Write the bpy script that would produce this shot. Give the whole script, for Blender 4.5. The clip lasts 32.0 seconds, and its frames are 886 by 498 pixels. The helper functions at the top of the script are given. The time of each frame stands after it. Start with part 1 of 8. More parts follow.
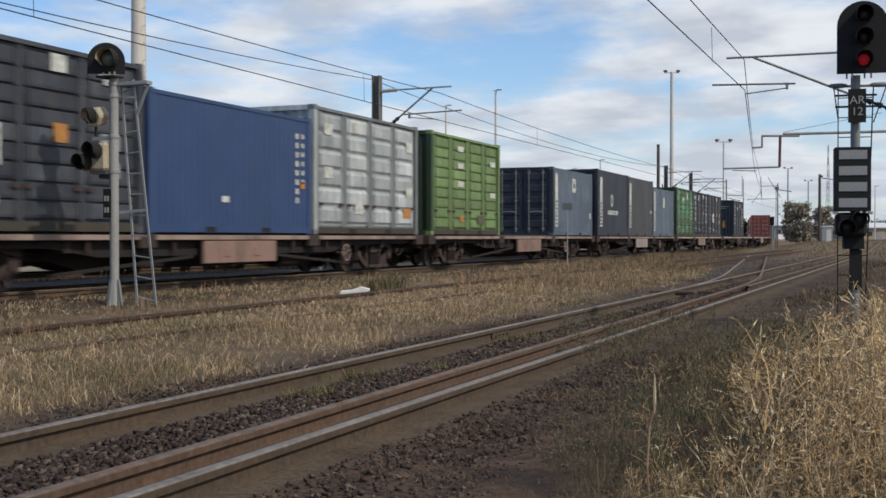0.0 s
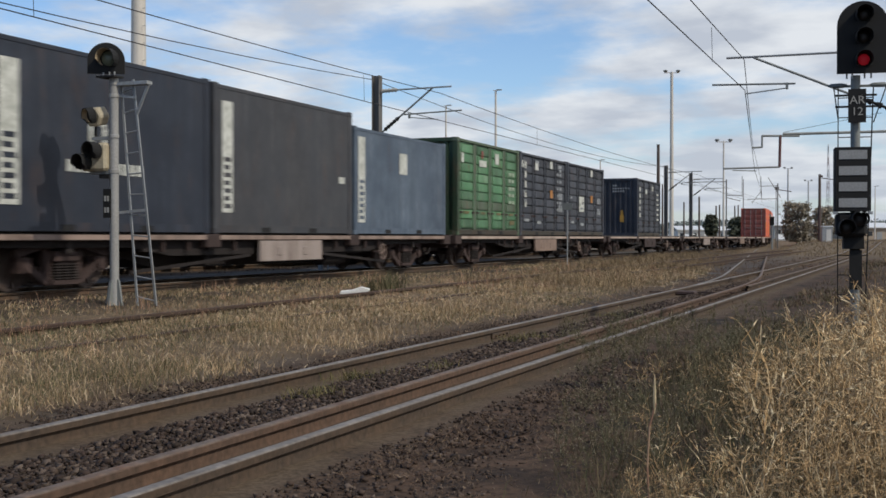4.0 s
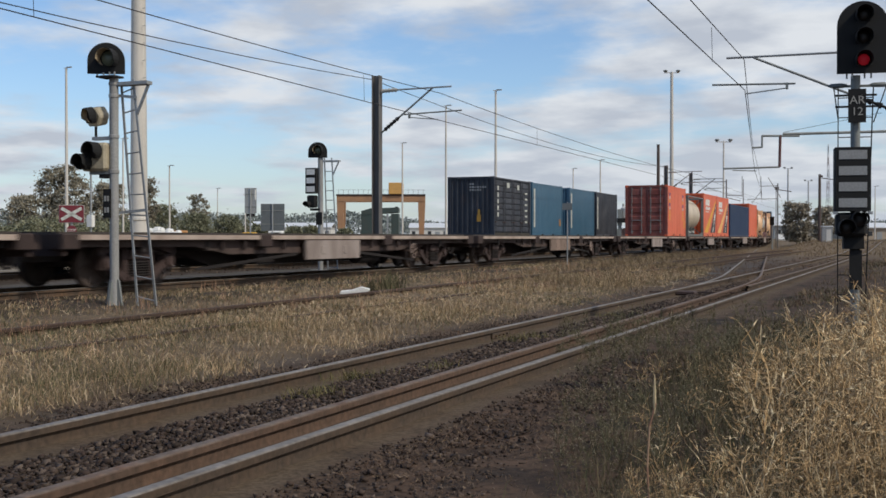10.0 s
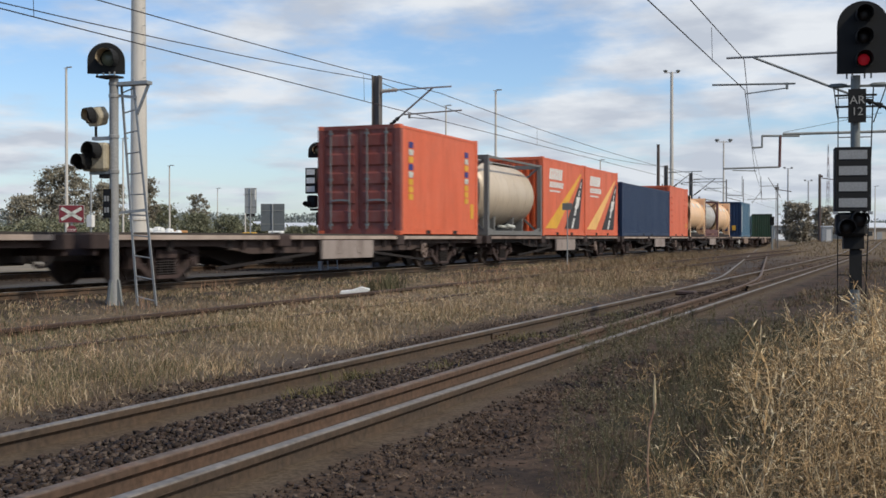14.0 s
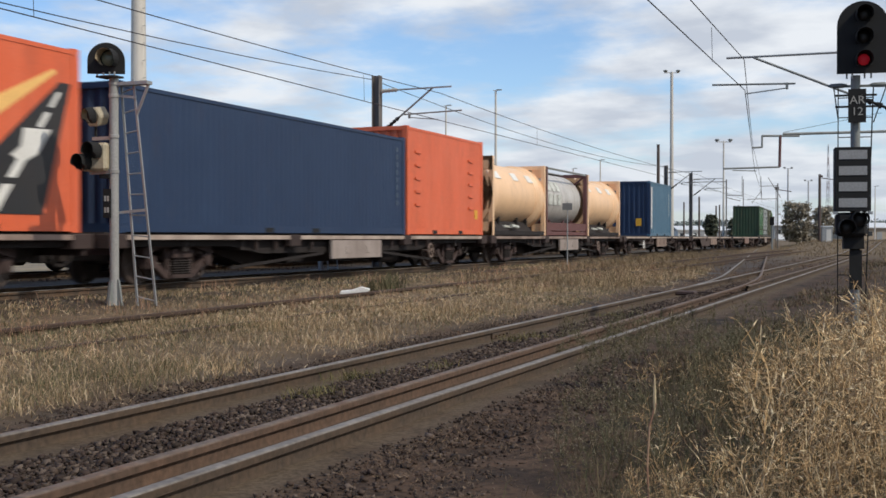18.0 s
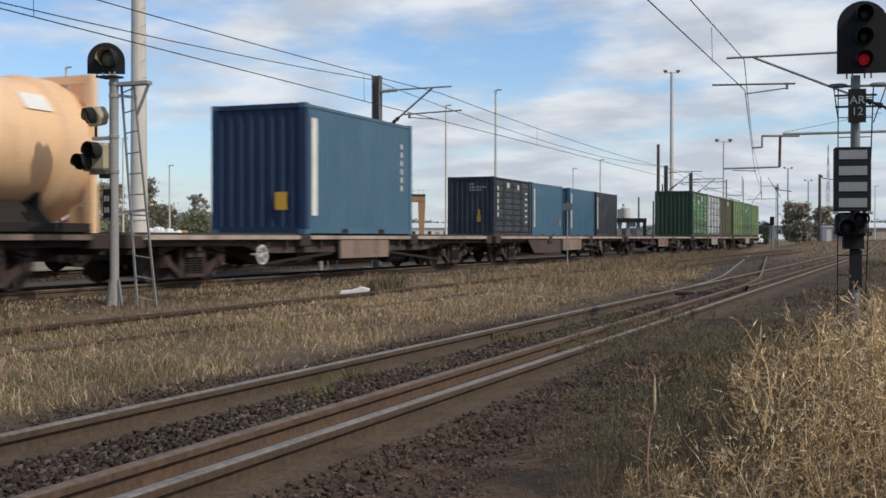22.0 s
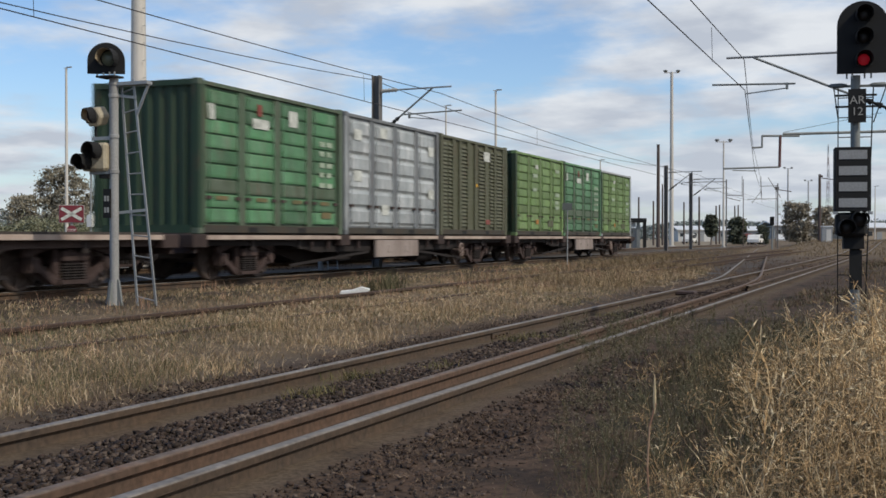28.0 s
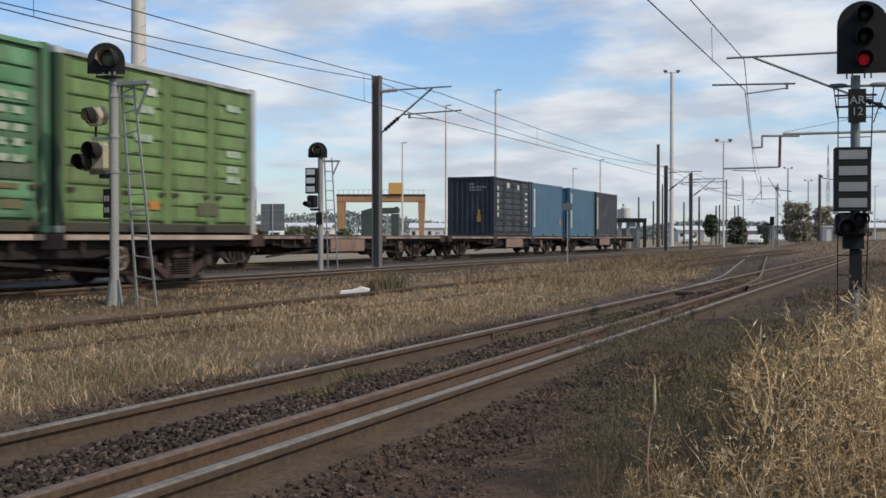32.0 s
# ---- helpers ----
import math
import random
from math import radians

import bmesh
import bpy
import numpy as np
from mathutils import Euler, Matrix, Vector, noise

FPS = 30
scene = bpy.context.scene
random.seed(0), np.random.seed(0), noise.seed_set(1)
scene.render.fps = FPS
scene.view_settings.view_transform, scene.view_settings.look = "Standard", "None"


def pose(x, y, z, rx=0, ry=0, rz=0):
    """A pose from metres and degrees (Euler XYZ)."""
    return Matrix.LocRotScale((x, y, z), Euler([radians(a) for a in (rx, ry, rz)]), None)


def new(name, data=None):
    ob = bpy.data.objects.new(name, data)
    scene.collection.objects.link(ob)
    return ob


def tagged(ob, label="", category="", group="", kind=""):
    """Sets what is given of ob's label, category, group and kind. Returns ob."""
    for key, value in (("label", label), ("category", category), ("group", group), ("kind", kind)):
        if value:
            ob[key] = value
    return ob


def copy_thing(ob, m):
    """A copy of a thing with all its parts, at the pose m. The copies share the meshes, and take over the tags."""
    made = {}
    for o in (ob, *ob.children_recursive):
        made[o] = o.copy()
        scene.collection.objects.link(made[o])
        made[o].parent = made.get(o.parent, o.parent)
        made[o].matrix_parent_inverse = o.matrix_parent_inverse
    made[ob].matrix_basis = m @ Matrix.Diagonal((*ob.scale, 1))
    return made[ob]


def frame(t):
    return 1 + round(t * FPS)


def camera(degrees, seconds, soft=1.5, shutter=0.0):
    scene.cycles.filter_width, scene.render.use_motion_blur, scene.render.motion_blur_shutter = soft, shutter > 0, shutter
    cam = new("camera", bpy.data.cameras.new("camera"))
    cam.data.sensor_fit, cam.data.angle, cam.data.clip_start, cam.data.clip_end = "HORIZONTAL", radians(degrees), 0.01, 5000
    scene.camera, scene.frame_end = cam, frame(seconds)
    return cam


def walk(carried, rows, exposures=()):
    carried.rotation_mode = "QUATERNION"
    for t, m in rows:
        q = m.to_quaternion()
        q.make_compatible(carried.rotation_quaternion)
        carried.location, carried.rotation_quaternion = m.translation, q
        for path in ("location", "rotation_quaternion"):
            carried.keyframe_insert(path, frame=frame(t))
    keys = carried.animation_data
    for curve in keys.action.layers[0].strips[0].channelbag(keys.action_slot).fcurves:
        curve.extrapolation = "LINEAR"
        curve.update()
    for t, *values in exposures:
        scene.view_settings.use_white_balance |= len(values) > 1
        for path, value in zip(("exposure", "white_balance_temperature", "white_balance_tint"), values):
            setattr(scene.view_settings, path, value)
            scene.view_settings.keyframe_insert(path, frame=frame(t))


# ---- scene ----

# World: y runs along the straight of the goods line, x to its right, z up; the camera stands at x = 0, y = 0.
cam = camera(42.23, 32.0, soft=1.6, shutter=0.52)
walk(cam, [(0.0, pose(0, 0, 1.0, 89.436, 0, 21.66)), (32.0, pose(0, 0, 1.0, 89.436, 0, 21.66))], exposures=[(0.0, -0.06, 6500, 9), (3.0, -0.1, 6500, 9), (9.0, -0.18, 6500, 9), (12.0, -0.12, 6500, 9), (17.0, 0.0, 6500, 9), (20.0, 0.02, 6500, 9), (22.0, -0.08, 6500, 9), (25.0, -0.1, 6500, 9), (28.0, -0.13, 6500, 9), (32.0, -0.07, 6500, 9)])

# ---- light ----
SUN_EL, SUN_AZ = 44.5, 104.0
world = bpy.data.worlds.new("sky")
scene.world = world
world.use_nodes = True


def build_sky():
    nt = world.node_tree
    nt.nodes.clear()
    N, L = nt.nodes.new, nt.links.new
    out, bg = N("ShaderNodeOutputWorld"), N("ShaderNodeBackground")
    sky = N("ShaderNodeTexSky")
    sky.sky_type, sky.sun_disc = "NISHITA", False
    sky.sun_elevation, sky.sun_rotation = radians(SUN_EL), radians(SUN_AZ)
    sky.air_density, sky.dust_density, sky.ozone_density = 1.0, 0.6, 2.0
    tc, sep = N("ShaderNodeTexCoord"), N("ShaderNodeSeparateXYZ")
    L(tc.outputs["Generated"], sep.inputs[0])
    add = N("ShaderNodeMath")
    add.operation, add.inputs[1].default_value = "ADD", 0.16
    L(sep.outputs[2], add.inputs[0])
    mx = N("ShaderNodeMath")
    mx.operation, mx.inputs[1].default_value = "MAXIMUM", 0.05
    L(add.outputs[0], mx.inputs[0])
    div = N("ShaderNodeVectorMath")
    div.operation = "DIVIDE"
    L(tc.outputs["Generated"], div.inputs[0])
    L(mx.outputs[0], div.inputs[1])
    mp = N("ShaderNodeMapping")
    mp.inputs["Scale"].default_value = (1.0, 1.0, 0.0)
    mp.inputs["Location"].default_value = CLOUD_SHIFT
    L(div.outputs[0], mp.inputs[0])
    n1, n2 = N("ShaderNodeTexNoise"), N("ShaderNodeTexNoise")
    n1.inputs["Scale"].default_value, n1.inputs["Detail"].default_value, n1.inputs["Roughness"].default_value = 1.25, 8.0, 0.56
    n2.inputs["Scale"].default_value, n2.inputs["Detail"].default_value = 2.9, 6.0
    L(mp.outputs[0], n1.inputs[0])
    L(mp.outputs[0], n2.inputs[0])
    cover = N("ShaderNodeMapRange")
    cover.interpolation_type = "SMOOTHSTEP"
    cover.inputs[1].default_value, cover.inputs[2].default_value = 0.43, 0.63
    low = N("ShaderNodeMapRange")
    low.inputs[1].default_value, low.inputs[2].default_value, low.inputs[3].default_value, low.inputs[4].default_value = 0.02, 0.24, 0.07, 0.0
    L(sep.outputs[2], low.inputs[0])
    thick = N("ShaderNodeMath")
    thick.operation = "ADD"
    L(n1.outputs[0], thick.inputs[0])
    L(low.outputs[0], thick.inputs[1])
    # the bank of cloud is thicker on one side of the sky
    bank, fuller = N("ShaderNodeVectorMath"), N("ShaderNodeMath")
    bank.operation, bank.inputs[1].default_value = "DOT_PRODUCT", (0.93, 0.37, 0.0)
    L(tc.outputs["Generated"], bank.inputs[0])
    fuller.operation, fuller.inputs[1].default_value = "MULTIPLY_ADD", 0.19
    L(bank.outputs["Value"], fuller.inputs[0])
    L(thick.outputs[0], fuller.inputs[2])
    L(fuller.outputs[0], cover.inputs[0])
    shade = N("ShaderNodeMix")
    shade.data_type = "RGBA"
    shade.inputs["A"].default_value, shade.inputs["B"].default_value = (5.55, 6.05, 7.0, 1), (8.25, 8.6, 9.15, 1)
    sh = N("ShaderNodeMapRange")
    sh.inputs[1].default_value, sh.inputs[2].default_value = 0.40, 0.60
    L(n2.outputs[0], sh.inputs[0])
    L(sh.outputs[0], shade.inputs["Factor"])
    # pale haze low over the horizon
    hz = N("ShaderNodeMapRange")
    hz.inputs[1].default_value, hz.inputs[2].default_value, hz.inputs[3].default_value, hz.inputs[4].default_value = 0.0, 0.13, 0.42, 0.0
    L(sep.outputs[2], hz.inputs[0])
    mixc, mixh = N("ShaderNodeMix"), N("ShaderNodeMix")
    mixc.data_type = mixh.data_type = "RGBA"
    L(cover.outputs[0], mixc.inputs["Factor"])
    bright = N("ShaderNodeMix")
    bright.data_type, bright.blend_type = "RGBA", "MULTIPLY"
    bright.inputs["Factor"].default_value = 1.0
    bright.inputs["B"].default_value = SKY_GAIN
    L(sky.outputs[0], bright.inputs["A"])
    L(bright.outputs["Result"], mixc.inputs["A"])
    L(shade.outputs["Result"], mixc.inputs["B"])
    L(hz.outputs[0], mixh.inputs["Factor"])
    L(mixc.outputs["Result"], mixh.inputs["A"])
    mixh.inputs["B"].default_value = (5.9, 6.45, 7.2, 1)
    L(mixh.outputs["Result"], bg.inputs[0])
    bg.inputs[1].default_value = 0.1
    L(bg.outputs[0], out.inputs[0])


CLOUD_SHIFT = (3.55, 1.35, 0.0)
SKY_GAIN = (1.2, 1.34, 1.53, 1)
build_sky()
sun = new("sun", bpy.data.lights.new("sun", "SUN"))
sun.data.energy, sun.data.angle, sun.data.color = 2.85, radians(1.5), (1.0, 0.92, 0.80)
sun.rotation_euler = Euler((radians(90 - SUN_EL), 0, radians(180 - SUN_AZ)))


# ---- mesh and material helpers ----
class G:
    """Vertices and faces on their way to one mesh."""

    def __init__(self):
        self.v, self.f = [], []

    def box(self, x0, x1, y0, y1, z0, z1):
        n = len(self.v)
        self.v += [(x0, y0, z0), (x1, y0, z0), (x1, y1, z0), (x0, y1, z0), (x0, y0, z1), (x1, y0, z1), (x1, y1, z1), (x0, y1, z1)]
        self.f += [(n, n + 3, n + 2, n + 1), (n + 4, n + 5, n + 6, n + 7), (n, n + 1, n + 5, n + 4), (n + 1, n + 2, n + 6, n + 5), (n + 2, n + 3, n + 7, n + 6), (n + 3, n, n + 4, n + 7)]
        return self

    def tube(self, a, b, r, n=8, r2=None, caps=True):
        a, b = Vector(a), Vector(b)
        d = (b - a).normalized()
        u = d.orthogonal().normalized()
        w = d.cross(u)
        k = len(self.v)
        for p, rr in ((a, r), (b, r if r2 is None else r2)):
            for i in range(n):
                q = 2 * math.pi * i / n
                self.v.append(tuple(p + (u * math.cos(q) + w * math.sin(q)) * rr))
        for i in range(n):
            j = (i + 1) % n
            self.f.append((k + i, k + j, k + n + j, k + n + i))
        if caps:
            self.f += [tuple(range(k + n - 1, k - 1, -1)), tuple(range(k + n, k + 2 * n))]
        return self

    def bar(self, a, b, w, h):
        """A square bar from a to b."""
        a, b = Vector(a), Vector(b)
        d = (b - a).normalized()
        u = d.cross(Vector((0, 0, 1)))
        u = u.normalized() if u.length > 1e-4 else Vector((1, 0, 0))
        t = u.cross(d)
        k = len(self.v)
        for p in (a, b):
            for su, sv in ((-1, -1), (1, -1), (1, 1), (-1, 1)):
                self.v.append(tuple(p + u * su * w / 2 + t * sv * h / 2))
        self.f += [(k, k + 3, k + 2, k + 1), (k + 4, k + 5, k + 6, k + 7)]
        for i in range(4):
            j = (i + 1) % 4
            self.f.append((k + i, k + j, k + 4 + j, k + 4 + i))
        return self

    def prism(self, profile, axis, a, b):
        """A closed outline swept along an axis from a to b. The outline is in the other two axes, in order."""
        k, n = len(self.v), len(profile)
        for t in (a, b):
            for p, q in profile:
                self.v.append({"x": (t, p, q), "y": (p, t, q), "z": (p, q, t)}[axis])
        for i in range(n):
            j = (i + 1) % n
            self.f.append((k + i, k + j, k + n + j, k + n + i))
        self.f += [tuple(range(k + n - 1, k - 1, -1)), tuple(range(k + n, k + 2 * n))]
        return self

    def pipe(self, pts, r, n=5):
        """One round pipe through several points."""
        k = len(self.v)
        pts = [Vector(p) for p in pts]
        for i, p in enumerate(pts):
            d = (pts[min(i + 1, len(pts) - 1)] - pts[max(i - 1, 0)]).normalized()
            u = d.cross(Vector((0.3, 0.1, 1))).normalized()
            w = d.cross(u)
            for j in range(n):
                q = 2 * math.pi * j / n
                self.v.append(tuple(p + (u * math.cos(q) + w * math.sin(q)) * r))
        for i in range(len(pts) - 1):
            for j in range(n):
                m = (j + 1) % n
                self.f.append((k + i * n + j, k + i * n + m, k + (i + 1) * n + m, k + (i + 1) * n + j))
        self.f += [tuple(range(k + n - 1, k - 1, -1)), tuple(range(k + (len(pts) - 1) * n, k + len(pts) * n))]
        return self

    def lathe(self, profile, centre, axis="z", n=16):
        """Rings of (radius, height) about an axis."""
        k = len(self.v)
        cx, cy, cz = centre
        for r, h in profile:
            for i in range(n):
                c, s = r * math.cos(2 * math.pi * i / n), r * math.sin(2 * math.pi * i / n)
                self.v.append({"z": (cx + c, cy + s, cz + h), "x": (cx + h, cy + c, cz + s), "y": (cx + c, cy + h, cz + s)}[axis])
        for m in range(len(profile) - 1):
            for i in range(n):
                j = (i + 1) % n
                self.f.append((k + m * n + i, k + m * n + j, k + (m + 1) * n + j, k + (m + 1) * n + i))
        self.f += [tuple(range(k + n - 1, k - 1, -1)), tuple(range(k + (len(profile) - 1) * n, k + len(profile) * n))]
        return self


def part(name, g, material, parent=None, label="", smooth=False, bevel=0.0):
    """One mesh object, under a thing or a part where one is given."""
    me = bpy.data.meshes.new(name)
    me.from_pydata(g.v, [], g.f)
    bm = bmesh.new()
    bm.from_mesh(me)
    bmesh.ops.recalc_face_normals(bm, faces=bm.faces)
    if bevel:
        bmesh.ops.bevel(bm, geom=bm.edges[:], offset=bevel, segments=1, affect="EDGES", clamp_overlap=True)
    bm.to_mesh(me)
    bm.free()
    if smooth:
        me.polygons.foreach_set("use_smooth", [True] * len(me.polygons))
        me.set_sharp_from_angle(angle=radians(40))
    if material:
        me.materials.append(material)
    ob = new(name, me)
    if parent:
        ob.parent = parent
    return tagged(ob, label)


def thing(name, label, category, group="", m=None):
    ob = new(name)
    ob.empty_display_size = 0.2
    if m is not None:
        ob.matrix_basis = m
    return tagged(ob, label, category, group)


def paint(name, colour, rough=0.5, metal=0.0, dirt=0.35, dirt_colour=(0.09, 0.065, 0.045), scale=1.2, grain=40.0, bump=0.15, vary=0.06, streak=False, coat=0.0, rust=0.0, fade=0.0, fade_colour=(0.45, 0.44, 0.42), tone=0.0):
    """A painted, rusted or bare surface with stains at a large scale, grain at a small one and fine relief."""
    m = bpy.data.materials.new(name)
    m.use_nodes = True
    nt = m.node_tree
    N, L = nt.nodes.new, nt.links.new
    b = nt.nodes["Principled BSDF"]
    tc, info = N("ShaderNodeTexCoord"), N("ShaderNodeObjectInfo")
    off = N("ShaderNodeVectorMath")
    off.operation = "MULTIPLY_ADD"
    L(info.outputs["Random"], off.inputs[0])
    off.inputs[1].default_value = (31, 17, 23)
    L(tc.outputs["Object"], off.inputs[2])
    mp = N("ShaderNodeMapping")
    mp.inputs["Scale"].default_value = (1, 1, 0.25) if streak else (1, 1, 1)
    L(off.outputs[0], mp.inputs[0])
    n1, n2 = N("ShaderNodeTexNoise"), N("ShaderNodeTexNoise")
    n1.inputs["Scale"].default_value, n1.inputs["Detail"].default_value, n1.inputs["Roughness"].default_value = scale, 6, 0.65
    n2.inputs["Scale"].default_value, n2.inputs["Detail"].default_value = grain, 3
    L(mp.outputs[0], n1.inputs[0])
    L(off.outputs[0], n2.inputs[0])
    r1 = N("ShaderNodeMapRange")
    r1.inputs[1].default_value, r1.inputs[2].default_value, r1.inputs[3].default_value, r1.inputs[4].default_value = 0.42, 0.75, 0.0, dirt
    L(n1.outputs[0], r1.inputs[0])
    mixd = N("ShaderNodeMix")
    mixd.data_type = "RGBA"
    mixd.inputs["A"].default_value, mixd.inputs["B"].default_value = (*colour, 1), (*dirt_colour, 1)
    L(r1.outputs[0], mixd.inputs["Factor"])
    if rust:
        n3, r3, mixr = N("ShaderNodeTexNoise"), N("ShaderNodeMapRange"), N("ShaderNodeMix")
        n3.inputs["Scale"].default_value, n3.inputs["Detail"].default_value, n3.inputs["Roughness"].default_value = 3.6, 8, 0.72
        L(mp.outputs[0], n3.inputs[0])
        r3.inputs[1].default_value, r3.inputs[2].default_value, r3.inputs[3].default_value, r3.inputs[4].default_value = 0.54, 0.68, 0.0, rust
        L(n3.outputs[0], r3.inputs[0])
        mixr.data_type = "RGBA"
        mixr.inputs["B"].default_value = (0.10, 0.05, 0.028, 1)
        L(r3.outputs[0], mixr.inputs["Factor"])
        L(mixd.outputs["Result"], mixr.inputs["A"])
        mixd = mixr
    if fade:
        # chalky patches and thin runs down the sheet
        mq, n4, n5 = N("ShaderNodeMapping"), N("ShaderNodeTexNoise"), N("ShaderNodeTexNoise")
        mq.inputs["Scale"].default_value = (7, 7, 0.35)
        L(off.outputs[0], mq.inputs[0])
        n4.inputs["Scale"].default_value, n4.inputs["Detail"].default_value = 1.0, 5
        L(mq.outputs[0], n4.inputs[0])
        n5.inputs["Scale"].default_value, n5.inputs["Detail"].default_value, n5.inputs["Roughness"].default_value = 1.1, 9, 0.7
        L(off.outputs[0], n5.inputs[0])
        r4, r5, mul, mixf = N("ShaderNodeMapRange"), N("ShaderNodeMapRange"), N("ShaderNodeMath"), N("ShaderNodeMix")
        r4.inputs[1].default_value, r4.inputs[2].default_value, r4.inputs[3].default_value = 0.38, 0.7, 0.25
        r5.inputs[1].default_value, r5.inputs[2].default_value, r5.inputs[4].default_value = 0.40, 0.72, fade * 2.0
        L(n4.outputs[0], r4.inputs[0])
        L(n5.outputs[0], r5.inputs[0])
        mul.operation = "MULTIPLY"
        L(r4.outputs[0], mul.inputs[0])
        L(r5.outputs[0], mul.inputs[1])
        mixf.data_type = "RGBA"
        mixf.inputs["B"].default_value = (*fade_colour, 1)
        L(mul.outputs[0], mixf.inputs["Factor"])
        L(mixd.outputs["Result"], mixf.inputs["A"])
        mixd = mixf
    hsv = N("ShaderNodeHueSaturation")
    v = N("ShaderNodeMapRange")
    v.inputs[1].default_value, v.inputs[2].default_value, v.inputs[3].default_value, v.inputs[4].default_value = 0.3, 0.7, 1 - vary * 2, 1 + vary * 2
    L(n2.outputs[0], v.inputs[0])
    if tone:
        # pieces of one kind differ a little from each other
        each, both = N("ShaderNodeMapRange"), N("ShaderNodeMath")
        each.inputs[3].default_value, each.inputs[4].default_value = 1 - tone, 1 + tone
        L(info.outputs["Random"], each.inputs[0])
        both.operation = "MULTIPLY"
        L(v.outputs[0], both.inputs[0])
        L(each.outputs[0], both.inputs[1])
        L(both.outputs[0], hsv.inputs["Value"])
    else:
        L(v.outputs[0], hsv.inputs["Value"])
    L(mixd.outputs["Result"], hsv.inputs["Color"])
    L(hsv.outputs[0], b.inputs["Base Color"])
    rr = N("ShaderNodeMapRange")
    rr.inputs[3].default_value, rr.inputs[4].default_value = max(0.05, rough - 0.12), min(1.0, rough + 0.2)
    L(n1.outputs[0], rr.inputs[0])
    L(rr.outputs[0], b.inputs["Roughness"])
    b.inputs["Metallic"].default_value = metal
    b.inputs["Coat Weight"].default_value = coat
    bp = N("ShaderNodeBump")
    bp.inputs["Strength"].default_value, bp.inputs["Distance"].default_value = bump, 0.01
    L(n2.outputs[0], bp.inputs["Height"])
    L(bp.outputs[0], b.inputs["Normal"])
    return m


def glow(name, colour, strength):
    m = bpy.data.materials.new(name)
    m.use_nodes = True
    b = m.node_tree.nodes["Principled BSDF"]
    b.inputs["Base Color"].default_value = (*colour, 1)
    b.inputs["Emission Color"].default_value = (*colour, 1)
    b.inputs["Emission Strength"].default_value = strength
    return m


# ---- materials ----
STEEL_DARK = paint("dark_steel", (0.028, 0.022, 0.02), 0.7, 0.1, 0.5, (0.05, 0.03, 0.022))
# grime on the bogies; under decks and tanks it also paints shade
BOGIE = paint("bogie_grime_and_shade", (0.016, 0.011, 0.010), 0.85, 0.05, 0.6, (0.009, 0.007, 0.006), 3.0)
BOGIE_FRAME = paint("bogie_frame_dust", (0.062, 0.038, 0.033), 0.88, 0.0, 0.9, (0.016, 0.011, 0.010), 3.6)
WAGON_RED = paint("wagon_oxide", (0.045, 0.027, 0.023), 0.85, 0.0, 0.8, (0.016, 0.011, 0.01), 1.5, streak=True)
WAGON_BROWN = paint("wagon_brown_web", (0.075, 0.05, 0.042), 0.85, 0.0, 0.7, (0.03, 0.021, 0.018), 1.5, streak=True)
WAGON_PINK = paint("wagon_faded_red", (0.25, 0.155, 0.125), 0.7, 0.0, 0.8, (0.10, 0.068, 0.055), 1.9, streak=True)
WAGON_EDGE = paint("wagon_edge", (0.30, 0.22, 0.18), 0.7, 0.0, 1.0, (0.05, 0.032, 0.026), 1.1)
DECK = paint("wagon_deck", (0.05, 0.04, 0.034), 0.85, 0.0, 0.6, (0.05, 0.04, 0.03), 2.0)
WHITE = paint("white_paint", (0.75, 0.74, 0.70), 0.5, 0.0, 0.25, (0.35, 0.3, 0.25), 2.0)
WHEEL = paint("wheel_steel", (0.11, 0.083, 0.07), 0.55, 0.4, 0.6, (0.05, 0.03, 0.024), 4.0)
RAIL_RUST = paint("rail_rust", (0.062, 0.043, 0.029), 0.85, 0.0, 0.85, (0.14, 0.076, 0.037), 2.6, grain=22.0, bump=0.4, vary=0.14)
RAIL_TOP = paint("rail_head", (0.21, 0.185, 0.16), 0.55, 0.25, 0.8, (0.10, 0.075, 0.056), 2.5, grain=18.0, bump=0.4, vary=0.16)
SIDING_RUST = paint("siding_rust", (0.062, 0.036, 0.024), 0.9, 0.0, 0.85, (0.035, 0.023, 0.017), 2.6, grain=22.0, bump=0.4, vary=0.14)
RAIL_SIDE = paint("rail_side_grime", (0.064, 0.044, 0.03), 0.85, 0.0, 0.8, (0.10, 0.062, 0.036), 2.2, grain=22.0, bump=0.4, vary=0.14)
RAIL_ORANGE = paint("rail_side_orange_rust", (0.105, 0.062, 0.04), 0.85, 0.0, 0.8, (0.07, 0.048, 0.035), 2.2, grain=22.0, bump=0.4, vary=0.14)
RAIL_TOP_RUST = paint("rail_head_rusty", (0.13, 0.10, 0.08), 0.8, 0.0, 0.9, (0.10, 0.042, 0.02), 3.0, grain=18.0, bump=0.4, vary=0.16)
GALV = paint("galvanised_steel", (0.36, 0.37, 0.37), 0.5, 0.5, 0.45, (0.2, 0.19, 0.17), 2.5, streak=True)
MAST = paint("mast_dark_steel", (0.15, 0.14, 0.13), 0.65, 0.2, 0.5, (0.06, 0.05, 0.045), 2.0, streak=True)
POLE_GREY = paint("pole_grey", (0.22, 0.23, 0.22), 0.6, 0.2, 0.4, (0.12, 0.12, 0.11), 2.0, streak=True)
POST_GREY = paint("signal_post_grey", (0.33, 0.325, 0.31), 0.6, 0.1, 0.5, (0.17, 0.16, 0.15), 2.0, streak=True)
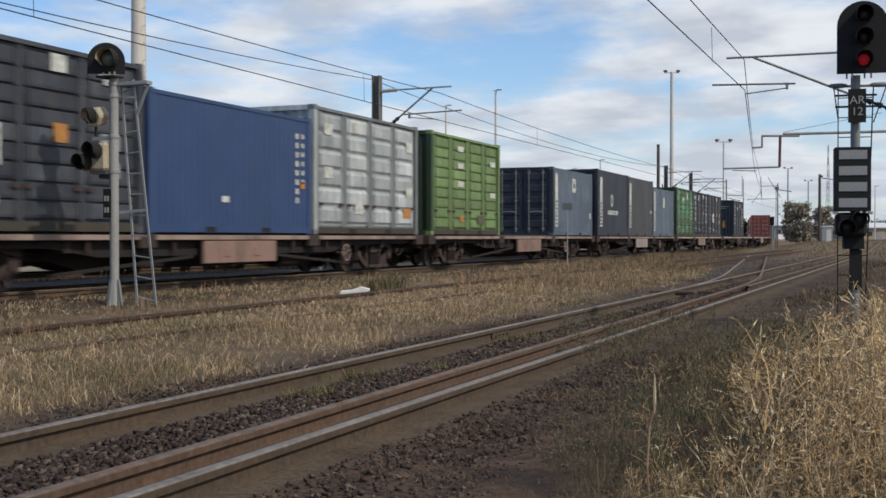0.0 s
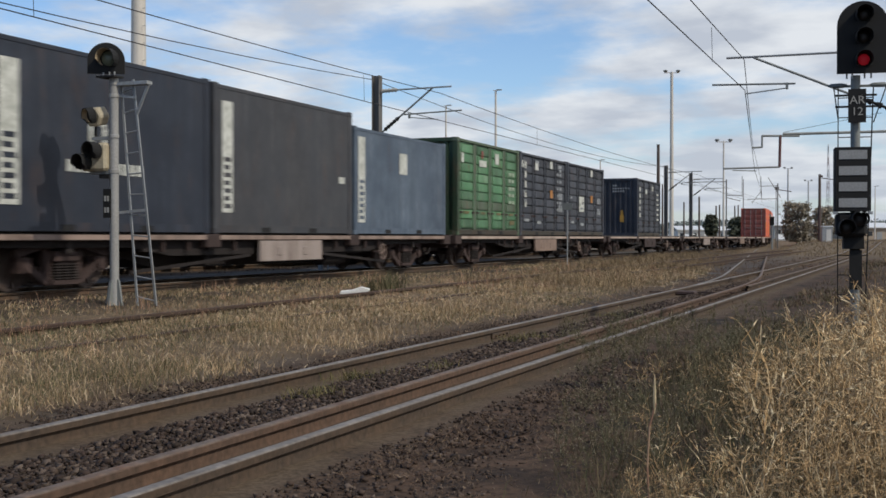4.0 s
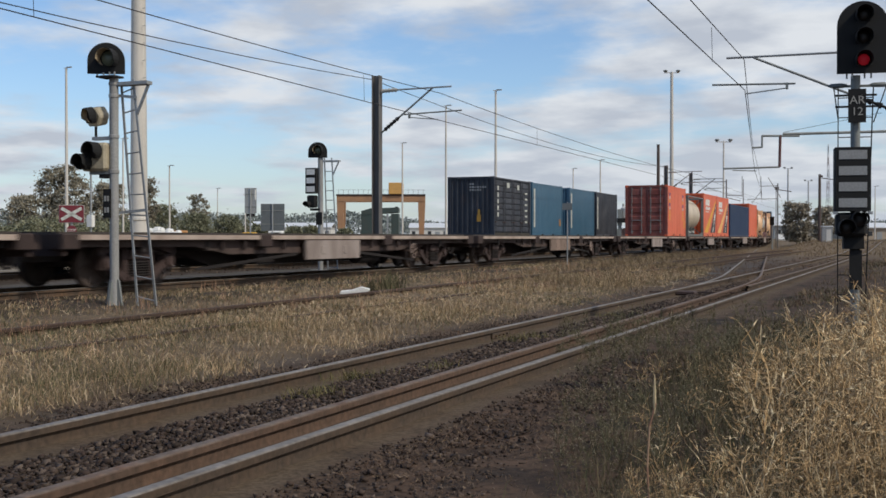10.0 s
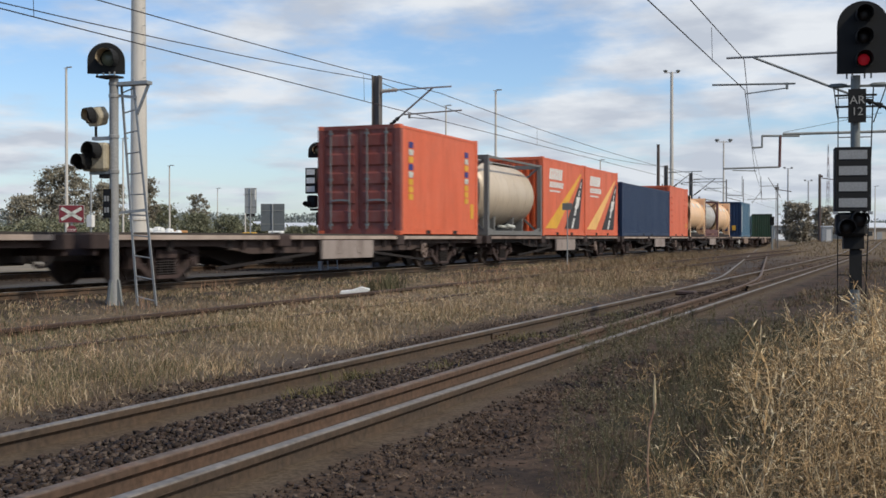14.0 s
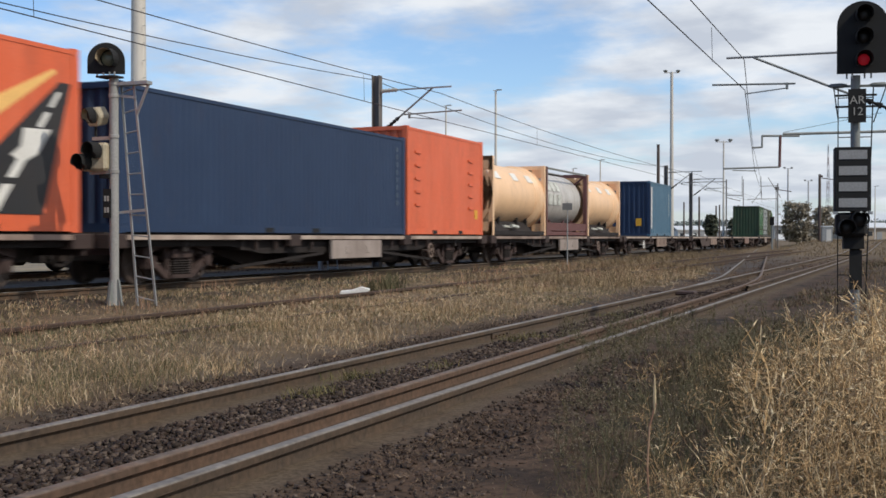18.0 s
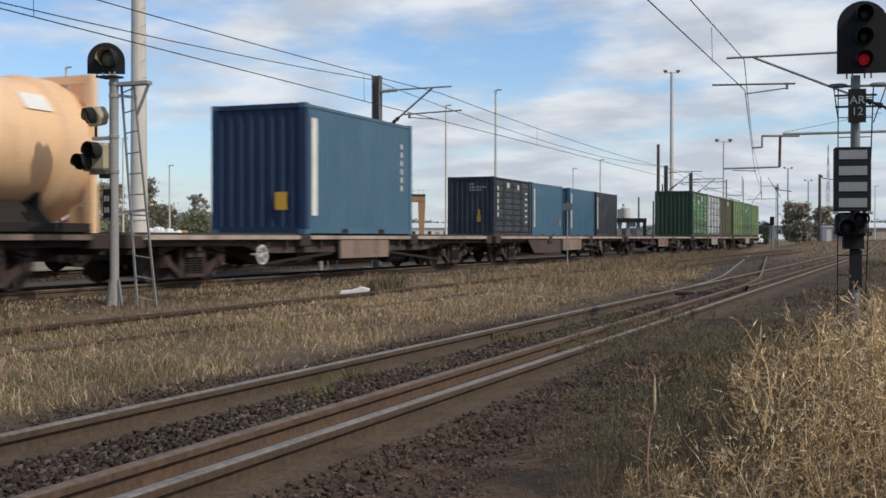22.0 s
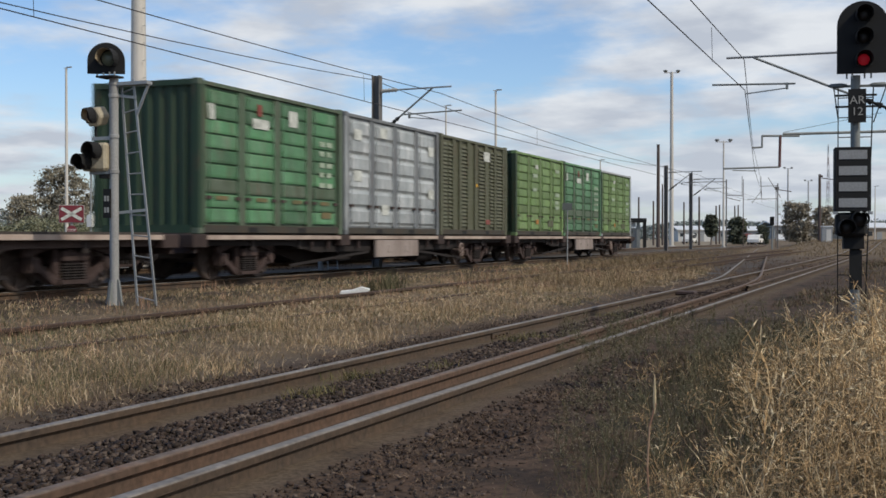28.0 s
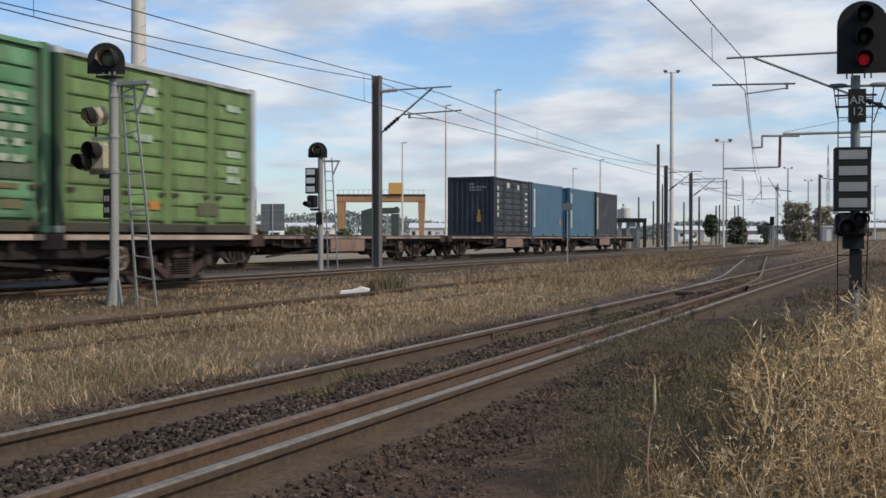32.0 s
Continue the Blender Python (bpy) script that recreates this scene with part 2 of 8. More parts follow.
BLACK = paint("signal_black", (0.008, 0.008, 0.008), 0.85, 0.0, 0.2, (0.02, 0.018, 0.017), 5.0)
CREAM = paint("signal_cream", (0.42, 0.36, 0.25), 0.6, 0.0, 0.4, (0.16, 0.12, 0.08), 6.0)
CONCRETE = paint("concrete", (0.36, 0.35, 0.32), 0.85, 0.0, 0.45, (0.2, 0.18, 0.15), 1.6, streak=True)
TIMBER = paint("pole_timber", (0.095, 0.07, 0.06), 0.85, 0.0, 0.5, (0.05, 0.036, 0.03), 2.0, streak=True)
RED_GLOW = glow("red_signal_lamp", (0.6, 0.015, 0.03), 0.12)
# cream colour for sunlight falling inside the black hoods
HOOD_SUN = paint("sunlit_hood_inside", (0.46, 0.36, 0.23), 0.35, 0.0, 0.5, (0.2, 0.15, 0.1), 6.0)
LENS_GREEN = paint("greenish_lens", (0.10, 0.115, 0.075), 0.35, 0.0, 0.4, (0.06, 0.05, 0.03), 6.0)
LENS = paint("dark_lens", (0.016, 0.012, 0.01), 0.5, 0.0, 0.0)
WIRE = paint("wire", (0.03, 0.03, 0.032), 0.6, 0.3, 0.2)

# ---- the goods train's way ----
TRACK_X = -13.45          # centre of the goods line
RAIL_Z = 0.15             # its rail heads
CURVE_Y, CURVE_R, CURVE_TURN = 104.0, 400.0, radians(7.5)
PITCH, SLOT, LENGTH = 19.22, 6.13, 5.99
FLOOR_Z = 0.925           # container floor over the rail heads
SPEED_T = (0, 4, 8, 12, 16, 20, 24, 28, 32)
SPEED_V = (9.01, 9.18, 9.32, 9.42, 9.50, 9.515, 9.38, 9.06, 8.65)
START_Y = 10.68


def gone(t):
    """Metres that the train has rolled at t seconds."""
    d = 0.0
    for t0, t1, v0, v1 in zip(SPEED_T, SPEED_T[1:], SPEED_V, SPEED_V[1:]):
        if t <= t0:
            break
        e = min(t, t1)
        d += (e - t0) * (v0 + (v0 + (v1 - v0) * (e - t0) / (t1 - t0))) / 2
    return d


def on_track(s):
    """The point of the line at s metres along it: straight, then a long bend to the left, then straight."""
    if s < CURVE_Y:
        return Vector((TRACK_X, s, RAIL_Z))
    a = min((s - CURVE_Y) / CURVE_R, CURVE_TURN)
    p = Vector((TRACK_X - CURVE_R * (1 - math.cos(a)), CURVE_Y + CURVE_R * math.sin(a), RAIL_Z))
    rest = s - CURVE_Y - CURVE_R * a
    return p + Vector((-math.sin(a), math.cos(a), 0)) * rest


def wagon_pose(s):
    """The pose of a wagon whose middle is at s, standing on its two bogies."""
    p, q = on_track(s - 6.9), on_track(s + 6.9)
    d = q - p
    return Matrix.Translation((p + q) / 2) @ Matrix.Rotation(math.atan2(-d.x, d.y), 4, "Z")


# ---- wagons ----
def wheelset(parent, y, gauge=1.067):
    g = G()
    for sx in (-1, 1):
        x = sx * (gauge / 2 + 0.03)
        g.lathe([(0.08, -0.09), (0.10, -0.06), (0.20, -0.035), (0.36, -0.05), (0.375, -0.065), (0.42, -0.062), (0.425, 0.0), (0.415, 0.062), (0.37, 0.065), (0.34, 0.03), (0.2, 0.02), (0.11, 0.06), (0.1, 0.1)], (x, 0, 0), "x", 20)
        for i in range(6):
            a = i * math.pi / 3
            g.bar((x + sx * 0.03, 0.1 * math.cos(a), 0.1 * math.sin(a)), (x + sx * 0.05, 0.36 * math.cos(a), 0.36 * math.sin(a)), 0.02, 0.05)
    g.tube((-0.75, 0, 0), (0.75, 0, 0), 0.075, 10)
    ws = part("wheelset", g, WHEEL, parent, "grimy steel wheels on an axle", smooth=True)
    ws.location = (0, y, 0.42)
    return ws


def bogie(parent, y):
    bg = part("bogie", G().box(-0.95, 0.95, -0.16, 0.16, 0.42, 0.66), BOGIE_FRAME, parent, "dusty brown cast-frame bogie")
    bg.location = (0, y, 0)
    coil = [(0.06, 0.0)]
    for k in range(6):
        coil += [(0.082, 0.02 + k * 0.045), (0.062, 0.042 + k * 0.045)]
    for sx in (-1, 1):
        x = sx * 0.85
        fr = G()
        for path, w, h in (([(-1.1, 0.60), (-0.5, 0.735), (0.5, 0.735), (1.1, 0.60)], 0.13, 0.13), ([(-0.98, 0.52), (-0.4, 0.14), (0.4, 0.14), (0.98, 0.52)], 0.13, 0.11)):
            for p, q in zip(path, path[1:]):
                fr.bar((x, *p), (x, *q), w, h)
        for dy in (-0.37, 0.37):
            fr.bar((x, dy, 0.12), (x, dy, 0.74), 0.12, 0.11)
        sf = part("side_frame", fr, BOGIE_FRAME, bg, "rusty cast side frame with open triangles")
        part("spring_seat", G().box(min(sx * 0.84, sx * 0.98), max(sx * 0.84, sx * 0.98), -0.34, 0.34, 0.1, 0.17), BOGIE_FRAME, sf)
        part("bolster_end", G().box(min(sx * 0.84, sx * 1.0), max(sx * 0.84, sx * 1.0), -0.3, 0.3, 0.46, 0.64), BOGIE_FRAME, sf, bevel=0.02)
        for dy in (-0.2, 0.0, 0.2):
            part("coil_spring", G().lathe(coil, (sx * 0.93, dy, 0.17), "z", 8), BOGIE, bg)
        for dy in (-0.9, 0.9):
            ab = G().box(sx * 0.83 - 0.1, sx * 0.83 + 0.1, dy - 0.13, dy + 0.13, 0.3, 0.54)
            ab.tube((sx * 0.85, dy, 0.42), (sx * 0.97, dy, 0.42), 0.1, 10)
            part("axle_box", ab, BOGIE_FRAME, bg)
    return bg, [wheelset(bg, -0.9), wheelset(bg, 0.9)]


def hand_wheel(parent, x, y, z, material):
    g = G()
    n, r = 18, 0.19
    for i in range(n):
        a, b = 2 * math.pi * i / n, 2 * math.pi * (i + 1) / n
        g.tube((x, y + r * math.cos(a), z + r * math.sin(a)), (x, y + r * math.cos(b), z + r * math.sin(b)), 0.018, 6)
    for i in range(3):
        a = i * math.pi / 3 + 0.3
        g.tube((x, y - r * math.cos(a), z - r * math.sin(a)), (x, y + r * math.cos(a), z + r * math.sin(a)), 0.013, 5)
    g.tube((x - 0.25, y, z), (x + 0.02, y, z), 0.025, 6)
    return part("brake_wheel", g, material, parent, "spoked hand brake wheel")


def flat_wagon():
    """A three-slot container flat, its middle at the origin, at the rail heads."""
    w = thing("container_wagon", "faded oxide-red steel container flat wagon on two bogies", "wagon", "wagons of the goods train")
    half = 9.2
    for sx in (-1, 1):
        sill = G()
        x0, x1 = sx * 1.14, sx * 1.24
        a, b = min(x0, x1), max(x0, x1)
        sill.box(a, b, -half, half, 0.80, 0.9)
        part("side_sill", sill, WAGON_RED, w)
        # deep web between the bogies, coloured near black for shade under the deck
        part("web_plate", G().prism([(-half, 0.80), (-half, 0.70), (-5.4, 0.68), (-4.2, 0.52), (4.2, 0.52), (5.4, 0.68), (half, 0.70), (half, 0.80)], "x", sx * 1.08 - 0.012, sx * 1.08 + 0.012), BOGIE, w)
        edge = G().box(min(sx * 1.24, sx * 1.262), max(sx * 1.24, sx * 1.262), -half, half, 0.815, 0.90)
        part("edge_strip", edge, WAGON_EDGE, w, "pale worn edge strip")
        pan = G().box(min(sx * 1.2, sx * 1.275), max(sx * 1.2, sx * 1.275), -1.35, 1.35, 0.36, 0.79)
        for dy in (-0.55, 0.55):
            pan.box(min(sx * 1.27, sx * 1.29), max(sx * 1.27, sx * 1.29), dy - 0.1, dy + 0.1, 0.48, 0.66)
        part("side_panel", pan, WAGON_PINK, w, "faded pinkish red side panel", bevel=0.008)
        for y in (-half + 0.05, -SLOT / 2, SLOT / 2, half - 0.05):
            part("twistlock_bracket", G().box(min(sx * 1.0, sx * 1.272), max(sx * 1.0, sx * 1.272), y - 0.24, y + 0.24, 0.66, 0.915), WAGON_RED, w, bevel=0.015)
        for y in (-4.6, -3.8, -2.2, 2.2, 3.8, 4.6):
            part("stiffener", G().box(min(sx * 1.15, sx * 1.21), max(sx * 1.15, sx * 1.21), y - 0.03, y + 0.03, 0.6, 0.80), WAGON_RED, w)
    deck = G().box(-1.14, 1.14, -half, half, 0.815, 0.908)
    deck.box(-1.03, 1.03, -half, half, 0.908, 0.946)
    part("deck", deck, DECK, w)
    spine = G().box(-0.25, 0.25, -half - 0.2, half + 0.2, 0.45, 0.80)
    for y in range(-7, 8, 2):
        spine.box(-1.12, 1.12, y - 0.06, y + 0.06, 0.6, 0.80)
    part("centre_sill", spine, STEEL_DARK, w)
    part("brake_cylinder", G().tube((-0.75, -3.0, 0.42), (-0.75, -2.0, 0.42), 0.17, 12), BOGIE, w, smooth=True)
    part("air_tank", G().tube((0.72, 2.2, 0.40), (0.72, 3.3, 0.40), 0.2, 12), BOGIE, w, smooth=True)
    part("valve_box", G().box(0.55, 0.95, -2.9, -2.2, 0.3, 0.55), BOGIE, w)
    for sx in (-1, 1):
        for sy in (-1, 1):
            part("brake_rod", G().bar((sx * 1.0, sy * 5.3, 0.24), (sx * 1.12, sy * 1.5, 0.5), 0.03, 0.06), BOGIE, w)
    part("belly_girder", G().prism([(-5.2, 0.62), (-3.8, 0.28), (3.8, 0.28), (5.2, 0.62)], "x", -0.35, 0.35), STEEL_DARK, w)
    for sy in (-1, 1):
        cp = G().box(-0.1, 0.1, min(sy * 9.3, sy * 9.62), max(sy * 9.3, sy * 9.62), 0.5, 0.68)
        cp.box(-0.16, 0.16, min(sy * 9.5, sy * 9.66), max(sy * 9.5, sy * 9.66), 0.42, 0.76)
        part("coupler", cp, BOGIE, w, "dark knuckle coupler")
        head = G().box(-1.22, 1.22, min(sy * 9.2, sy * 9.26), max(sy * 9.2, sy * 9.26), 0.56, 0.90)
        part("headstock", head, WAGON_RED, w)
        hose = G()
        pts = [(0.4, sy * 9.26, 0.62), (0.42, sy * 9.4, 0.45), (0.4, sy * 9.55, 0.36), (0.36, sy * 9.66, 0.4)]
        for p, q in zip(pts, pts[1:]):
            hose.tube(p, q, 0.025, 6)
        part("air_hose", hose, BOGIE, w)
    hand_wheel(w, 1.3, -5.0, 0.5, WAGON_EDGE)
    sets = []
    for y in (-6.9, 6.9):
        sets += bogie(w, y)[1]
    return w


WAGON = flat_wagon()
WAGON_LEAD = [START_Y + i * PITCH for i in range(16)]      # where each wagon's foremost slot begins at the start
WAGONS = [WAGON] + [copy_thing(WAGON, Matrix()) for _ in range(15)]
EDGE_PALE = paint("wagon_edge_pale", (0.44, 0.35, 0.29), 0.7, 0.0, 0.9, (0.16, 0.11, 0.09), 1.1)
PANEL_TAN = paint("panel_tan", (0.25, 0.175, 0.135), 0.7, 0.0, 0.8, (0.09, 0.065, 0.05), 1.9, streak=True)
PANEL_PALE = paint("panel_pale", (0.32, 0.265, 0.235), 0.7, 0.0, 0.8, (0.12, 0.085, 0.07), 1.9, streak=True)
for i, w in enumerate(WAGONS):
    for o in w.children:
        if i != 11 and o.name.startswith("brake_wheel"):
            o.location.y = 9.6
        if i == 11 and o.name.startswith("brake_wheel"):
            o.material_slots[0].link = "OBJECT"
            o.material_slots[0].material = WHITE
        if i in (5, 6, 7, 11, 12, 13) and o.name.startswith("web_plate"):
            o.material_slots[0].link = "OBJECT"
            o.material_slots[0].material = WAGON_BROWN
        if i in (3, 4, 5, 6, 7, 9, 11, 12, 13, 14, 15) and o.name.startswith("edge_strip"):
            o.material_slots[0].link = "OBJECT"
            o.material_slots[0].material = EDGE_PALE
        if o.name.startswith("side_panel"):
            o.material_slots[0].link = "OBJECT"
            o.material_slots[0].material = (WAGON_PINK, WAGON_PINK, PANEL_PALE, PANEL_TAN, WAGON_RED, PANEL_PALE, PANEL_TAN, PANEL_PALE, PANEL_PALE, PANEL_PALE, PANEL_PALE, PANEL_TAN, PANEL_TAN, WAGON_PINK, PANEL_PALE, PANEL_PALE)[i]
part("belly_plate", G().prism([(-5.8, 0.80), (-5.0, 0.30), (-1.5, 0.28), (-1.5, 0.80)], "x", 1.18, 1.215), WAGON_BROWN, WAGONS[12], "faded deep side plate")
RIDERS = []                                               # containers: object, wagon number, pose on the wagon


# ---- containers: lead end at y = 0, rear end at y = l, near side at +x ----
def wave(l, depth, pitch, x, sx):
    """The outline of a corrugated sheet along y, 0 to l: (x, y) pairs."""
    n = max(1, round(l / pitch))
    p = l / n
    pts = []
    for i in range(n):
        y = i * p
        pts += [(x, y), (x, y + 0.3 * p), (x - sx * depth, y + 0.42 * p), (x - sx * depth, y + 0.88 * p)]
    pts.append((x, l))
    return pts


def sheet(g, pts, z0, z1, back):
    """A folded sheet standing on the outline pts, with a plain back."""
    k, n = len(g.v), len(pts)
    for z in (z0, z1):
        g.v += [(p[0], p[1], z) for p in pts]
    for i in range(n - 1):
        g.f.append((k + i, k + i + 1, k + n + i + 1, k + n + i))


def side_sheet(c, material, l, h, style, sx):
    """One long side between posts and rails."""
    y0, y1, z0, z1 = 0.16, l - 0.16, 0.17, h - 0.10
    x = sx * 1.205
    if style == "corrugated":
        g = G()
        pts = [(px, py + y0) for px, py in wave(y1 - y0, 0.036, 0.278, x, sx)]
        sheet(g, pts, z0, z1, 0)
        part("side_wall", g, material, c)
    elif style == "fine":
        g = G()
        pts = [(px, py + y0) for px, py in wave(y1 - y0, 0.012, 0.2, x, sx)]
        sheet(g, pts, z0, z1, 0)
        part("side_wall", g, material, c)
    elif style == "smooth":
        g = G().box(min(x, x - sx * 0.03), max(x, x - sx * 0.03), y0, y1, z0, z1)
        part("side_wall", g, material, c)
    elif style in ("panel", "bulge"):
        # four side doors, each pressed into boards with ledges between
        back = G().box(min(x - sx * 0.09, x - sx * 0.06), max(x - sx * 0.09, x - sx * 0.06), y0, y1, z0, z1)
        # darker posts and back wall; on silver this paints shade between the boards
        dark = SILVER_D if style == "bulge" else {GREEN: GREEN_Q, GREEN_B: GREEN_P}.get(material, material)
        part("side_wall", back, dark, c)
        nb, rows = 4, (9 if style == "panel" else 6)
        bw = (y1 - y0) / nb
        for i in range(nb):
            gap = 0.07 if material is SLATE else 0.13
            a, b = y0 + i * bw + gap, y0 + (i + 1) * bw - gap
            leaf = part("door_panel", G().box(min(x - sx * 0.06, x - sx * 0.05), max(x - sx * 0.06, x - sx * 0.05), a, b, z0 + 0.04, z1 - 0.02), material, c)
            step = (z1 - z0 - 0.1) / rows
            me = None
            for r in range(rows):
                m = step - (0.022 if style == "panel" else 0.012)
                if style == "panel":
                    prof = [(x - sx * 0.055, 0.0), (x - sx * 0.01, 0.004), (x - sx * 0.004, 0.05), (x - sx * 0.016, m - 0.03), (x - sx * 0.055, m)]
                else:
                    prof = [(x - sx * 0.05, 0.0), (x - sx * 0.045, 0.06 * m), (x - sx * 0.004, 0.2 * m), (x - sx * 0.004, 0.8 * m), (x - sx * 0.038, 0.94 * m), (x - sx * 0.05, m)]
                if me is None:
                    ob = part("board", G().prism(prof, "y", a, b), material, leaf)
                    me = ob.data
                else:
                    ob = new("board", me)
                    ob.parent = leaf
                ob.location.z = z0 + 0.06 + r * step
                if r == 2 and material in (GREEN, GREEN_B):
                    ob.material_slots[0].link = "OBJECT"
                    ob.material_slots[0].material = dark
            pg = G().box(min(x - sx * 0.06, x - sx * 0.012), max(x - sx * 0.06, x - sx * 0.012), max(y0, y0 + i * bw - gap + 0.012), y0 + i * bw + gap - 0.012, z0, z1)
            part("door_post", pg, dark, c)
            lk = G()
            for yy in (a + 0.08, b - 0.08):
                lk.tube((x + sx * 0.012, yy, z0 + 0.04), (x + sx * 0.012, yy, z1 - 0.04), 0.012, 5)
            part("door_lock", lk, material, c)
            for yy in (a - 0.02, b - 0.16):
                part("door_handle", G().box(min(x, x + sx * 0.03), max(x, x + sx * 0.03), yy, yy + 0.18, z0 + 0.5, z0 + 0.56), BOGIE_FRAME, c, "dark door handle")
    elif style == "louvre":
        back = G().box(min(x - sx * 0.08, x - sx * 0.05), max(x - sx * 0.08, x - sx * 0.05), y0, y1, z0, z1)
        part("side_wall", back, material, c)
        cols = [(0.25, 0.62), (0.72, 1.0), (1.75, 2.25), (3.35, 3.85), (4.4, 4.75), (5.05, 5.6)]
        for i, (a, b) in enumerate(cols):
            for r in range(22):
                z = z0 + 0.1 + r * (z1 - z0 - 0.2) / 22
                part("louvre", G().prism([(x - sx * 0.05, z + 0.085), (x + sx * 0.0, z), (x - sx * 0.012, z), (x - sx * 0.06, z + 0.075)], "y", a, b), material, c)
        for a, b in ((0.16, 0.25), (1.0, 1.2), (1.55, 1.75), (2.25, 2.5), (2.9, 3.15), (3.85, 4.1), (4.75, 4.95), (5.6, 5.8)):
            part("door_post", G().box(min(x - sx * 0.05, x + sx * 0.004), max(x - sx * 0.05, x + sx * 0.004), a, b, z0, z1), material, c)


def end_sheet(c, material, l, h, style, lead):
    """One end: corrugated wall or a pair of doors with lock rods."""
    s = -1 if lead else 1
    y = 0.03 if lead else l - 0.03
    w, z0, z1 = 1.07, 0.17, h - 0.12
    if style == "doors":
        for sx in (-1, 1):
            g = G()
            a, b = (0.012, w) if sx > 0 else (-w, -0.012)
            g.box(a, b, min(y, y - s * 0.05), max(y, y - s * 0.05), z0, z1)
            door = part("door", g, material, c)
            for r in range(5):
                za = z0 + 0.14 + r * (z1 - z0 - 0.1) / 5
                part("door_pressing", G().prism([(y, za), (y + s * 0.03, za + 0.05), (y + s * 0.03, za + (z1 - z0) / 5 - 0.22), (y, za + (z1 - z0) / 5 - 0.17)], "x", a + 0.12, b - 0.12), material, door)
            for xx in (a + 0.25, b - 0.25):
                r = G().tube((xx, y + s * 0.055, z0 - 0.02), (xx, y + s * 0.055, z1 + 0.02), 0.019, 7)
                for zz in (z0 + 0.1, (z0 + z1) / 2, z1 - 0.1):
                    r.box(xx - 0.05, xx + 0.05, min(y + s * 0.02, y + s * 0.07), max(y + s * 0.02, y + s * 0.07), zz - 0.03, zz + 0.03)
                r.bar((xx, y + s * 0.07, z0 + 0.75), (xx + 0.38 * (1 if xx < (a + b) / 2 else -1), y + s * 0.075, z0 + 0.77), 0.02, 0.045)
                part("lock_rod", r, POLE_GREY, door, "grey lock rod with handle")
    else:
        g = G()
        n, k = 8, 0
        pts = []
        pw = 2 * w / n
        for i in range(n):
            x = -w + i * pw
            pts += [(x, y), (x + 0.3 * pw, y), (x + 0.42 * pw, y - s * 0.045), (x + 0.88 * pw, y - s * 0.045)]
        pts.append((w, y))
        sheet(g, pts, z0, z1, 0)
        part("end_wall", g, material, c)


def container(label, material, l=LENGTH, h=2.59, side="corrugated", lead="corrugated", end_material=None, group="containers on the goods train", frame_material=None):
    c = thing("shipping_container", label, "container", group)
    em, fm = end_material or material, frame_material or material
    for sx in (-1, 1):
        side_sheet(c, material, l, h, side, sx)
        for y in (0.0, l):
            s = -1 if y == 0 else 1
            cp = G()
            a, b = (1.07, 1.219) if sx > 0 else (-1.219, -1.07)
            cp.box(a, b, min(y, y - s * 0.16), max(y, y - s * 0.16), 0.11, h - 0.11)
            part("corner_post", cp, em if y == 0 else fm, c)
            for z in (0.0, h - 0.118):
                cc = G().box(min(sx * 1.045, sx * 1.222), max(sx * 1.045, sx * 1.222), min(y + s * 0.003, y - s * 0.178), max(y + s * 0.003, y - s * 0.178), z, z + 0.118)
                part("corner_casting", cc, fm, c, bevel=0.008)
        tr = G().box(min(sx * 1.15, sx * 1.216), max(sx * 1.15, sx * 1.216), 0.178, l - 0.178, h - 0.10, h - 0.03)
        part("top_rail", tr, fm, c)
        br = G().box(min(sx * 1.16, sx * 1.214), max(sx * 1.16, sx * 1.214), 0.178, l - 0.178, 0.025, 0.17)
        part("bottom_rail", br, RAIL_GRIME if side in ("panel", "bulge", "louvre") else fm, c)
        for yy in (l / 2 - 1.03, l / 2 + 1.03):
            part("fork_pocket", G().box(min(sx * 1.2, sx * 1.218), max(sx * 1.2, sx * 1.218), yy - 0.17, yy + 0.17, 0.035, 0.135), BLACK, c, "dark fork pocket")
    for lead_end in (True, False):
        end_sheet(c, em, l, h, lead if lead_end else "corrugated", lead_end)
        y = 0.0 if lead_end else l
        s = -1 if lead_end else 1
        hd = G().box(-1.045, 1.045, min(y, y - s * 0.1), max(y, y - s * 0.1), h - 0.12, h - 0.01)
        part("end_header", hd, em, c)
        sl = G().box(-1.045, 1.045, min(y, y - s * 0.1), max(y, y - s * 0.1), 0.01, 0.17)
        part("end_sill", sl, em, c)
    rf = G()
    n = 14
    for i in range(n):
        a, b = 0.1 + i * (l - 0.2) / n, 0.1 + (i + 1) * (l - 0.2) / n
        rf.box(-1.15, 1.15, a, b - 0.1, h - 0.06, h - 0.018)
    rf.box(-1.15, 1.15, 0.1, l - 0.1, h - 0.09, h - 0.045)
    part("roof", rf, fm, c)
    part("floor", G().box(-1.15, 1.15, 0.1, l - 0.1, 0.06, 0.16), DECK, c)
    return c


def mark(c, name, y0, y1, z0, z1, material, label="", sx=1, x=1.213, t=0.006):
    """A flat plate or painted marking on a long side."""
    return part(name, G().box(min(sx * x, sx * (x + t)), max(sx * x, sx * (x + t)), y0, y1, z0, z1), material, c, label)


def end_mark(c, name, x0, x1, z0, z1, material, label=""):
    return part(name, G().box(x0, x1, -0.012, -0.004, z0, z1), material, c, label)


def ride(c, wagon, slot, base=0.0):
    """Set a container on a wagon's slot."""
    RIDERS.append((c, wagon, Matrix.Translation((0, -1.5 * SLOT + slot * SLOT + 0.07, FLOOR_Z + base))))


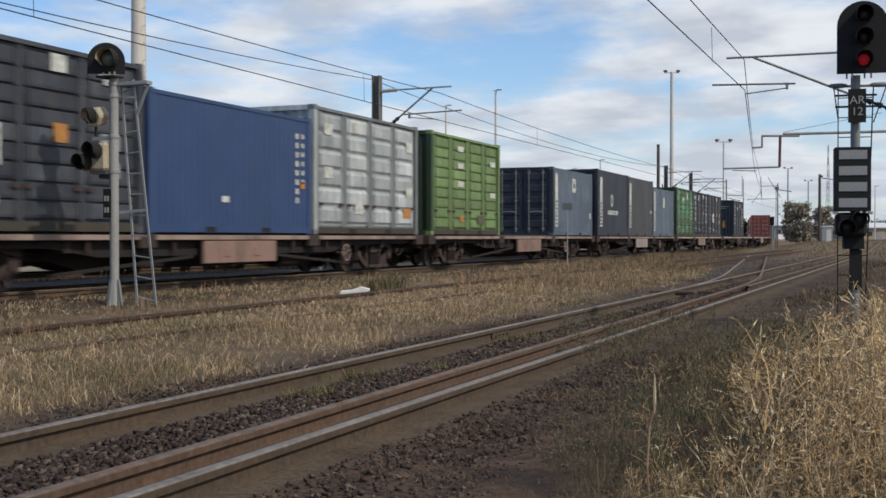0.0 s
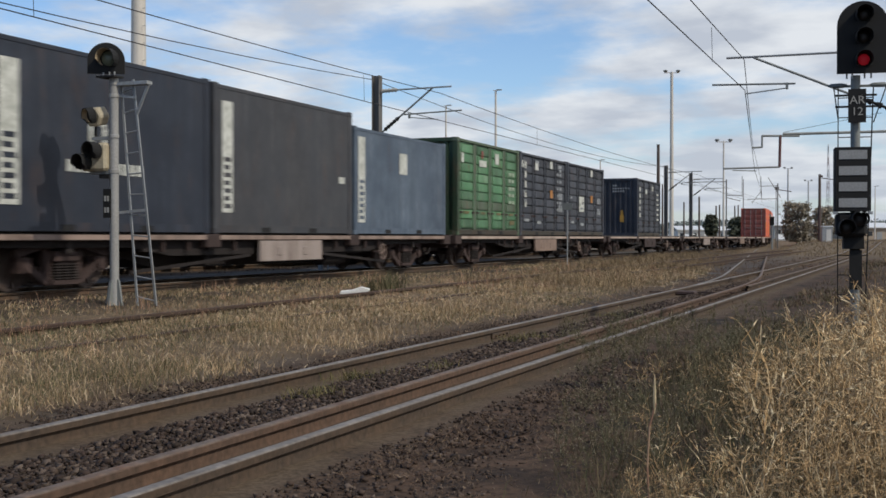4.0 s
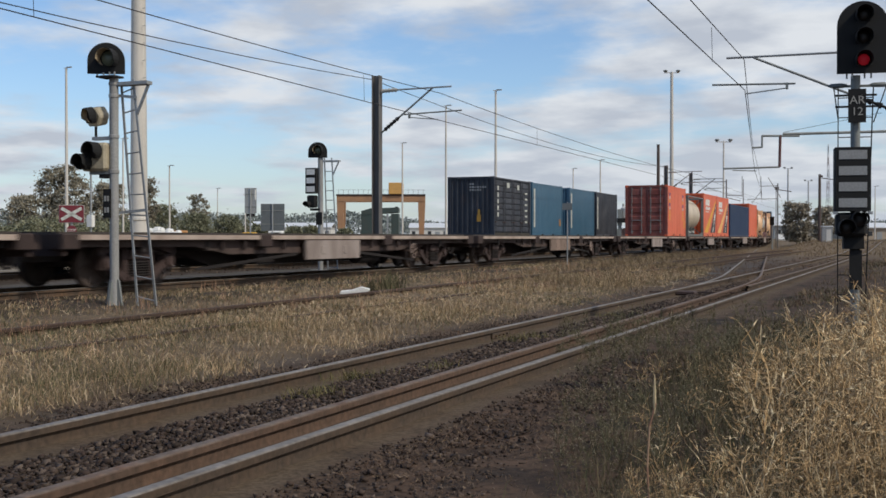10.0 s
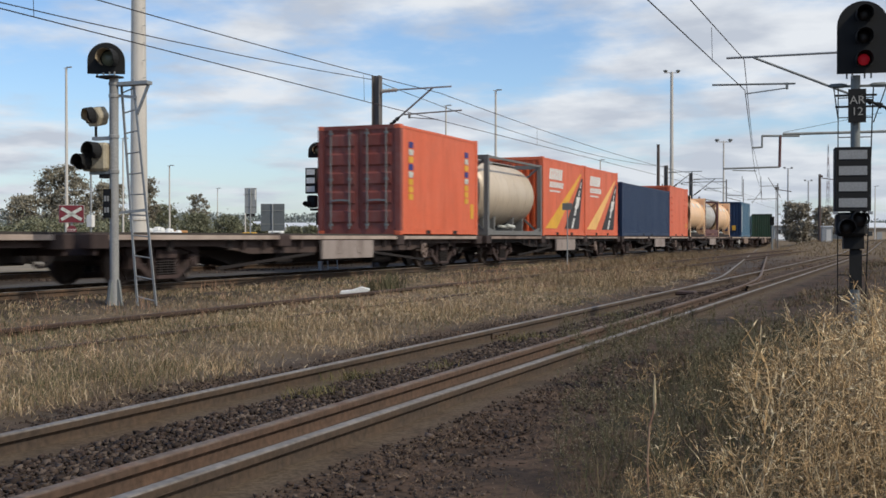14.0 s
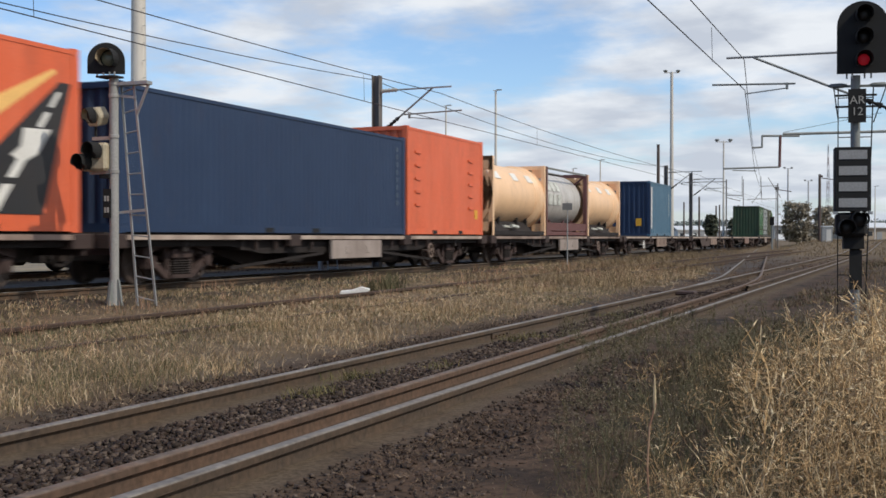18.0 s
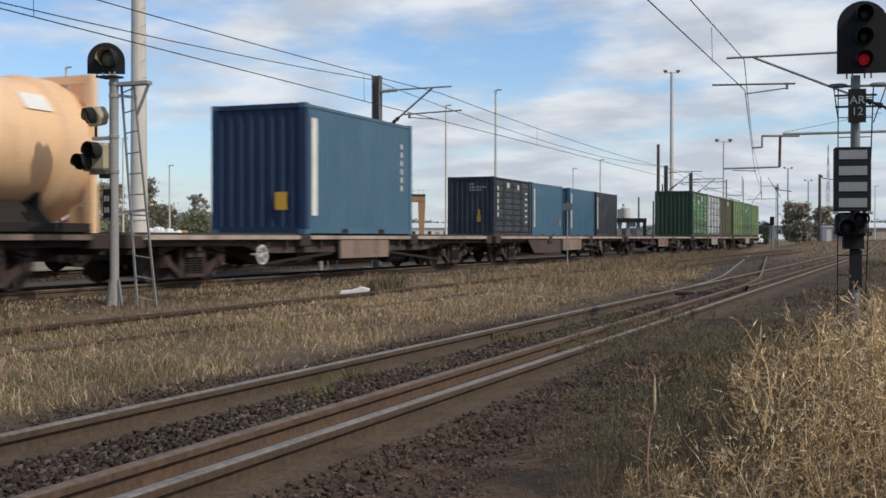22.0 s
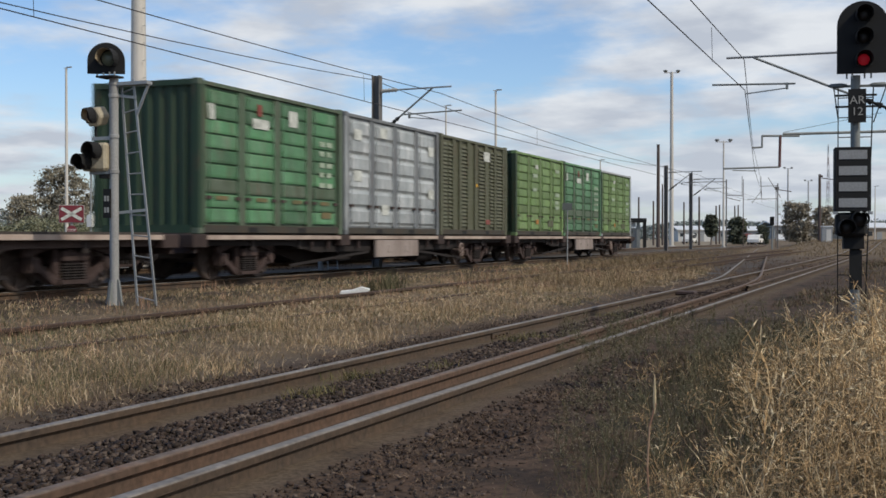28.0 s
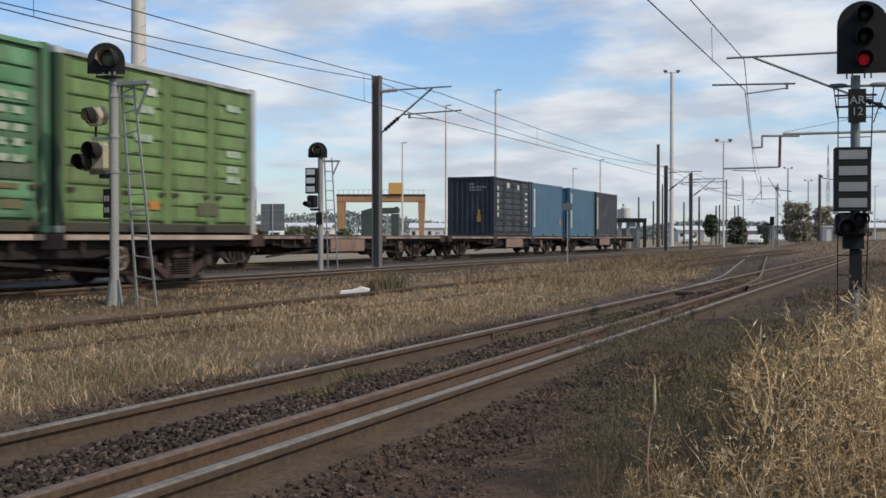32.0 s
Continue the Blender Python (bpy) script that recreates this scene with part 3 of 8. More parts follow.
NAVY = paint("navy_paint", (0.011, 0.016, 0.028), 0.55, 0.0, 0.4, (0.032, 0.033, 0.038), 0.9, streak=True, rust=0.3, fade=0.14, fade_colour=(0.13, 0.15, 0.19))
BLUE = paint("blue_paint", (0.008, 0.026, 0.072), 0.5, 0.0, 0.25, (0.015, 0.03, 0.065), 0.8, streak=True, rust=0.1, fade=0.06, fade_colour=(0.08, 0.15, 0.28))
BLUE_B = paint("bright_blue_paint", (0.017, 0.047, 0.135), 0.45, 0.0, 0.35, (0.03, 0.045, 0.08), 1.2, streak=True, rust=0.15, fade=0.08, fade_colour=(0.13, 0.19, 0.32))
MIDBLUE = paint("mid_blue_paint", (0.045, 0.118, 0.185), 0.42, 0.0, 0.25, (0.05, 0.09, 0.14), 0.8, streak=True, rust=0.2, fade=0.12, fade_colour=(0.2, 0.32, 0.42))
SLATE = paint("slate_panel_paint", (0.023, 0.028, 0.039), 0.58, 0.0, 0.5, (0.055, 0.054, 0.056), 0.9, streak=True, rust=0.35, fade=0.2, fade_colour=(0.21, 0.225, 0.255), tone=0.25)
GREYBLUE = paint("grey_blue_paint", (0.062, 0.088, 0.125), 0.5, 0.0, 0.4, (0.035, 0.045, 0.065), 0.7, streak=True, rust=0.2, fade=0.32, fade_colour=(0.24, 0.3, 0.36))
BROWNGREY = paint("brown_grey_paint", (0.036, 0.038, 0.044), 0.55, 0.0, 0.35, (0.06, 0.05, 0.045), 0.7, streak=True, rust=0.3, fade=0.15, fade_colour=(0.2, 0.2, 0.2))
GREEN = paint("green_paint", (0.145, 0.245, 0.075), 0.55, 0.0, 0.9, (0.07, 0.10, 0.045), 2.0, streak=True, rust=0.5, fade=0.18, fade_colour=(0.34, 0.38, 0.24), tone=0.16)
GREEN_B = paint("green_paint_worn", (0.066, 0.195, 0.085), 0.55, 0.0, 0.95, (0.045, 0.085, 0.045), 2.2, streak=True, rust=0.6, fade=0.34, fade_colour=(0.25, 0.36, 0.25), tone=0.35)
RAIL_GRIME = paint("bottom_rail_grime", (0.04, 0.038, 0.03), 0.8, 0.0, 0.8, (0.075, 0.05, 0.03), 2.5)
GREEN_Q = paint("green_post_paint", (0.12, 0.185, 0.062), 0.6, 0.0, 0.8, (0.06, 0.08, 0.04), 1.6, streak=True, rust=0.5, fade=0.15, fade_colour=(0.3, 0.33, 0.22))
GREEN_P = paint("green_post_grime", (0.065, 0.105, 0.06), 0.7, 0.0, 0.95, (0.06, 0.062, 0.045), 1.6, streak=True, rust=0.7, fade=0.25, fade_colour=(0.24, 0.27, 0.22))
# container ends: green about halved, the end face's shade put into the paint
GREEN_D = paint("shaded_green_end_paint", (0.022, 0.05, 0.022), 0.55, 0.0, 0.4, (0.06, 0.06, 0.04), 0.9, streak=True, rust=0.6)
SILVER = paint("silver_paint", (0.345, 0.375, 0.38), 0.5, 0.1, 0.85, (0.18, 0.195, 0.20), 2.2, streak=True, rust=0.45, fade=0.6, fade_colour=(0.66, 0.67, 0.66), tone=0.2)
SILVER_D = paint("silver_frame_grime_and_shade", (0.15, 0.165, 0.175), 0.6, 0.1, 0.75, (0.085, 0.085, 0.085), 2.0, streak=True, rust=0.6, fade=0.15)
OLIVE = paint("olive_brown_paint", (0.085, 0.09, 0.052), 0.65, 0.0, 0.4, (0.055, 0.048, 0.033), 0.9, streak=True, rust=0.5, fade=0.12, fade_colour=(0.26, 0.25, 0.18))
ORANGE = paint("orange_paint", (0.70, 0.125, 0.042), 0.45, 0.0, 0.45, (0.42, 0.085, 0.04), 1.3, streak=True, rust=0.2, fade=0.09, fade_colour=(0.72, 0.36, 0.25))
MAROON = paint("maroon_door_paint", (0.22, 0.045, 0.03), 0.55, 0.0, 0.45, (0.12, 0.04, 0.03), 1.0, streak=True, rust=0.4, fade=0.1)
TANK_CREAM = paint("cream_tank_paint", (0.84, 0.55, 0.325), 0.42, 0.0, 0.22, (0.5, 0.33, 0.2), 0.5, streak=True, rust=0.2)
TANK_BEIGE = paint("beige_tank_cladding", (0.60, 0.50, 0.38), 0.4, 0.1, 0.35, (0.4, 0.33, 0.25), 0.8, streak=True, rust=0.3)
TANK_GREY = paint("grey_tank_cladding", (0.55, 0.52, 0.48), 0.4, 0.2, 0.6, (0.28, 0.265, 0.25), 1.1, streak=True, rust=0.3, fade=0.25, fade_colour=(0.75, 0.72, 0.68))
FRAME_RED = paint("maroon_tank_frame", (0.13, 0.05, 0.045), 0.6, 0.0, 0.4, (0.08, 0.04, 0.035), 1.5)
FRAME_GREY = paint("grey_tank_frame", (0.16, 0.16, 0.155), 0.6, 0.0, 0.4, (0.1, 0.09, 0.08), 1.5)
YELLOW = paint("yellow_paint", (0.75, 0.40, 0.03), 0.5, 0.0, 0.2)
AMBER = paint("amber_paint", (0.85, 0.50, 0.16), 0.5, 0.0, 0.2)
ROAD = paint("black_paint", (0.02, 0.02, 0.022), 0.5, 0.0, 0.2)
STICKER = paint("sticker_white", (0.60, 0.61, 0.56), 0.6, 0.0, 0.95, (0.22, 0.23, 0.19), 6.5)
STICKER_DIM = paint("sticker_worn", (0.34, 0.36, 0.37), 0.6, 0.0, 1.0, (0.08, 0.09, 0.1), 7.0)
STICKER_PALE = paint("worn_green_lettering", (0.38, 0.44, 0.34), 0.6, 0.0, 1.0, (0.12, 0.2, 0.1), 7.0)
STICKER_RUST = paint("worn_rust_mark", (0.17, 0.125, 0.055), 0.65, 0.0, 1.0, (0.08, 0.115, 0.05), 6.0)
OCHRE = paint("faded_yellow_plate", (0.42, 0.235, 0.035), 0.55, 0.0, 0.7, (0.16, 0.1, 0.03), 4.0)
STICKER_O = paint("sticker_orange", (0.46, 0.20, 0.04), 0.55, 0.0, 0.7, (0.2, 0.11, 0.05), 5.0)
DEEPBLUE = paint("deep_blue_marking", (0.02, 0.03, 0.2), 0.5, 0.0, 0.2)


def id_rows(c, y, z, n, w=0.28, h=0.09, gap=0.16, material=None):
    """A stack of short bars where small markings stand."""
    for i in range(n):
        mark(c, "marking", y - w / 2, y + w / 2, z - i * gap - h, z - i * gap, material or STICKER)


def lettered_strip(c, y0, y1, z0, z1, ink):
    """A white strip whose lower half carries small upright marks."""
    s = mark(c, "white_strip", y0, y1, z0, z1, STICKER)
    for i in range(7):
        z = z0 + 0.08 + i * (z1 - z0) * 0.07
        part("marking", G().box(1.219, 1.223, y0 + 0.07, y1 - 0.07 - 0.05 * (i % 2), z, z + (z1 - z0) * 0.04), ink, s)
    return s


def green_marks(c):
    """Plates and worn lettering of a green side-door container."""
    mark(c, "sticker", 0.32, 0.55, 2.2, 2.5, STICKER, "small pale sticker")
    mark(c, "sticker", 2.14, 2.32, 2.42, 2.66, MAROON, "small faded red mark")
    mark(c, "sticker", 1.95, 2.6, 2.16, 2.36, STICKER, "long pale plate")
    mark(c, "sticker", 3.45, 3.82, 2.32, 2.66, STICKER, "small pale sticker")
    for i, z in enumerate((2.0, 1.78, 1.52, 1.3, 1.06)):
        for y in (4.85, 5.2):
            mark(c, "letter_bar", y, y + 0.26 - 0.04 * (i % 2), z, z + 0.11, STICKER_PALE)
    for y in (0.6, 2.1, 3.6, 4.9):
        mark(c, "sticker", y, y + 0.42, 0.66, 0.74, STICKER_RUST, "worn rusty mark")
    mark(c, "sticker", 4.95, 5.4, 0.36, 0.5, STICKER_RUST, "worn rusty mark")


def navy_end_marks(c):
    """A stepped yellow plate and three worn rows of letters on a navy end."""
    end_mark(c, "warning_plate", 0.33, 0.53, 0.72, 1.06, OCHRE, "faded yellow plate")
    end_mark(c, "warning_plate", 0.37, 0.49, 1.06, 1.32, OCHRE, "faded yellow plate")
    for row, n, z in ((0, 2, 2.53), (1, 7, 2.38), (2, 5, 2.24)):
        for i in range(n):
            end_mark(c, "marking", -0.05 + i * 0.13, 0.03 + i * 0.13, z, z + 0.075, STICKER_DIM)


def dark_panel(wagon, slot, h=2.94, big=True, tail=False):
    c = container("slate grey side-door container with white stickers", SLATE, h=h, side="panel")
    for y, z, w, hh in ((1.8, 2.62, 0.42, 0.1), (4.75, 2.6, 0.5, 0.1), (4.9, 2.45, 0.3, 0.1), (0.5, 0.5, 0.5, 0.1), (2.0, 0.42, 0.5, 0.12), (0.4, 1.5, 0.3, 0.08), (0.45, 1.2, 0.25, 0.08)):
        mark(c, "sticker", y, y + w, z, z + hh, BROWNGREY if tail and z > 2 else STICKER_DIM)
    mark(c, "sticker", 3.65, 4.0, 2.52, 2.8, STICKER, "white sticker")
    for z in (1.38, 0.92):
        for y in (4.85, 5.12):
            mark(c, "sticker", y, y + 0.2, z, z + 0.26, STICKER_DIM)
    if big:
        p = mark(c, "placard", 1.8, 2.55, 1.0, 1.62, STICKER, "white placard with a dark patch")
        part("patch", G().box(1.219, 1.224, 2.25, 2.42, 1.3, 1.42), ROAD, p)
        part("patch", G().box(1.219, 1.224, 1.95, 2.35, 1.1, 1.16), GREYBLUE, p)
    mark(c, "sticker", 3.7, 4.02, 1.42, 1.72, STICKER_O)
    return c


def add_train():
    # first wagon
    ride(dark_panel(0, 0, 2.94), 0, 0)
    c = container("plain blue corrugated container with small white markings", BLUE_B, h=2.59, side="fine")
    id_rows(c, 5.35, 2.2, 8, 0.12, 0.12, 0.2)
    id_rows(c, 5.6, 2.2, 6, 0.1, 0.1, 0.2)
    mark(c, "sticker", 2.35, 2.6, 0.62, 0.74, STICKER)
    mark(c, "sticker", 5.5, 5.7, 1.0, 1.15, STICKER_O)
    ride(c, 0, 1)
    c = container("weathered silver side-door container with bulged ribs", SILVER, h=2.94, side="bulge", frame_material=SILVER_D)
    for y, z in ((0.5, 2.3), (2.0, 2.45), (5.2, 2.2), (0.5, 1.3), (5.2, 1.0), (2.1, 0.5)):
        mark(c, "sticker", y, y + 0.42, z, z + 0.26, STICKER)
    mark(c, "sticker", 5.0, 5.5, 0.45, 0.7, STICKER_O)
    ride(c, 0, 2)
    # second: green, gap, grey-blue
    c = container("bright green side-door container with pressed ledges", GREEN, h=2.97, side="panel", end_material=GREEN_D)
    for y, z in ((2.1, 2.5), (2.1, 2.0), (2.1, 1.45), (5.0, 2.2), (5.0, 1.2)):
        mark(c, "sticker", y, y + 0.5, z, z + 0.16, STICKER)
    mark(c, "sticker", 3.8, 4.5, 0.35, 0.62, OLIVE)
    mark(c, "sticker", 2.3, 2.6, 0.4, 0.6, STICKER_O)
    ride(c, 1, 0)
    c = container("grey-blue container with white strip and dark barred end doors", GREYBLUE, h=2.64, side="smooth", lead="doors", end_material=NAVY)
    lettered_strip(c, 0.3, 0.66, 0.35, 2.4, GREYBLUE)
    p = mark(c, "placard", 2.75, 3.3, 1.75, 2.3, STICKER, "white placard with a square")
    part("patch", G().box(1.219, 1.224, 2.9, 3.12, 1.92, 2.12), GREYBLUE, p)
    mark(c, "marking", 5.5, 5.75, 0.72, 0.95, STICKER)
    ride(c, 1, 2)
    # third
    c = container("dark navy container with a white emblem and white strip", NAVY, h=2.95, side="smooth")
    lettered_strip(c, 0.46, 0.88, 0.42, 2.6, NAVY)
    em = G()
    for i in range(6):
        a, b = i * math.pi / 3 + 0.5, (i + 1) * math.pi / 3 + 0.5
        em.bar((1.216, 2.7 + 0.2 * math.cos(a), 1.62 + 0.26 * math.sin(a)), (1.216, 2.7 + 0.2 * math.cos(b), 1.62 + 0.26 * math.sin(b)), 0.01, 0.09)
    part("emblem", em, STICKER, c, "white knot-shaped emblem")
    for i in range(10):
        y = 1.95 + i * 0.2
        mark(c, "letter_bar", y, y + 0.13, 0.98, 1.17, STICKER)
    ride(c, 2, 0)
    c = container("dark brown-grey container with a white strip", BROWNGREY, h=2.93, side="smooth")
    lettered_strip(c, 0.3, 0.68, 0.42, 2.6, BROWNGREY)
    mark(c, "sticker", 5.3, 5.6, 1.2, 1.35, STICKER)
    ride(c, 2, 1)
    c = container("grey-blue container with white strip and placard", GREYBLUE, h=2.64, side="smooth")
    lettered_strip(c, 0.22, 0.6, 0.3, 2.4, GREYBLUE)
    mark(c, "placard", 2.7, 3.2, 1.6, 2.15, STICKER)
    ride(c, 2, 2)
    # fourth
    c = container("green side-door container with white stickers", GREEN_B, h=2.94, side="panel", end_material=GREEN_D, frame_material=GREEN_P)
    green_marks(c)
    ride(c, 3, 0)
    c = dark_panel(3, 1, 2.94, big=False)
    id_rows(c, 0.62, 2.62, 5, 0.2, 0.24, 0.34)
    mark(c, "sticker", 0.18, 0.42, 2.4, 2.64, STICKER)
    mark(c, "sticker", 1.75, 2.15, 2.38, 2.64, STICKER)
    for i in range(6):
        mark(c, "sticker", 4.55, 4.8, 2.3 - i * 0.27, 2.4 - i * 0.27, STICKER_DIM)
        mark(c, "sticker", 4.95, 5.2, 2.3 - i * 0.27, 2.4 - i * 0.27, STICKER_DIM)
    ride(c, 3, 1)
    ride(dark_panel(3, 2, 2.94, tail=True), 3, 2)
    # fifth: alone in the middle
    c = container("dark navy side-door container with white letter bars", SLATE, h=2.94, side="panel", end_material=NAVY)
    id_rows(c, 0.66, 2.5, 5, 0.27, 0.2, 0.33)
    mark(c, "sticker", 2.0, 2.4, 2.2, 2.42, STICKER)
    mark(c, "sticker", 3.7, 4.0, 2.4, 2.65, STICKER)
    id_rows(c, 5.2, 2.3, 6, 0.5, 0.1, 0.27)
    navy_end_marks(c)
    ride(c, 4, 1)
    # eighth: orange with maroon doors
    c = container("orange container with maroon barred doors and striped markings", ORANGE, h=2.94, side="smooth", lead="doors", end_material=MAROON)
    for y in (0.58, 4.85):
        for i in range(8):
            mark(c, "striped_marking", y, y + 0.3, 0.95 + i * 0.2, 0.95 + i * 0.2 + 0.16, (YELLOW, STICKER, DEEPBLUE)[(i + 1) % 3 if i > 2 else 0])
    mark(c, "sticker", 5.35, 5.6, 0.5, 0.95, YELLOW)
    ride(c, 7, 2)
    # ninth: tank and two painted containers
    ride(tank_container("beige cylindrical tank container in a grey frame", TANK_BEIGE, FRAME_GREY), 8, 0)
    for slot, wedge in ((1, YELLOW), (2, AMBER)):
        ride(road_container(wedge), 8, slot)
    # tenth
    c = container("long plain dark blue corrugated container", BLUE, l=2 * SLOT - 0.14, h=2.59, side="fine")
    id_rows(c, 11.6, 2.3, 8, 0.1, 0.12, 0.2, GREYBLUE)
    ride(c, 9, 0)
    c = container("orange container with rows of lashing rings", ORANGE, h=2.94, side="smooth")
    for y in (0.75, 4.9):
        for i in range(5):
            r = G().box(1.205, 1.235, y - 0.2, y + 0.2, 0.8 + i * 0.36, 0.86 + i * 0.36)
            r.tube((1.225, y - 0.12, 0.8 + i * 0.36), (1.235, y + 0.12, 0.78 + i * 0.36), 0.015, 6)
            part("lashing_ring", r, ORANGE, c)
    mark(c, "sticker", 5.25, 5.5, 0.5, 0.78, YELLOW)
    ride(c, 9, 2)
    # eleventh: three tanks
    for slot, (lab, body, fr, code) in enumerate((("cream tank container with closed end frames", TANK_CREAM, TANK_CREAM, False), ("grey tank container in a maroon frame", TANK_GREY, FRAME_RED, True), ("cream tank container with closed end frames", TANK_CREAM, TANK_CREAM, False))):
        ride(tank_container(lab, body, fr, closed=not code, code=code), 10, slot)
    # twelfth
    c = container("mid-blue container with a white strip and dark corrugated end", MIDBLUE, h=2.94, side="fine", end_material=BLUE)
    mark(c, "white_strip", 0.3, 0.56, 0.42, 2.62, WHITE)
    id_rows(c, 5.3, 2.4, 6, 0.12, 0.14, 0.22)
    end_mark(c, "sticker", 0.45, 0.75, 0.55, 0.95, YELLOW)
    ride(c, 11, 1)
    # last two
    c = container("green side-door container, corrugated end darkened for its shade", GREEN_B, h=2.94, side="panel", end_material=GREEN_D, frame_material=GREEN_P)
    green_marks(c)
    ride(c, 14, 0)
    c = container("weathered silver side-door container with bulged ribs", SILVER, h=2.94, side="bulge", frame_material=SILVER_D)
    for y, z in ((0.5, 2.3), (2.0, 2.45), (5.2, 2.2), (0.5, 1.3), (5.2, 1.0), (2.1, 0.5)):
        mark(c, "sticker", y, y + 0.42, z, z + 0.26, STICKER)
    ride(c, 14, 1)
    c = container("olive brown louvred container", OLIVE, h=2.94, side="louvre")
    mark(c, "placard", 3.7, 4.25, 2.35, 2.65, STICKER)
    mark(c, "sticker", 3.0, 3.12, 1.5, 1.6, YELLOW)
    mark(c, "sticker", 3.9, 4.3, 0.35, 0.5, MAROON)
    ride(c, 14, 2)
    for slot, m in enumerate((GREEN, GREEN_B, GREEN)):
        c = container("green side-door container with faded stickers", m, h=2.94, side="panel", end_material=GREEN_D, frame_material=SILVER if slot == 2 else None)
        if slot == 1:
            green_marks(c)
        else:
            for y, z, w in ((2.0, 2.1, 0.55), (2.0, 1.6, 0.5), (4.9, 2.4, 0.5), (4.9, 1.5, 0.5), (4.9, 1.2, 0.42), (4.9, 1.0, 0.5)):
                mark(c, "letter_bar", y, y + w, z, z + 0.13, STICKER_PALE)
            mark(c, "sticker", 2.3, 2.62, 2.42, 2.56, STICKER, "small pale sticker")
            mark(c, "sticker", 2.4, 2.7, 0.42, 0.58, STICKER_O)
            mark(c, "sticker", 3.9, 4.6, 0.34, 0.58, OLIVE, "dull patch")
        ride(c, 15, slot)


def tank_container(label, body, fr, closed=False, code=False):
    c = thing("tank_container", label, "tank container", "containers on the goods train")
    l, h, r = LENGTH, 2.59, 1.08
    prof = [(0.05, 0.12), (0.6, 0.15), (0.9, 0.25), (1.03, 0.4), (r, 0.6), (r, l - 0.6), (1.03, l - 0.4), (0.9, l - 0.25), (0.6, l - 0.15), (0.05, l - 0.12)]
    part("tank_shell", G().lathe(prof, (0, 0, 1.42), "y", 40), body, c, smooth=True)
    for y in () if closed else (1.5, 2.6, 3.4, 4.5):
        bands = G().lathe([(r + 0.002, y), (r + 0.008, y + 0.005), (r + 0.008, y + 0.055), (r + 0.002, y + 0.06)], (0, 0, 1.42), "y", 40)
        part("cladding_band", bands, body, c, smooth=True)
    for y in (0.0, l):
        s = 1 if y == 0 else -1
        for sx in (-1, 1):
            part("corner_post", G().box(min(sx * 1.07, sx * 1.219), max(sx * 1.07, sx * 1.219), min(y, y + s * 0.15), max(y, y + s * 0.15), 0.0, h), fr, c)
        for za in (0.0, h - 0.14):
            part("end_beam", G().box(-1.07, 1.07, min(y, y + s * 0.13), max(y, y + s * 0.13), za, za + 0.14), fr, c)
        if closed:
            part("end_skirt", G().lathe([(1.215, 0.0), (1.215, 0.62), (1.08, 0.75), (1.08, 0.0)], (0, y if s > 0 else y - 0.75, 1.37), "y", 40) if s > 0 else G().lathe([(1.08, 0.0), (1.215, 0.13), (1.215, 0.75), (1.08, 0.75)], (0, y - 0.75, 1.37), "y", 40), fr, c, smooth=True)
            for sx in (-1, 1):
                for sz in (0.0, h - 0.45):
                    part("corner_gusset", G().box(min(sx * 0.7, sx * 1.2), max(sx * 0.7, sx * 1.2), min(y, y + s * 0.09), max(y, y + s * 0.09), sz, sz + 0.45), fr, c)
        else:
            for sx in (-1, 1):
                for p, q in (((sx * 1.1, y + s * 0.07, h - 0.1), (sx * 0.55, y + s * 0.1, h - 0.55)), ((sx * 1.1, y + s * 0.07, 0.1), (sx * 0.55, y + s * 0.1, 0.6)), ((sx * 1.14, y + s * 0.1, 0.25), (sx * 1.14, y + s * 0.85, 0.12))):
                    part("end_brace", G().bar(p, q, 0.07, 0.07), fr, c)
    for sx in (-1, 1):
        # closed tanks: rails and saddles coloured near black as the shade beneath
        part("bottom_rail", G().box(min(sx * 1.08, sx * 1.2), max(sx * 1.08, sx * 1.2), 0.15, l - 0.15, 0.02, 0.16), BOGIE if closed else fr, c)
        if code:
            part("side_beam", G().box(min(sx * 1.12, sx * 1.2), max(sx * 1.12, sx * 1.2), 0.15, l - 0.15, 0.2, 0.5), fr, c)
        if not closed:
            part("top_rail", G().box(min(sx * 1.13, sx * 1.2), max(sx * 1.13, sx * 1.2), 0.15, l - 0.15, h - 0.08, h - 0.01), POLE_GREY if code else fr, c)
    for y in (0.9, 2.0, 4.0, 5.1):
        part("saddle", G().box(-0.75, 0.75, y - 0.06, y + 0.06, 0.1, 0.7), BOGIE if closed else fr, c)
    part("valve", G().tube((0.3, 2.6, 0.3), (0.3, 3.0, 0.26), 0.12, 10), STICKER, c)
    part("hose", G().tube((0.8, 2.3, 0.32), (0.8, 3.3, 0.28), 0.05, 8), STICKER, c, "pale hose")
    part("hose", G().tube((1.02, 2.5, 0.34), (1.02, 3.25, 0.3), 0.06, 8), STICKER, c, "pale hose")
    wk = G().box(-0.3, 0.3, 0.4, l - 0.4, h - 0.06, h - 0.03)
    if not closed:
        part("walkway", wk, GALV, c)
    else:
        # added prism, no real tray: it paints the shade below the shell
        part("belly_tray", G().prism([(-1.0, 0.12), (1.0, 0.12), (0.62, 0.5), (-0.62, 0.5)], "y", 0.8, l - 0.8), BOGIE, c, "dark prism standing in for shade under the tank")
    lid = G().lathe([(0.3, 0), (0.3, 0.06), (0.26, 0.09)], (0, l / 2, 2.49), "z", 16)
    part("manhole", lid, GALV, c)
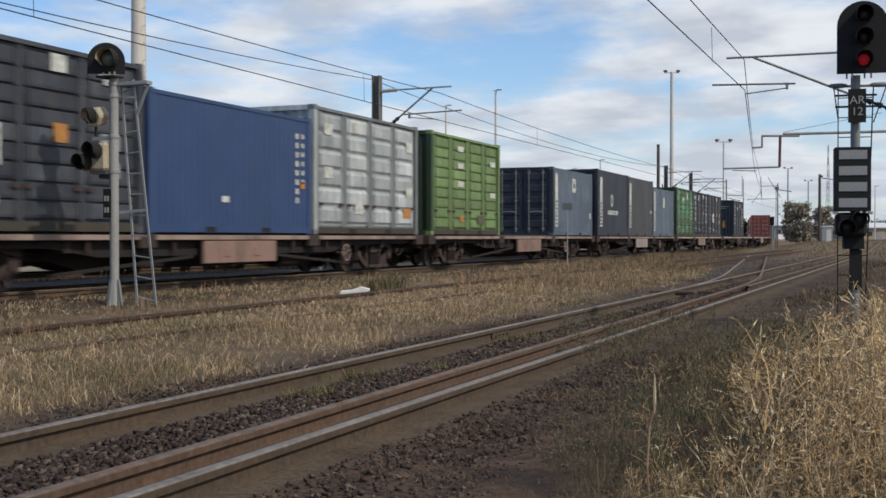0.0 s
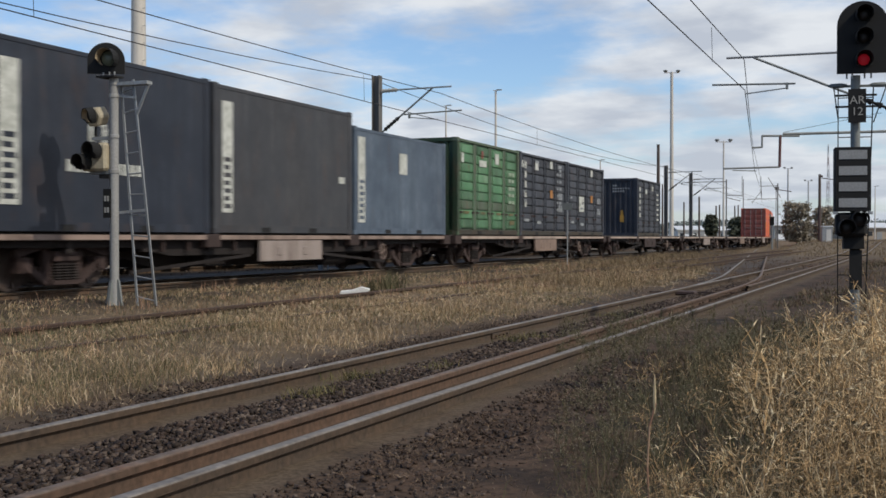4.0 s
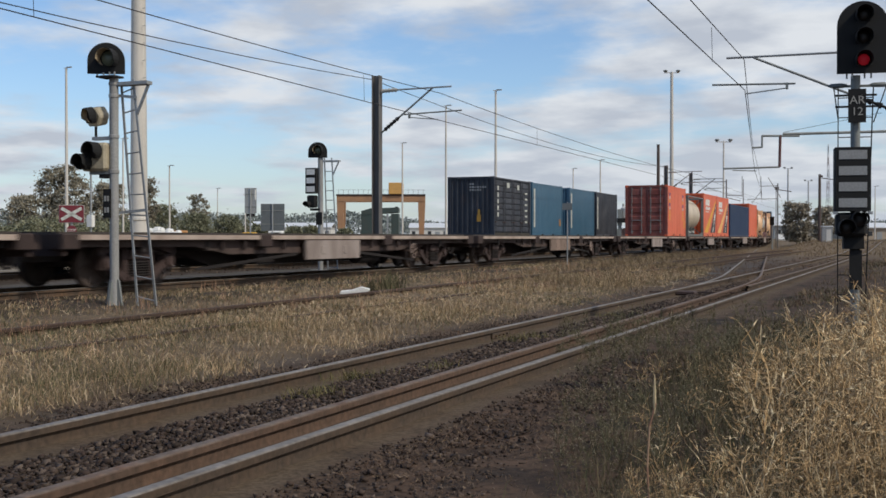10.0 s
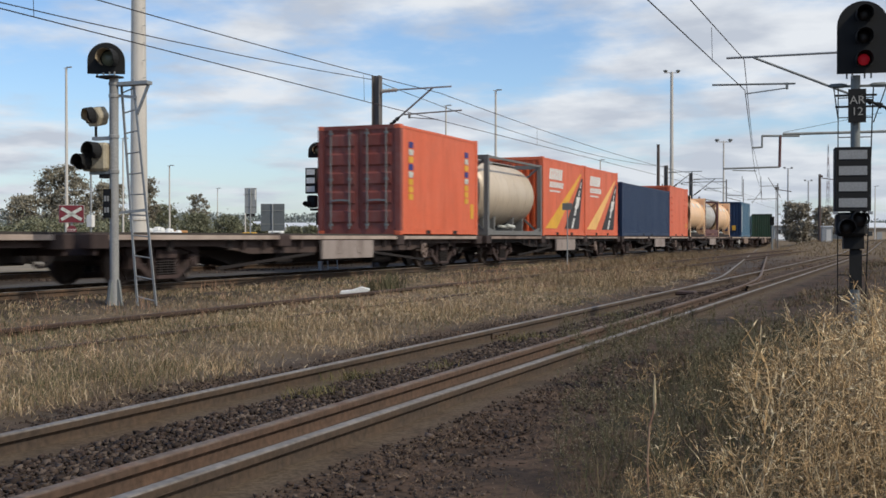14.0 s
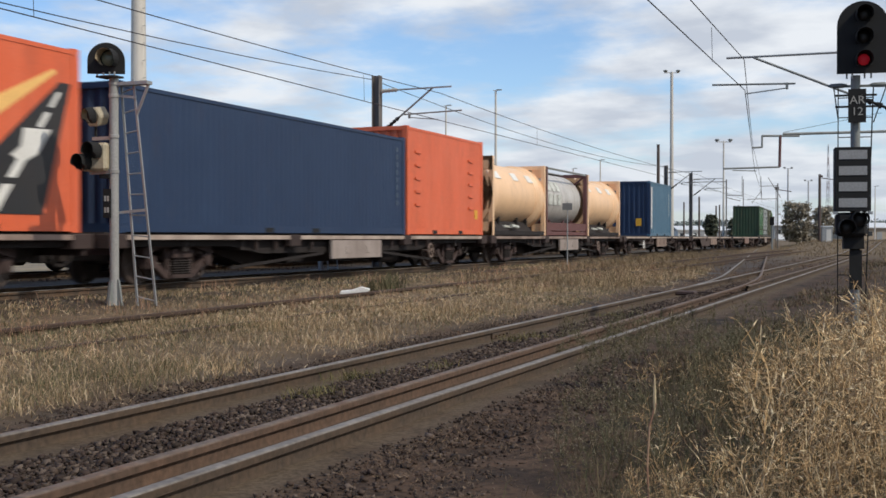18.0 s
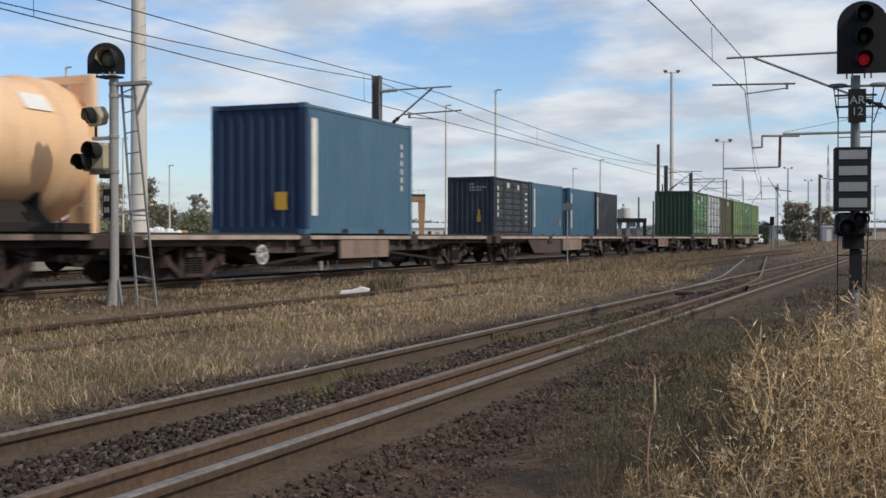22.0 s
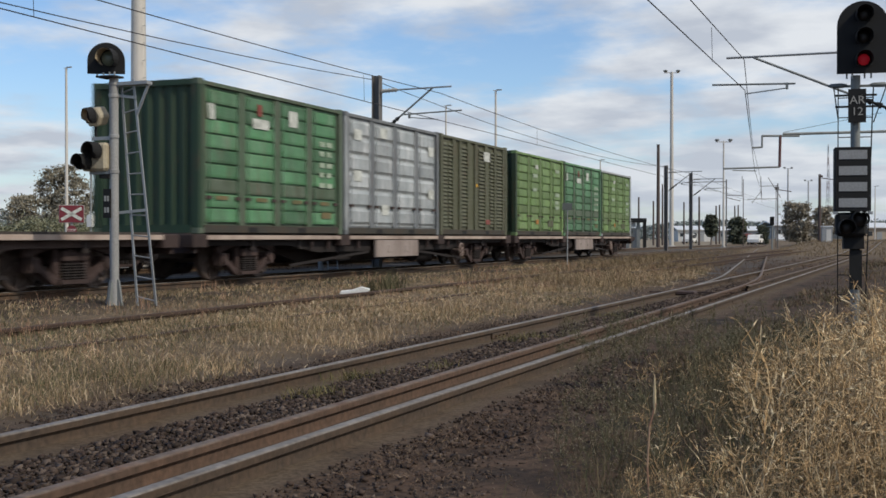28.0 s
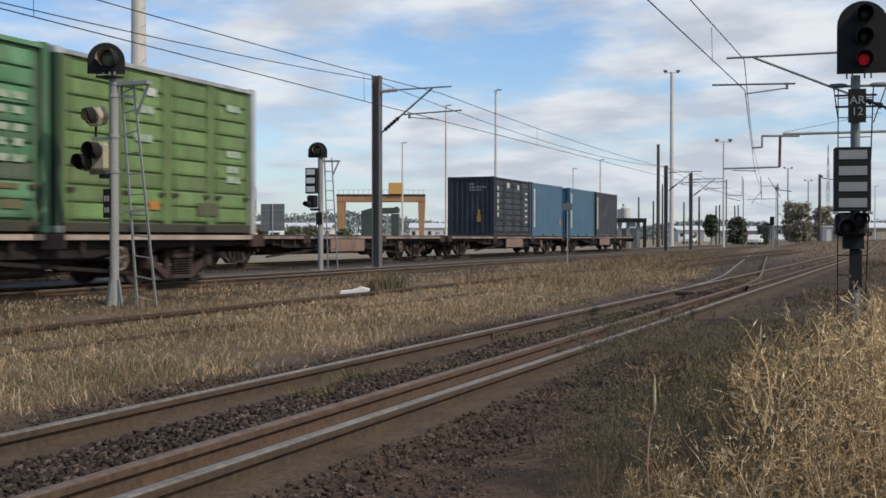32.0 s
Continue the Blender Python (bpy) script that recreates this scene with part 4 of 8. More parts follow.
    if code:
        for i, y in enumerate((0.75, 1.35, 2.0)):
            for z in (1.25, 1.75):
                an = math.asin((z + 0.15 - 1.42) / (r + 0.01))
                p = part("letter_bar", G().box(0, 0.012, 0, 0.4, -0.2, 0.2), STICKER, c)
                p.location, p.rotation_euler = (math.cos(an) * (r + 0.004), y, 1.42 + math.sin(an) * (r + 0.004)), (0, -an, 0)
    elif closed:
        for y in (0.95, 2.9, 4.6):
            an = 0.62
            p = part("sticker", G().box(0, 0.01, 0, 0.6, -0.16, 0.16), WHITE, c)
            p.location, p.rotation_euler = (math.cos(an) * (r + 0.004), y, 1.42 + math.sin(an) * (r + 0.004)), (0, -an, 0)
    return c


def flat_mark(c, name, poly, material, x=1.213, label=""):
    """A painted shape on the near side: outline in (y, z)."""
    return part(name, G().prism(poly, "x", x, x + 0.005), material, c, label)


def road_container(wedge):
    c = container("orange container painted with a road running to a point", ORANGE, h=2.94, side="smooth")
    flat_mark(c, "painted_beam", [(0.3, 0.28), (1.85, 0.28), (5.45, 2.5), (5.4, 2.56)], wedge, label="tapering painted beam")
    flat_mark(c, "painted_road", [(2.95, 0.28), (5.15, 0.28), (5.78, 2.36), (5.52, 2.36)], ROAD, label="black painted road")
    def middle(z):
        return 4.05 + (z - 0.28) * 0.76

    for a, b, w in ((0.3, 0.72, 0.22), (0.82, 1.12, 0.19), (1.62, 1.86, 0.12), (1.95, 2.2, 0.09)):
        flat_mark(c, "road_line", [(middle(a) - w / 2, a), (middle(a) + w / 2, a), (middle(b) + w / 2, b), (middle(b) - w / 2, b)], WHITE, 1.2185)
    flat_mark(c, "road_shape", [(4.45, 1.16), (4.68, 1.05), (5.02, 1.2), (5.32, 1.6), (4.72, 1.58), (4.66, 1.3)], WHITE, 1.2185)
    for n, y0, step, w, za, zb, lean in ((6, 0.8, 0.3, 0.24, 2.14, 2.56, 0.12), (9, 0.84, 0.215, 0.16, 1.84, 2.06, 0.06)):
        for i in range(n):
            y = y0 + i * step
            flat_mark(c, "letter_bar", [(y, za), (y + w, za), (y + w + lean, zb), (y + lean, zb)], WHITE)
    for i in range(6):
        mark(c, "letter_bar", 0.9 + i * 0.24, 1.08 + i * 0.24, 1.67, 1.74, WHITE)
    return c


add_train()


# ---- rails ----
def rail_profile(h=0.15):
    return [(-0.066, 0), (0.066, 0), (0.066, 0.01), (0.012, 0.028), (0.009, 0.05), (0.009, h - 0.062), (0.013, h - 0.05), (0.033, h - 0.041), (0.035, h - 0.01), (0.03, h - 0.004), (-0.03, h - 0.004), (-0.035, h - 0.01), (-0.033, h - 0.041), (-0.013, h - 0.05), (-0.009, h - 0.062), (-0.009, 0.05), (-0.012, 0.028), (-0.066, 0.01)]


HEAD = [(-0.03, -0.012), (0.03, -0.012), (0.0335, -0.006), (0.03, -0.001), (0.02, 0.001), (-0.02, 0.001), (-0.03, -0.001), (-0.0335, -0.006)]


def yard_rise(x, y):
    """The far end of the yard lies a little higher, beside the curving goods line."""
    if y <= 72:
        return 0.0
    line = -13.45 - max(0.0, min(y, 156.0) - 104) ** 2 / 800 - max(0.0, y - 156.0) * 0.13
    k = min(1.0, max(0.0, (y - 72) / 55)) * min(1.0, max(0.0, (x - line - 2.5) / 3))
    return 0.78 * k * k * (3 - 2 * k)


def rail_line(name, pts, top, label, head=None, body=None):
    """A rail along pts; the worn strip lies on its head."""
    prof = rail_profile()
    g, s = G(), G()
    n, m = len(prof), len(HEAD)
    sides = []
    for i, p in enumerate(pts):
        d = Vector(pts[min(i + 1, len(pts) - 1)]) - Vector(pts[max(i - 1, 0)])
        sides.append(Vector((d.y, -d.x, 0)).normalized())
    for p, u in zip(pts, sides):
        for a, b in prof:
            q = Vector(p) + u * a + Vector((0, 0, top - 0.15 + b))
            g.v.append(tuple(q))
        for a, b in HEAD:
            s.v.append(tuple(Vector(p) + u * a + Vector((0, 0, top + b))))
    for i in range(len(pts) - 1):
        for j in range(n):
            k = (j + 1) % n
            g.f.append((i * n + j, i * n + k, (i + 1) * n + k, (i + 1) * n + j))
        for j in range(m):
            k = (j + 1) % m
            s.f.append((i * m + j, i * m + k, (i + 1) * m + k, (i + 1) * m + j))
    ob = tagged(part(name, g, body or RAIL_RUST), label, "rail", kind="structure")
    part("rail_head", s, head or RAIL_TOP, ob)
    return ob


NEAR_TOP = -0.04
NEAR_BED = -0.158         # ballast beside the near line
LEAN = 0.0128             # the near line draws slowly away to the right


def near_x(q, y):
    return -(q - LEAN * y)


def bend(y, y0=24.0, span=10.0, slope=0.099):
    """How far a branch rail has swung out at y."""
    k = np.clip(y - y0, 0.0, span)
    return k * k / (2 * span) * slope + np.maximum(0.0, y - y0 - span) * slope


FAR_Q, THIRD_Q, NEAR_Q = 4.468, 3.30, 2.95
along = [-6 + 2 * i for i in range(16)] + [28, 34, 40, 55, 70, 80, 90, 100, 115, 130, 160, 200, 320]
for q, lab in ((FAR_Q, "worn bright running rail of the dual-gauge line"), (NEAR_Q, "worn bright running rail of the dual-gauge line")):
    rail_line("rail_near", [(near_x(q, y), y, yard_rise(near_x(q, y), y)) for y in along], NEAR_TOP, lab, RAIL_TOP, RAIL_SIDE)
rail_line("rail_third", [(-(THIRD_Q - 0.0055 * y) if y < 24 else -3.168 - bend(y), y, yard_rise(-3.2 - bend(y), y)) for y in [-6 + 3 * i for i in range(10)] + [24, 25.5, 27, 28.5, 30, 32, 34, 37, 42, 50, 60, 72, 80, 90, 100, 115, 130, 150]], NEAR_TOP, "rusty third rail of the dual-gauge line, swinging into the branch", RAIL_TOP_RUST, RAIL_ORANGE)
rail_line("rail_third", [(near_x(3.369, y), y, yard_rise(near_x(3.369, y), y)) for y in [25.5, 27, 30] + along[18:]], NEAR_TOP, "dull third rail beyond the turnout", RAIL_TOP_RUST, RAIL_SIDE)
rail_line("rail_branch", [(-4.165 - bend(y), y, yard_rise(-4.2 - bend(y), y)) for y in (24.5, 26, 27.5, 29, 31, 33, 35, 38, 41, 46, 55, 70, 80, 90, 100, 115, 130, 150)], NEAR_TOP, "bright branch rail of the turnout", RAIL_TOP, RAIL_SIDE)
for q, y in ((FAR_Q, 12.6),):
    x = near_x(q, y)
    fp = thing("rail_joint", "rusty bolted joint plates on a rail", "rail joint", "", Matrix.Translation((x, y, NEAR_TOP - 0.15)))
    for sx in (-1, 1):
        part("fishplate", G().box(min(sx * 0.011, sx * 0.027), max(sx * 0.011, sx * 0.027), -0.3, 0.3, 0.034, 0.096), RAIL_RUST, fp, bevel=0.004)
        for dy in (-0.2, -0.07, 0.07, 0.2):
            part("bolt", G().tube((sx * 0.027, dy, 0.066), (sx * 0.05, dy, 0.066), 0.014, 6), RAIL_RUST, fp)
for q, top in ((7.0, 0.028), (8.4, 0.08)):
    rail_line("rail_siding", [(-q, y, 0) for y in (-6, 10, 20, 40, 60)] + [(-q + 0.02, 70, 0), (-q + 0.35, 80, 0.02), (-q + 1.1, 92, 0.05)], top, "rusty siding rail half buried in dry grass", SIDING_RUST, SIDING_RUST)
for dx in (-0.5685, 0.5685):
    rail_line("rail_goods", [tuple(on_track(s) * 1 + Vector((dx, 0, -RAIL_Z))) for s in [-10, 20, 60, 104] + [112 + 8 * i for i in range(12)] + [300, 420]], RAIL_Z, "bright running rail of the goods line")
    rail_line("rail_stabling", [(-19.75 + dx, y, 0) for y in (-10, 60, 140)], RAIL_Z, "running rail of the stabling line")


# ---- ground ----
def ground_z(x, y):
    q = -x
    z = NEAR_BED
    edge = 4.7 + float(bend(min(y, 90.0))) + 0.7 * min(1.0, max(0.0, (y - 34) / 10))
    if q > edge:
        z += min(1.0, (q - edge) / 2.2) * (0.0 - NEAR_BED)
    if 11.0 < q < 22.5:
        z += 0.03
    if q < 1.6:
        z += 0.02
    return z + yard_rise(x, y)


def build_ground():
    xs = [-3000, -1200, -500, -220, -120, -70] + [-50 + i * 2 for i in range(14)] + [-22 + 0.33 * i for i in range(80)] + [4.6, 6, 9, 14, 25, 60, 150, 400, 1200, 3000]
    ys = [-3000, -800, -200, -60, -25] + [-10 + 0.5 * i for i in range(100)] + [41, 43, 46, 50, 55, 60, 70, 80, 95, 110, 130, 150, 180, 220, 280, 360, 500, 800, 1400, 3000]
    v, f = [], []
    for y in ys:
        for x in xs:
            near = abs(x) < 40 and abs(y) < 60
            v.append((x, y, ground_z(x, y) + (noise.noise((x * 0.9, y * 0.9, 0)) * (0.01 if -5.0 < x < -2.4 else 0.03) if near else 0)))
    n = len(xs)
    for j in range(len(ys) - 1):
        for i in range(n - 1):
            f.append((j * n + i, j * n + i + 1, (j + 1) * n + i + 1, (j + 1) * n + i))
    g = G()
    g.v, g.f = v, f
    return tagged(part("ground", g, GROUND, smooth=True), "dry earth, cinders and gravel of a railway yard", "ground", kind="structure")


def ground_material():
    m = bpy.data.materials.new("yard_ground")
    m.use_nodes = True
    nt = m.node_tree
    N, L = nt.nodes.new, nt.links.new
    b = nt.nodes["Principled BSDF"]
    tc, sep = N("ShaderNodeTexCoord"), N("ShaderNodeSeparateXYZ")
    L(tc.outputs["Object"], sep.inputs[0])

    def nz(scale, detail=6, rough=0.6):
        n = N("ShaderNodeTexNoise")
        n.inputs["Scale"].default_value, n.inputs["Detail"].default_value, n.inputs["Roughness"].default_value = scale, detail, rough
        L(tc.outputs["Object"], n.inputs[0])
        return n

    def mix(fac, a, c):
        x = N("ShaderNodeMix")
        x.data_type = "RGBA"
        for s, val in (("Factor", fac), ("A", a), ("B", c)):
            if isinstance(val, tuple):
                x.inputs[s].default_value = val
            elif isinstance(val, float):
                x.inputs[s].default_value = val
            else:
                L(val, x.inputs[s])
        return x.outputs["Result"]

    def rng(src, a, c, lo=0.0, hi=1.0):
        x = N("ShaderNodeMapRange")
        x.interpolation_type = "SMOOTHSTEP"
        x.inputs[1].default_value, x.inputs[2].default_value, x.inputs[3].default_value, x.inputs[4].default_value = a, c, lo, hi
        L(src, x.inputs[0])
        return x.outputs[0]

    def math2(op, a, c):
        x = N("ShaderNodeMath")
        x.operation = op
        for i, val in enumerate((a, c)):
            if isinstance(val, float):
                x.inputs[i].default_value = val
            else:
                L(val, x.inputs[i])
        return x.outputs[0]

    big, mid, fine = nz(0.35), nz(2.4), nz(26, 4)
    cinder = mix(rng(fine.outputs[0], 0.35, 0.65), (0.024, 0.016, 0.011, 1), (0.08, 0.05, 0.032, 1))
    cinder = mix(rng(nz(5.5, 5).outputs[0], 0.42, 0.68), cinder, (0.1, 0.062, 0.04, 1))
    cinder = mix(rng(nz(1.3, 5).outputs[0], 0.45, 0.7), cinder, (0.02, 0.015, 0.012, 1))
    cinder = mix(math2("MULTIPLY", rng(sep.outputs[0], -5.9, -4.6, 1.0, 0.0), rng(nz(1.9, 4).outputs[0], 0.44, 0.56)), cinder, mix(rng(fine.outputs[0], 0.35, 0.65), (0.05, 0.046, 0.043, 1), (0.105, 0.10, 0.095, 1)))
    # brown dust blown against the near rails
    across = math2("SUBTRACT", sep.outputs[0], math2("MULTIPLY", sep.outputs[1], LEAN))
    for e0, e1, e2, e3 in ((-FAR_Q - 0.02, -FAR_Q + 0.02, -FAR_Q + 0.16, -FAR_Q + 0.4), (-NEAR_Q - 0.4, -NEAR_Q - 0.36, -NEAR_Q + 0.1, -NEAR_Q + 0.42)):
        band = math2("MULTIPLY", rng(across, e0, e1), rng(across, e2, e3, 1.0, 0.0))
        cinder = mix(math2("MULTIPLY", band, rng(mid.outputs[0], 0.3, 0.6, 0.45, 0.95)), cinder, mix(rng(fine.outputs[0], 0.35, 0.65), (0.075, 0.055, 0.037, 1), (0.125, 0.092, 0.062, 1)))
    earth = mix(rng(mid.outputs[0], 0.35, 0.65), (0.10, 0.07, 0.043, 1), (0.19, 0.135, 0.08, 1))
    earth = mix(rng(fine.outputs[0], 0.3, 0.75), earth, (0.10, 0.075, 0.05, 1))
    # x with a wandering border
    wob = math2("ADD", sep.outputs[0], math2("MULTIPLY", math2("SUBTRACT", mid.outputs[0], 0.5), 1.6))
    # 1 on the near line, whose bed widens along the branch
    swing = math2("MULTIPLY", math2("MAXIMUM", math2("SUBTRACT", sep.outputs[1], 29.0), 0.0), 0.099)
    left = rng(math2("ADD", wob, swing), -5.6, -4.7)
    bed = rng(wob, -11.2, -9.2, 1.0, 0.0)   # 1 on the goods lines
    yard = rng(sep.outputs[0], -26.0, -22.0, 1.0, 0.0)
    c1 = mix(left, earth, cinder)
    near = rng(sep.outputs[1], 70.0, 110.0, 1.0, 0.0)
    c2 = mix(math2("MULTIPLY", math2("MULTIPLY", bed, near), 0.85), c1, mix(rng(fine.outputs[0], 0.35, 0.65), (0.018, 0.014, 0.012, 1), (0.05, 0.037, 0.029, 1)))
    c3 = mix(yard, c2, mix(rng(big.outputs[0], 0.4, 0.6), (0.20, 0.17, 0.13, 1), (0.27, 0.22, 0.15, 1)))
    # pale strip between the goods line and the stabling line
    strip = math2("MULTIPLY", rng(wob, -17.6, -17.0), rng(wob, -15.9, -15.4, 1.0, 0.0))
    c3 = mix(strip, c3, mix(rng(fine.outputs[0], 0.35, 0.65), (0.055, 0.048, 0.042, 1), (0.10, 0.088, 0.075, 1)))
    far = rng(sep.outputs[1], 45.0, 90.0)
    c4 = mix(math2("MULTIPLY", far, left), c3, mix(rng(mid.outputs[0], 0.35, 0.65), (0.10, 0.075, 0.05, 1), (0.19, 0.14, 0.09, 1)))
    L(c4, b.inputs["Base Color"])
    b.inputs["Roughness"].default_value = 0.95
    b.inputs["Specular IOR Level"].default_value = 0.2
    bp = N("ShaderNodeBump")
    bp.inputs["Strength"].default_value, bp.inputs["Distance"].default_value = 0.35, 0.02
    L(math2("ADD", fine.outputs[0], mid.outputs[0]), bp.inputs["Height"])
    L(bp.outputs[0], b.inputs["Normal"])
    return m


GROUND = ground_material()
build_ground()


# ---- signals ----
def target(name, parent, w, h, m, y=0.0):
    """A round-topped black board facing -y, its foot at the origin of m."""
    r = w / 2
    out = [(-r, 0), (r, 0)] + [(r * math.cos(a), h - r + r * math.sin(a)) for a in [math.pi * i / 14 for i in range(15)]]
    ob = part(name, G().prism(out, "y", y - 0.02, y + 0.02), BLACK, parent)
    ob.matrix_basis = m
    return ob


def hood(parent, x, y, z, r, l, material=None, lens=None, lens_r=None, yaw=0.0, sunlit=None):
    """A lamp hood like a split tube, open below, with its lens; some have sunlight painted on a dusty inside."""
    n = 14
    ca, sa = math.cos(yaw), math.sin(yaw)

    def shell(radii, a0, a1):
        g = G()
        for rr, yy in radii:
            for i in range(n + 1):
                a = math.radians(a0 + (a1 - a0) * i / n)
                px, py = rr * math.cos(a), yy * (1.0 if math.sin(a) > -0.2 else 0.55)
                g.v.append((x + px * ca - py * sa, y + px * sa + py * ca, z + rr * math.sin(a)))
        m = n + 1
        for j in range(4):
            for i in range(n):
                g.f.append((j * m + i, j * m + i + 1, ((j + 1) % 4) * m + i + 1, ((j + 1) % 4) * m + i))
        return g

    hd = part("hood", shell(((r, 0.0), (r * 0.98, -l), (r * 0.92, -l), (r * 0.92, 0.0)), -50, 230), material or BLACK, parent)
    # added thin shell: paints the sun's patch on the inner wall
    if sunlit:
        part("hood_lining", shell(((r * 0.90, 0.0), (r * 0.88, -l * 0.97), (r * 0.86, -l * 0.97), (r * 0.86, 0.0)), 60, 225), sunlit, parent, "dusty inside of the hood, sunlight painted into its cream")
    lr = lens_r or r * 0.8
    part("lens", G().lathe([(lr, 0.0), (lr * 0.8, -0.02), (lr * 0.3, -0.035)], (x, y - 0.022, z), "y", 16), lens or LENS, parent, smooth=True)
    return hd


def ladder(parent, foot_a, foot_b, top_a, top_b, rungs, r=0.011):
    for a, b in ((foot_a, top_a), (foot_b, top_b)):
        part("ladder_stile", G().bar(a, b, 0.022, 0.032), GALV, parent)
    for i in range(rungs):
        k = (i + 0.6) / rungs
        p, q = Vector(foot_a).lerp(Vector(top_a), k), Vector(foot_b).lerp(Vector(top_b), k)
        part("ladder_rung", G().tube(p, q, r, 6), GALV, parent)


def left_signal():
    s = thing("railway_signal", "grey-posted colour-light signal with black round-topped head and ladder", "railway signal", m=Matrix.Translation((-10.80, 14.00, 0)))
    top = 3.370
    part("post", G().tube((0, 0, 0.0), (0, 0, top), 0.067, 14), POST_GREY, s, smooth=True)
    for z in (top - 0.12, top - 0.3, 2.47, 1.95):
        part("post_clamp", G().lathe([(0.067, 0.0), (0.078, 0.005), (0.078, 0.05), (0.067, 0.055)], (0, 0, z), "z", 14), POST_GREY, s)
    for sx in (-1, 1):
        part("foot_plate", G().prism([(sx * 0.05, -0.03), (sx * 0.15, -0.03), (sx * 0.085, 0.38), (sx * 0.05, 0.38)], "y", -0.02, 0.02), POLE_GREY, s)
    part("foot_plate", G().prism([(-0.05, -0.03), (-0.16, -0.03), (-0.09, 0.36), (-0.05, 0.36)], "x", -0.02, 0.02), POLE_GREY, s)
    part("base", G().box(-0.18, 0.18, -0.16, 0.16, -0.12, -0.01), BOGIE_FRAME, s)
    hd = target("signal_head", s, 0.54, 0.46, Matrix.Translation((-0.09, -0.06, top + 0.05)) @ Matrix.Rotation(radians(26), 4, "Z"))
    part("lamp_case", G().box(-0.14, 0.14, 0.02, 0.24, 0.08, 0.34), BLACK, hd, bevel=0.02)
    hood(hd, 0.05, -0.02, 0.22, 0.15, 0.2, lens=LENS_GREEN, lens_r=0.11, yaw=radians(-13), sunlit=HOOD_SUN)
    for dx in (-0.17, -0.06, 0.05, 0.14):
        part("mounting_bolt", G().tube((dx - 0.05, -0.1, top + 0.0), (dx - 0.05, -0.1, top + 0.07), 0.012, 6), GALV, s)
    part("cap_plate", G().box(-0.2, 0.12, -0.16, 0.08, top - 0.01, top + 0.015), BLACK, s)
    # small cream lamp
    z = 2.809
    arm = part("arm", G().box(-0.36, -0.04, -0.05, 0.03, z - 0.36, z - 0.31), GALV, s)
    part("bolt", G().tube((-0.31, -0.02, z - 0.32), (-0.31, -0.02, z - 0.12), 0.02, 6), BLACK, s)
    sm = part("small_lamp", G().prism([(-0.16, 0.02), (-0.1, 0.1), (0.08, 0.1), (0.15, 0.0), (0.08, -0.11), (-0.1, -0.11)], "y", -0.1, 0.14), CREAM, s, "weathered cream lamp case", bevel=0.02)
    sm.matrix_basis = Matrix.Translation((-0.3, -0.02, z)) @ Matrix.Rotation(radians(2), 4, "Z") @ Matrix.Rotation(radians(12), 4, "X") @ Matrix.Diagonal((0.95, 1.0, 1.3, 1))
    hood(sm, 0.0, -0.1, 0.01, 0.105, 0.13, lens=LENS, yaw=radians(-16), sunlit=HOOD_SUN)
    # larger cream two-lens case
    z = 2.181
    part("arm", G().box(-0.4, -0.03, -0.06, 0.05, z - 0.24, z - 0.17), GALV, s)
    part("arm", G().box(-0.2, -0.03, -0.09, 0.06, z - 0.3, z - 0.24), BLACK, s)
    lg = part("shunt_lamp", G().box(-0.2, 0.2, -0.14, 0.14, -0.15, 0.17), CREAM, s, "weathered cream two-lens lamp case", bevel=0.03)
    lg.matrix_basis = Matrix.Translation((-0.26, -0.02, z)) @ Matrix.Rotation(radians(4), 4, "Z") @ Matrix.Diagonal((1.05, 1.1, 1.3, 1))
    hood(lg, 0.05, -0.14, 0.07, 0.105, 0.2, lens=LENS)
    hood(lg, -0.11, -0.14, -0.06, 0.1, 0.22, lens=LENS)
    for dx in (-0.36, -0.28, -0.2):
        part("mounting_bolt", G().tube((dx, -0.05, z - 0.2), (dx, -0.05, z - 0.12), 0.014, 6), GALV, s)
    # number plate, its small writing as bars
    pl = part("plate", G().box(-0.13, 0.0, -0.09, -0.075, 1.293, 1.720), BLACK, s, "dark plate with worn pale marks")
    for i, zz in enumerate((1.578, 1.410)):
        for dx in (-0.11, -0.06):
            part("letter_bar", G().box(dx, dx + 0.035, -0.094, -0.09, zz - 0.04, zz + 0.04), CONCRETE, pl)
    # platform bracket, strut and ladder
    part("platform_bracket", G().bar((0.03, 0.05, top - 0.1), (0.56, 0.1, top - 0.09), 0.16, 0.05), GALV, s)
    part("strut", G().bar((0.55, 0.1, top - 0.1), (0.33, 0.1, top - 0.56), 0.03, 0.035), GALV, s)
    part("bracket", G().bar((0.0, 0.05, top - 0.26), (0.33, 0.08, top - 0.3), 0.05, 0.04), GALV, s)
    part("bracket", G().bar((0.0, 0.05, 1.368), (0.5, 0.1, 1.410), 0.03, 0.04), GALV, s)
    ladder(s, (0.34, 0.1, -0.05), (0.68, 0.1, -0.12), (0.06, 0.1, top - 0.1), (0.27, 0.1, top - 0.03), 11)


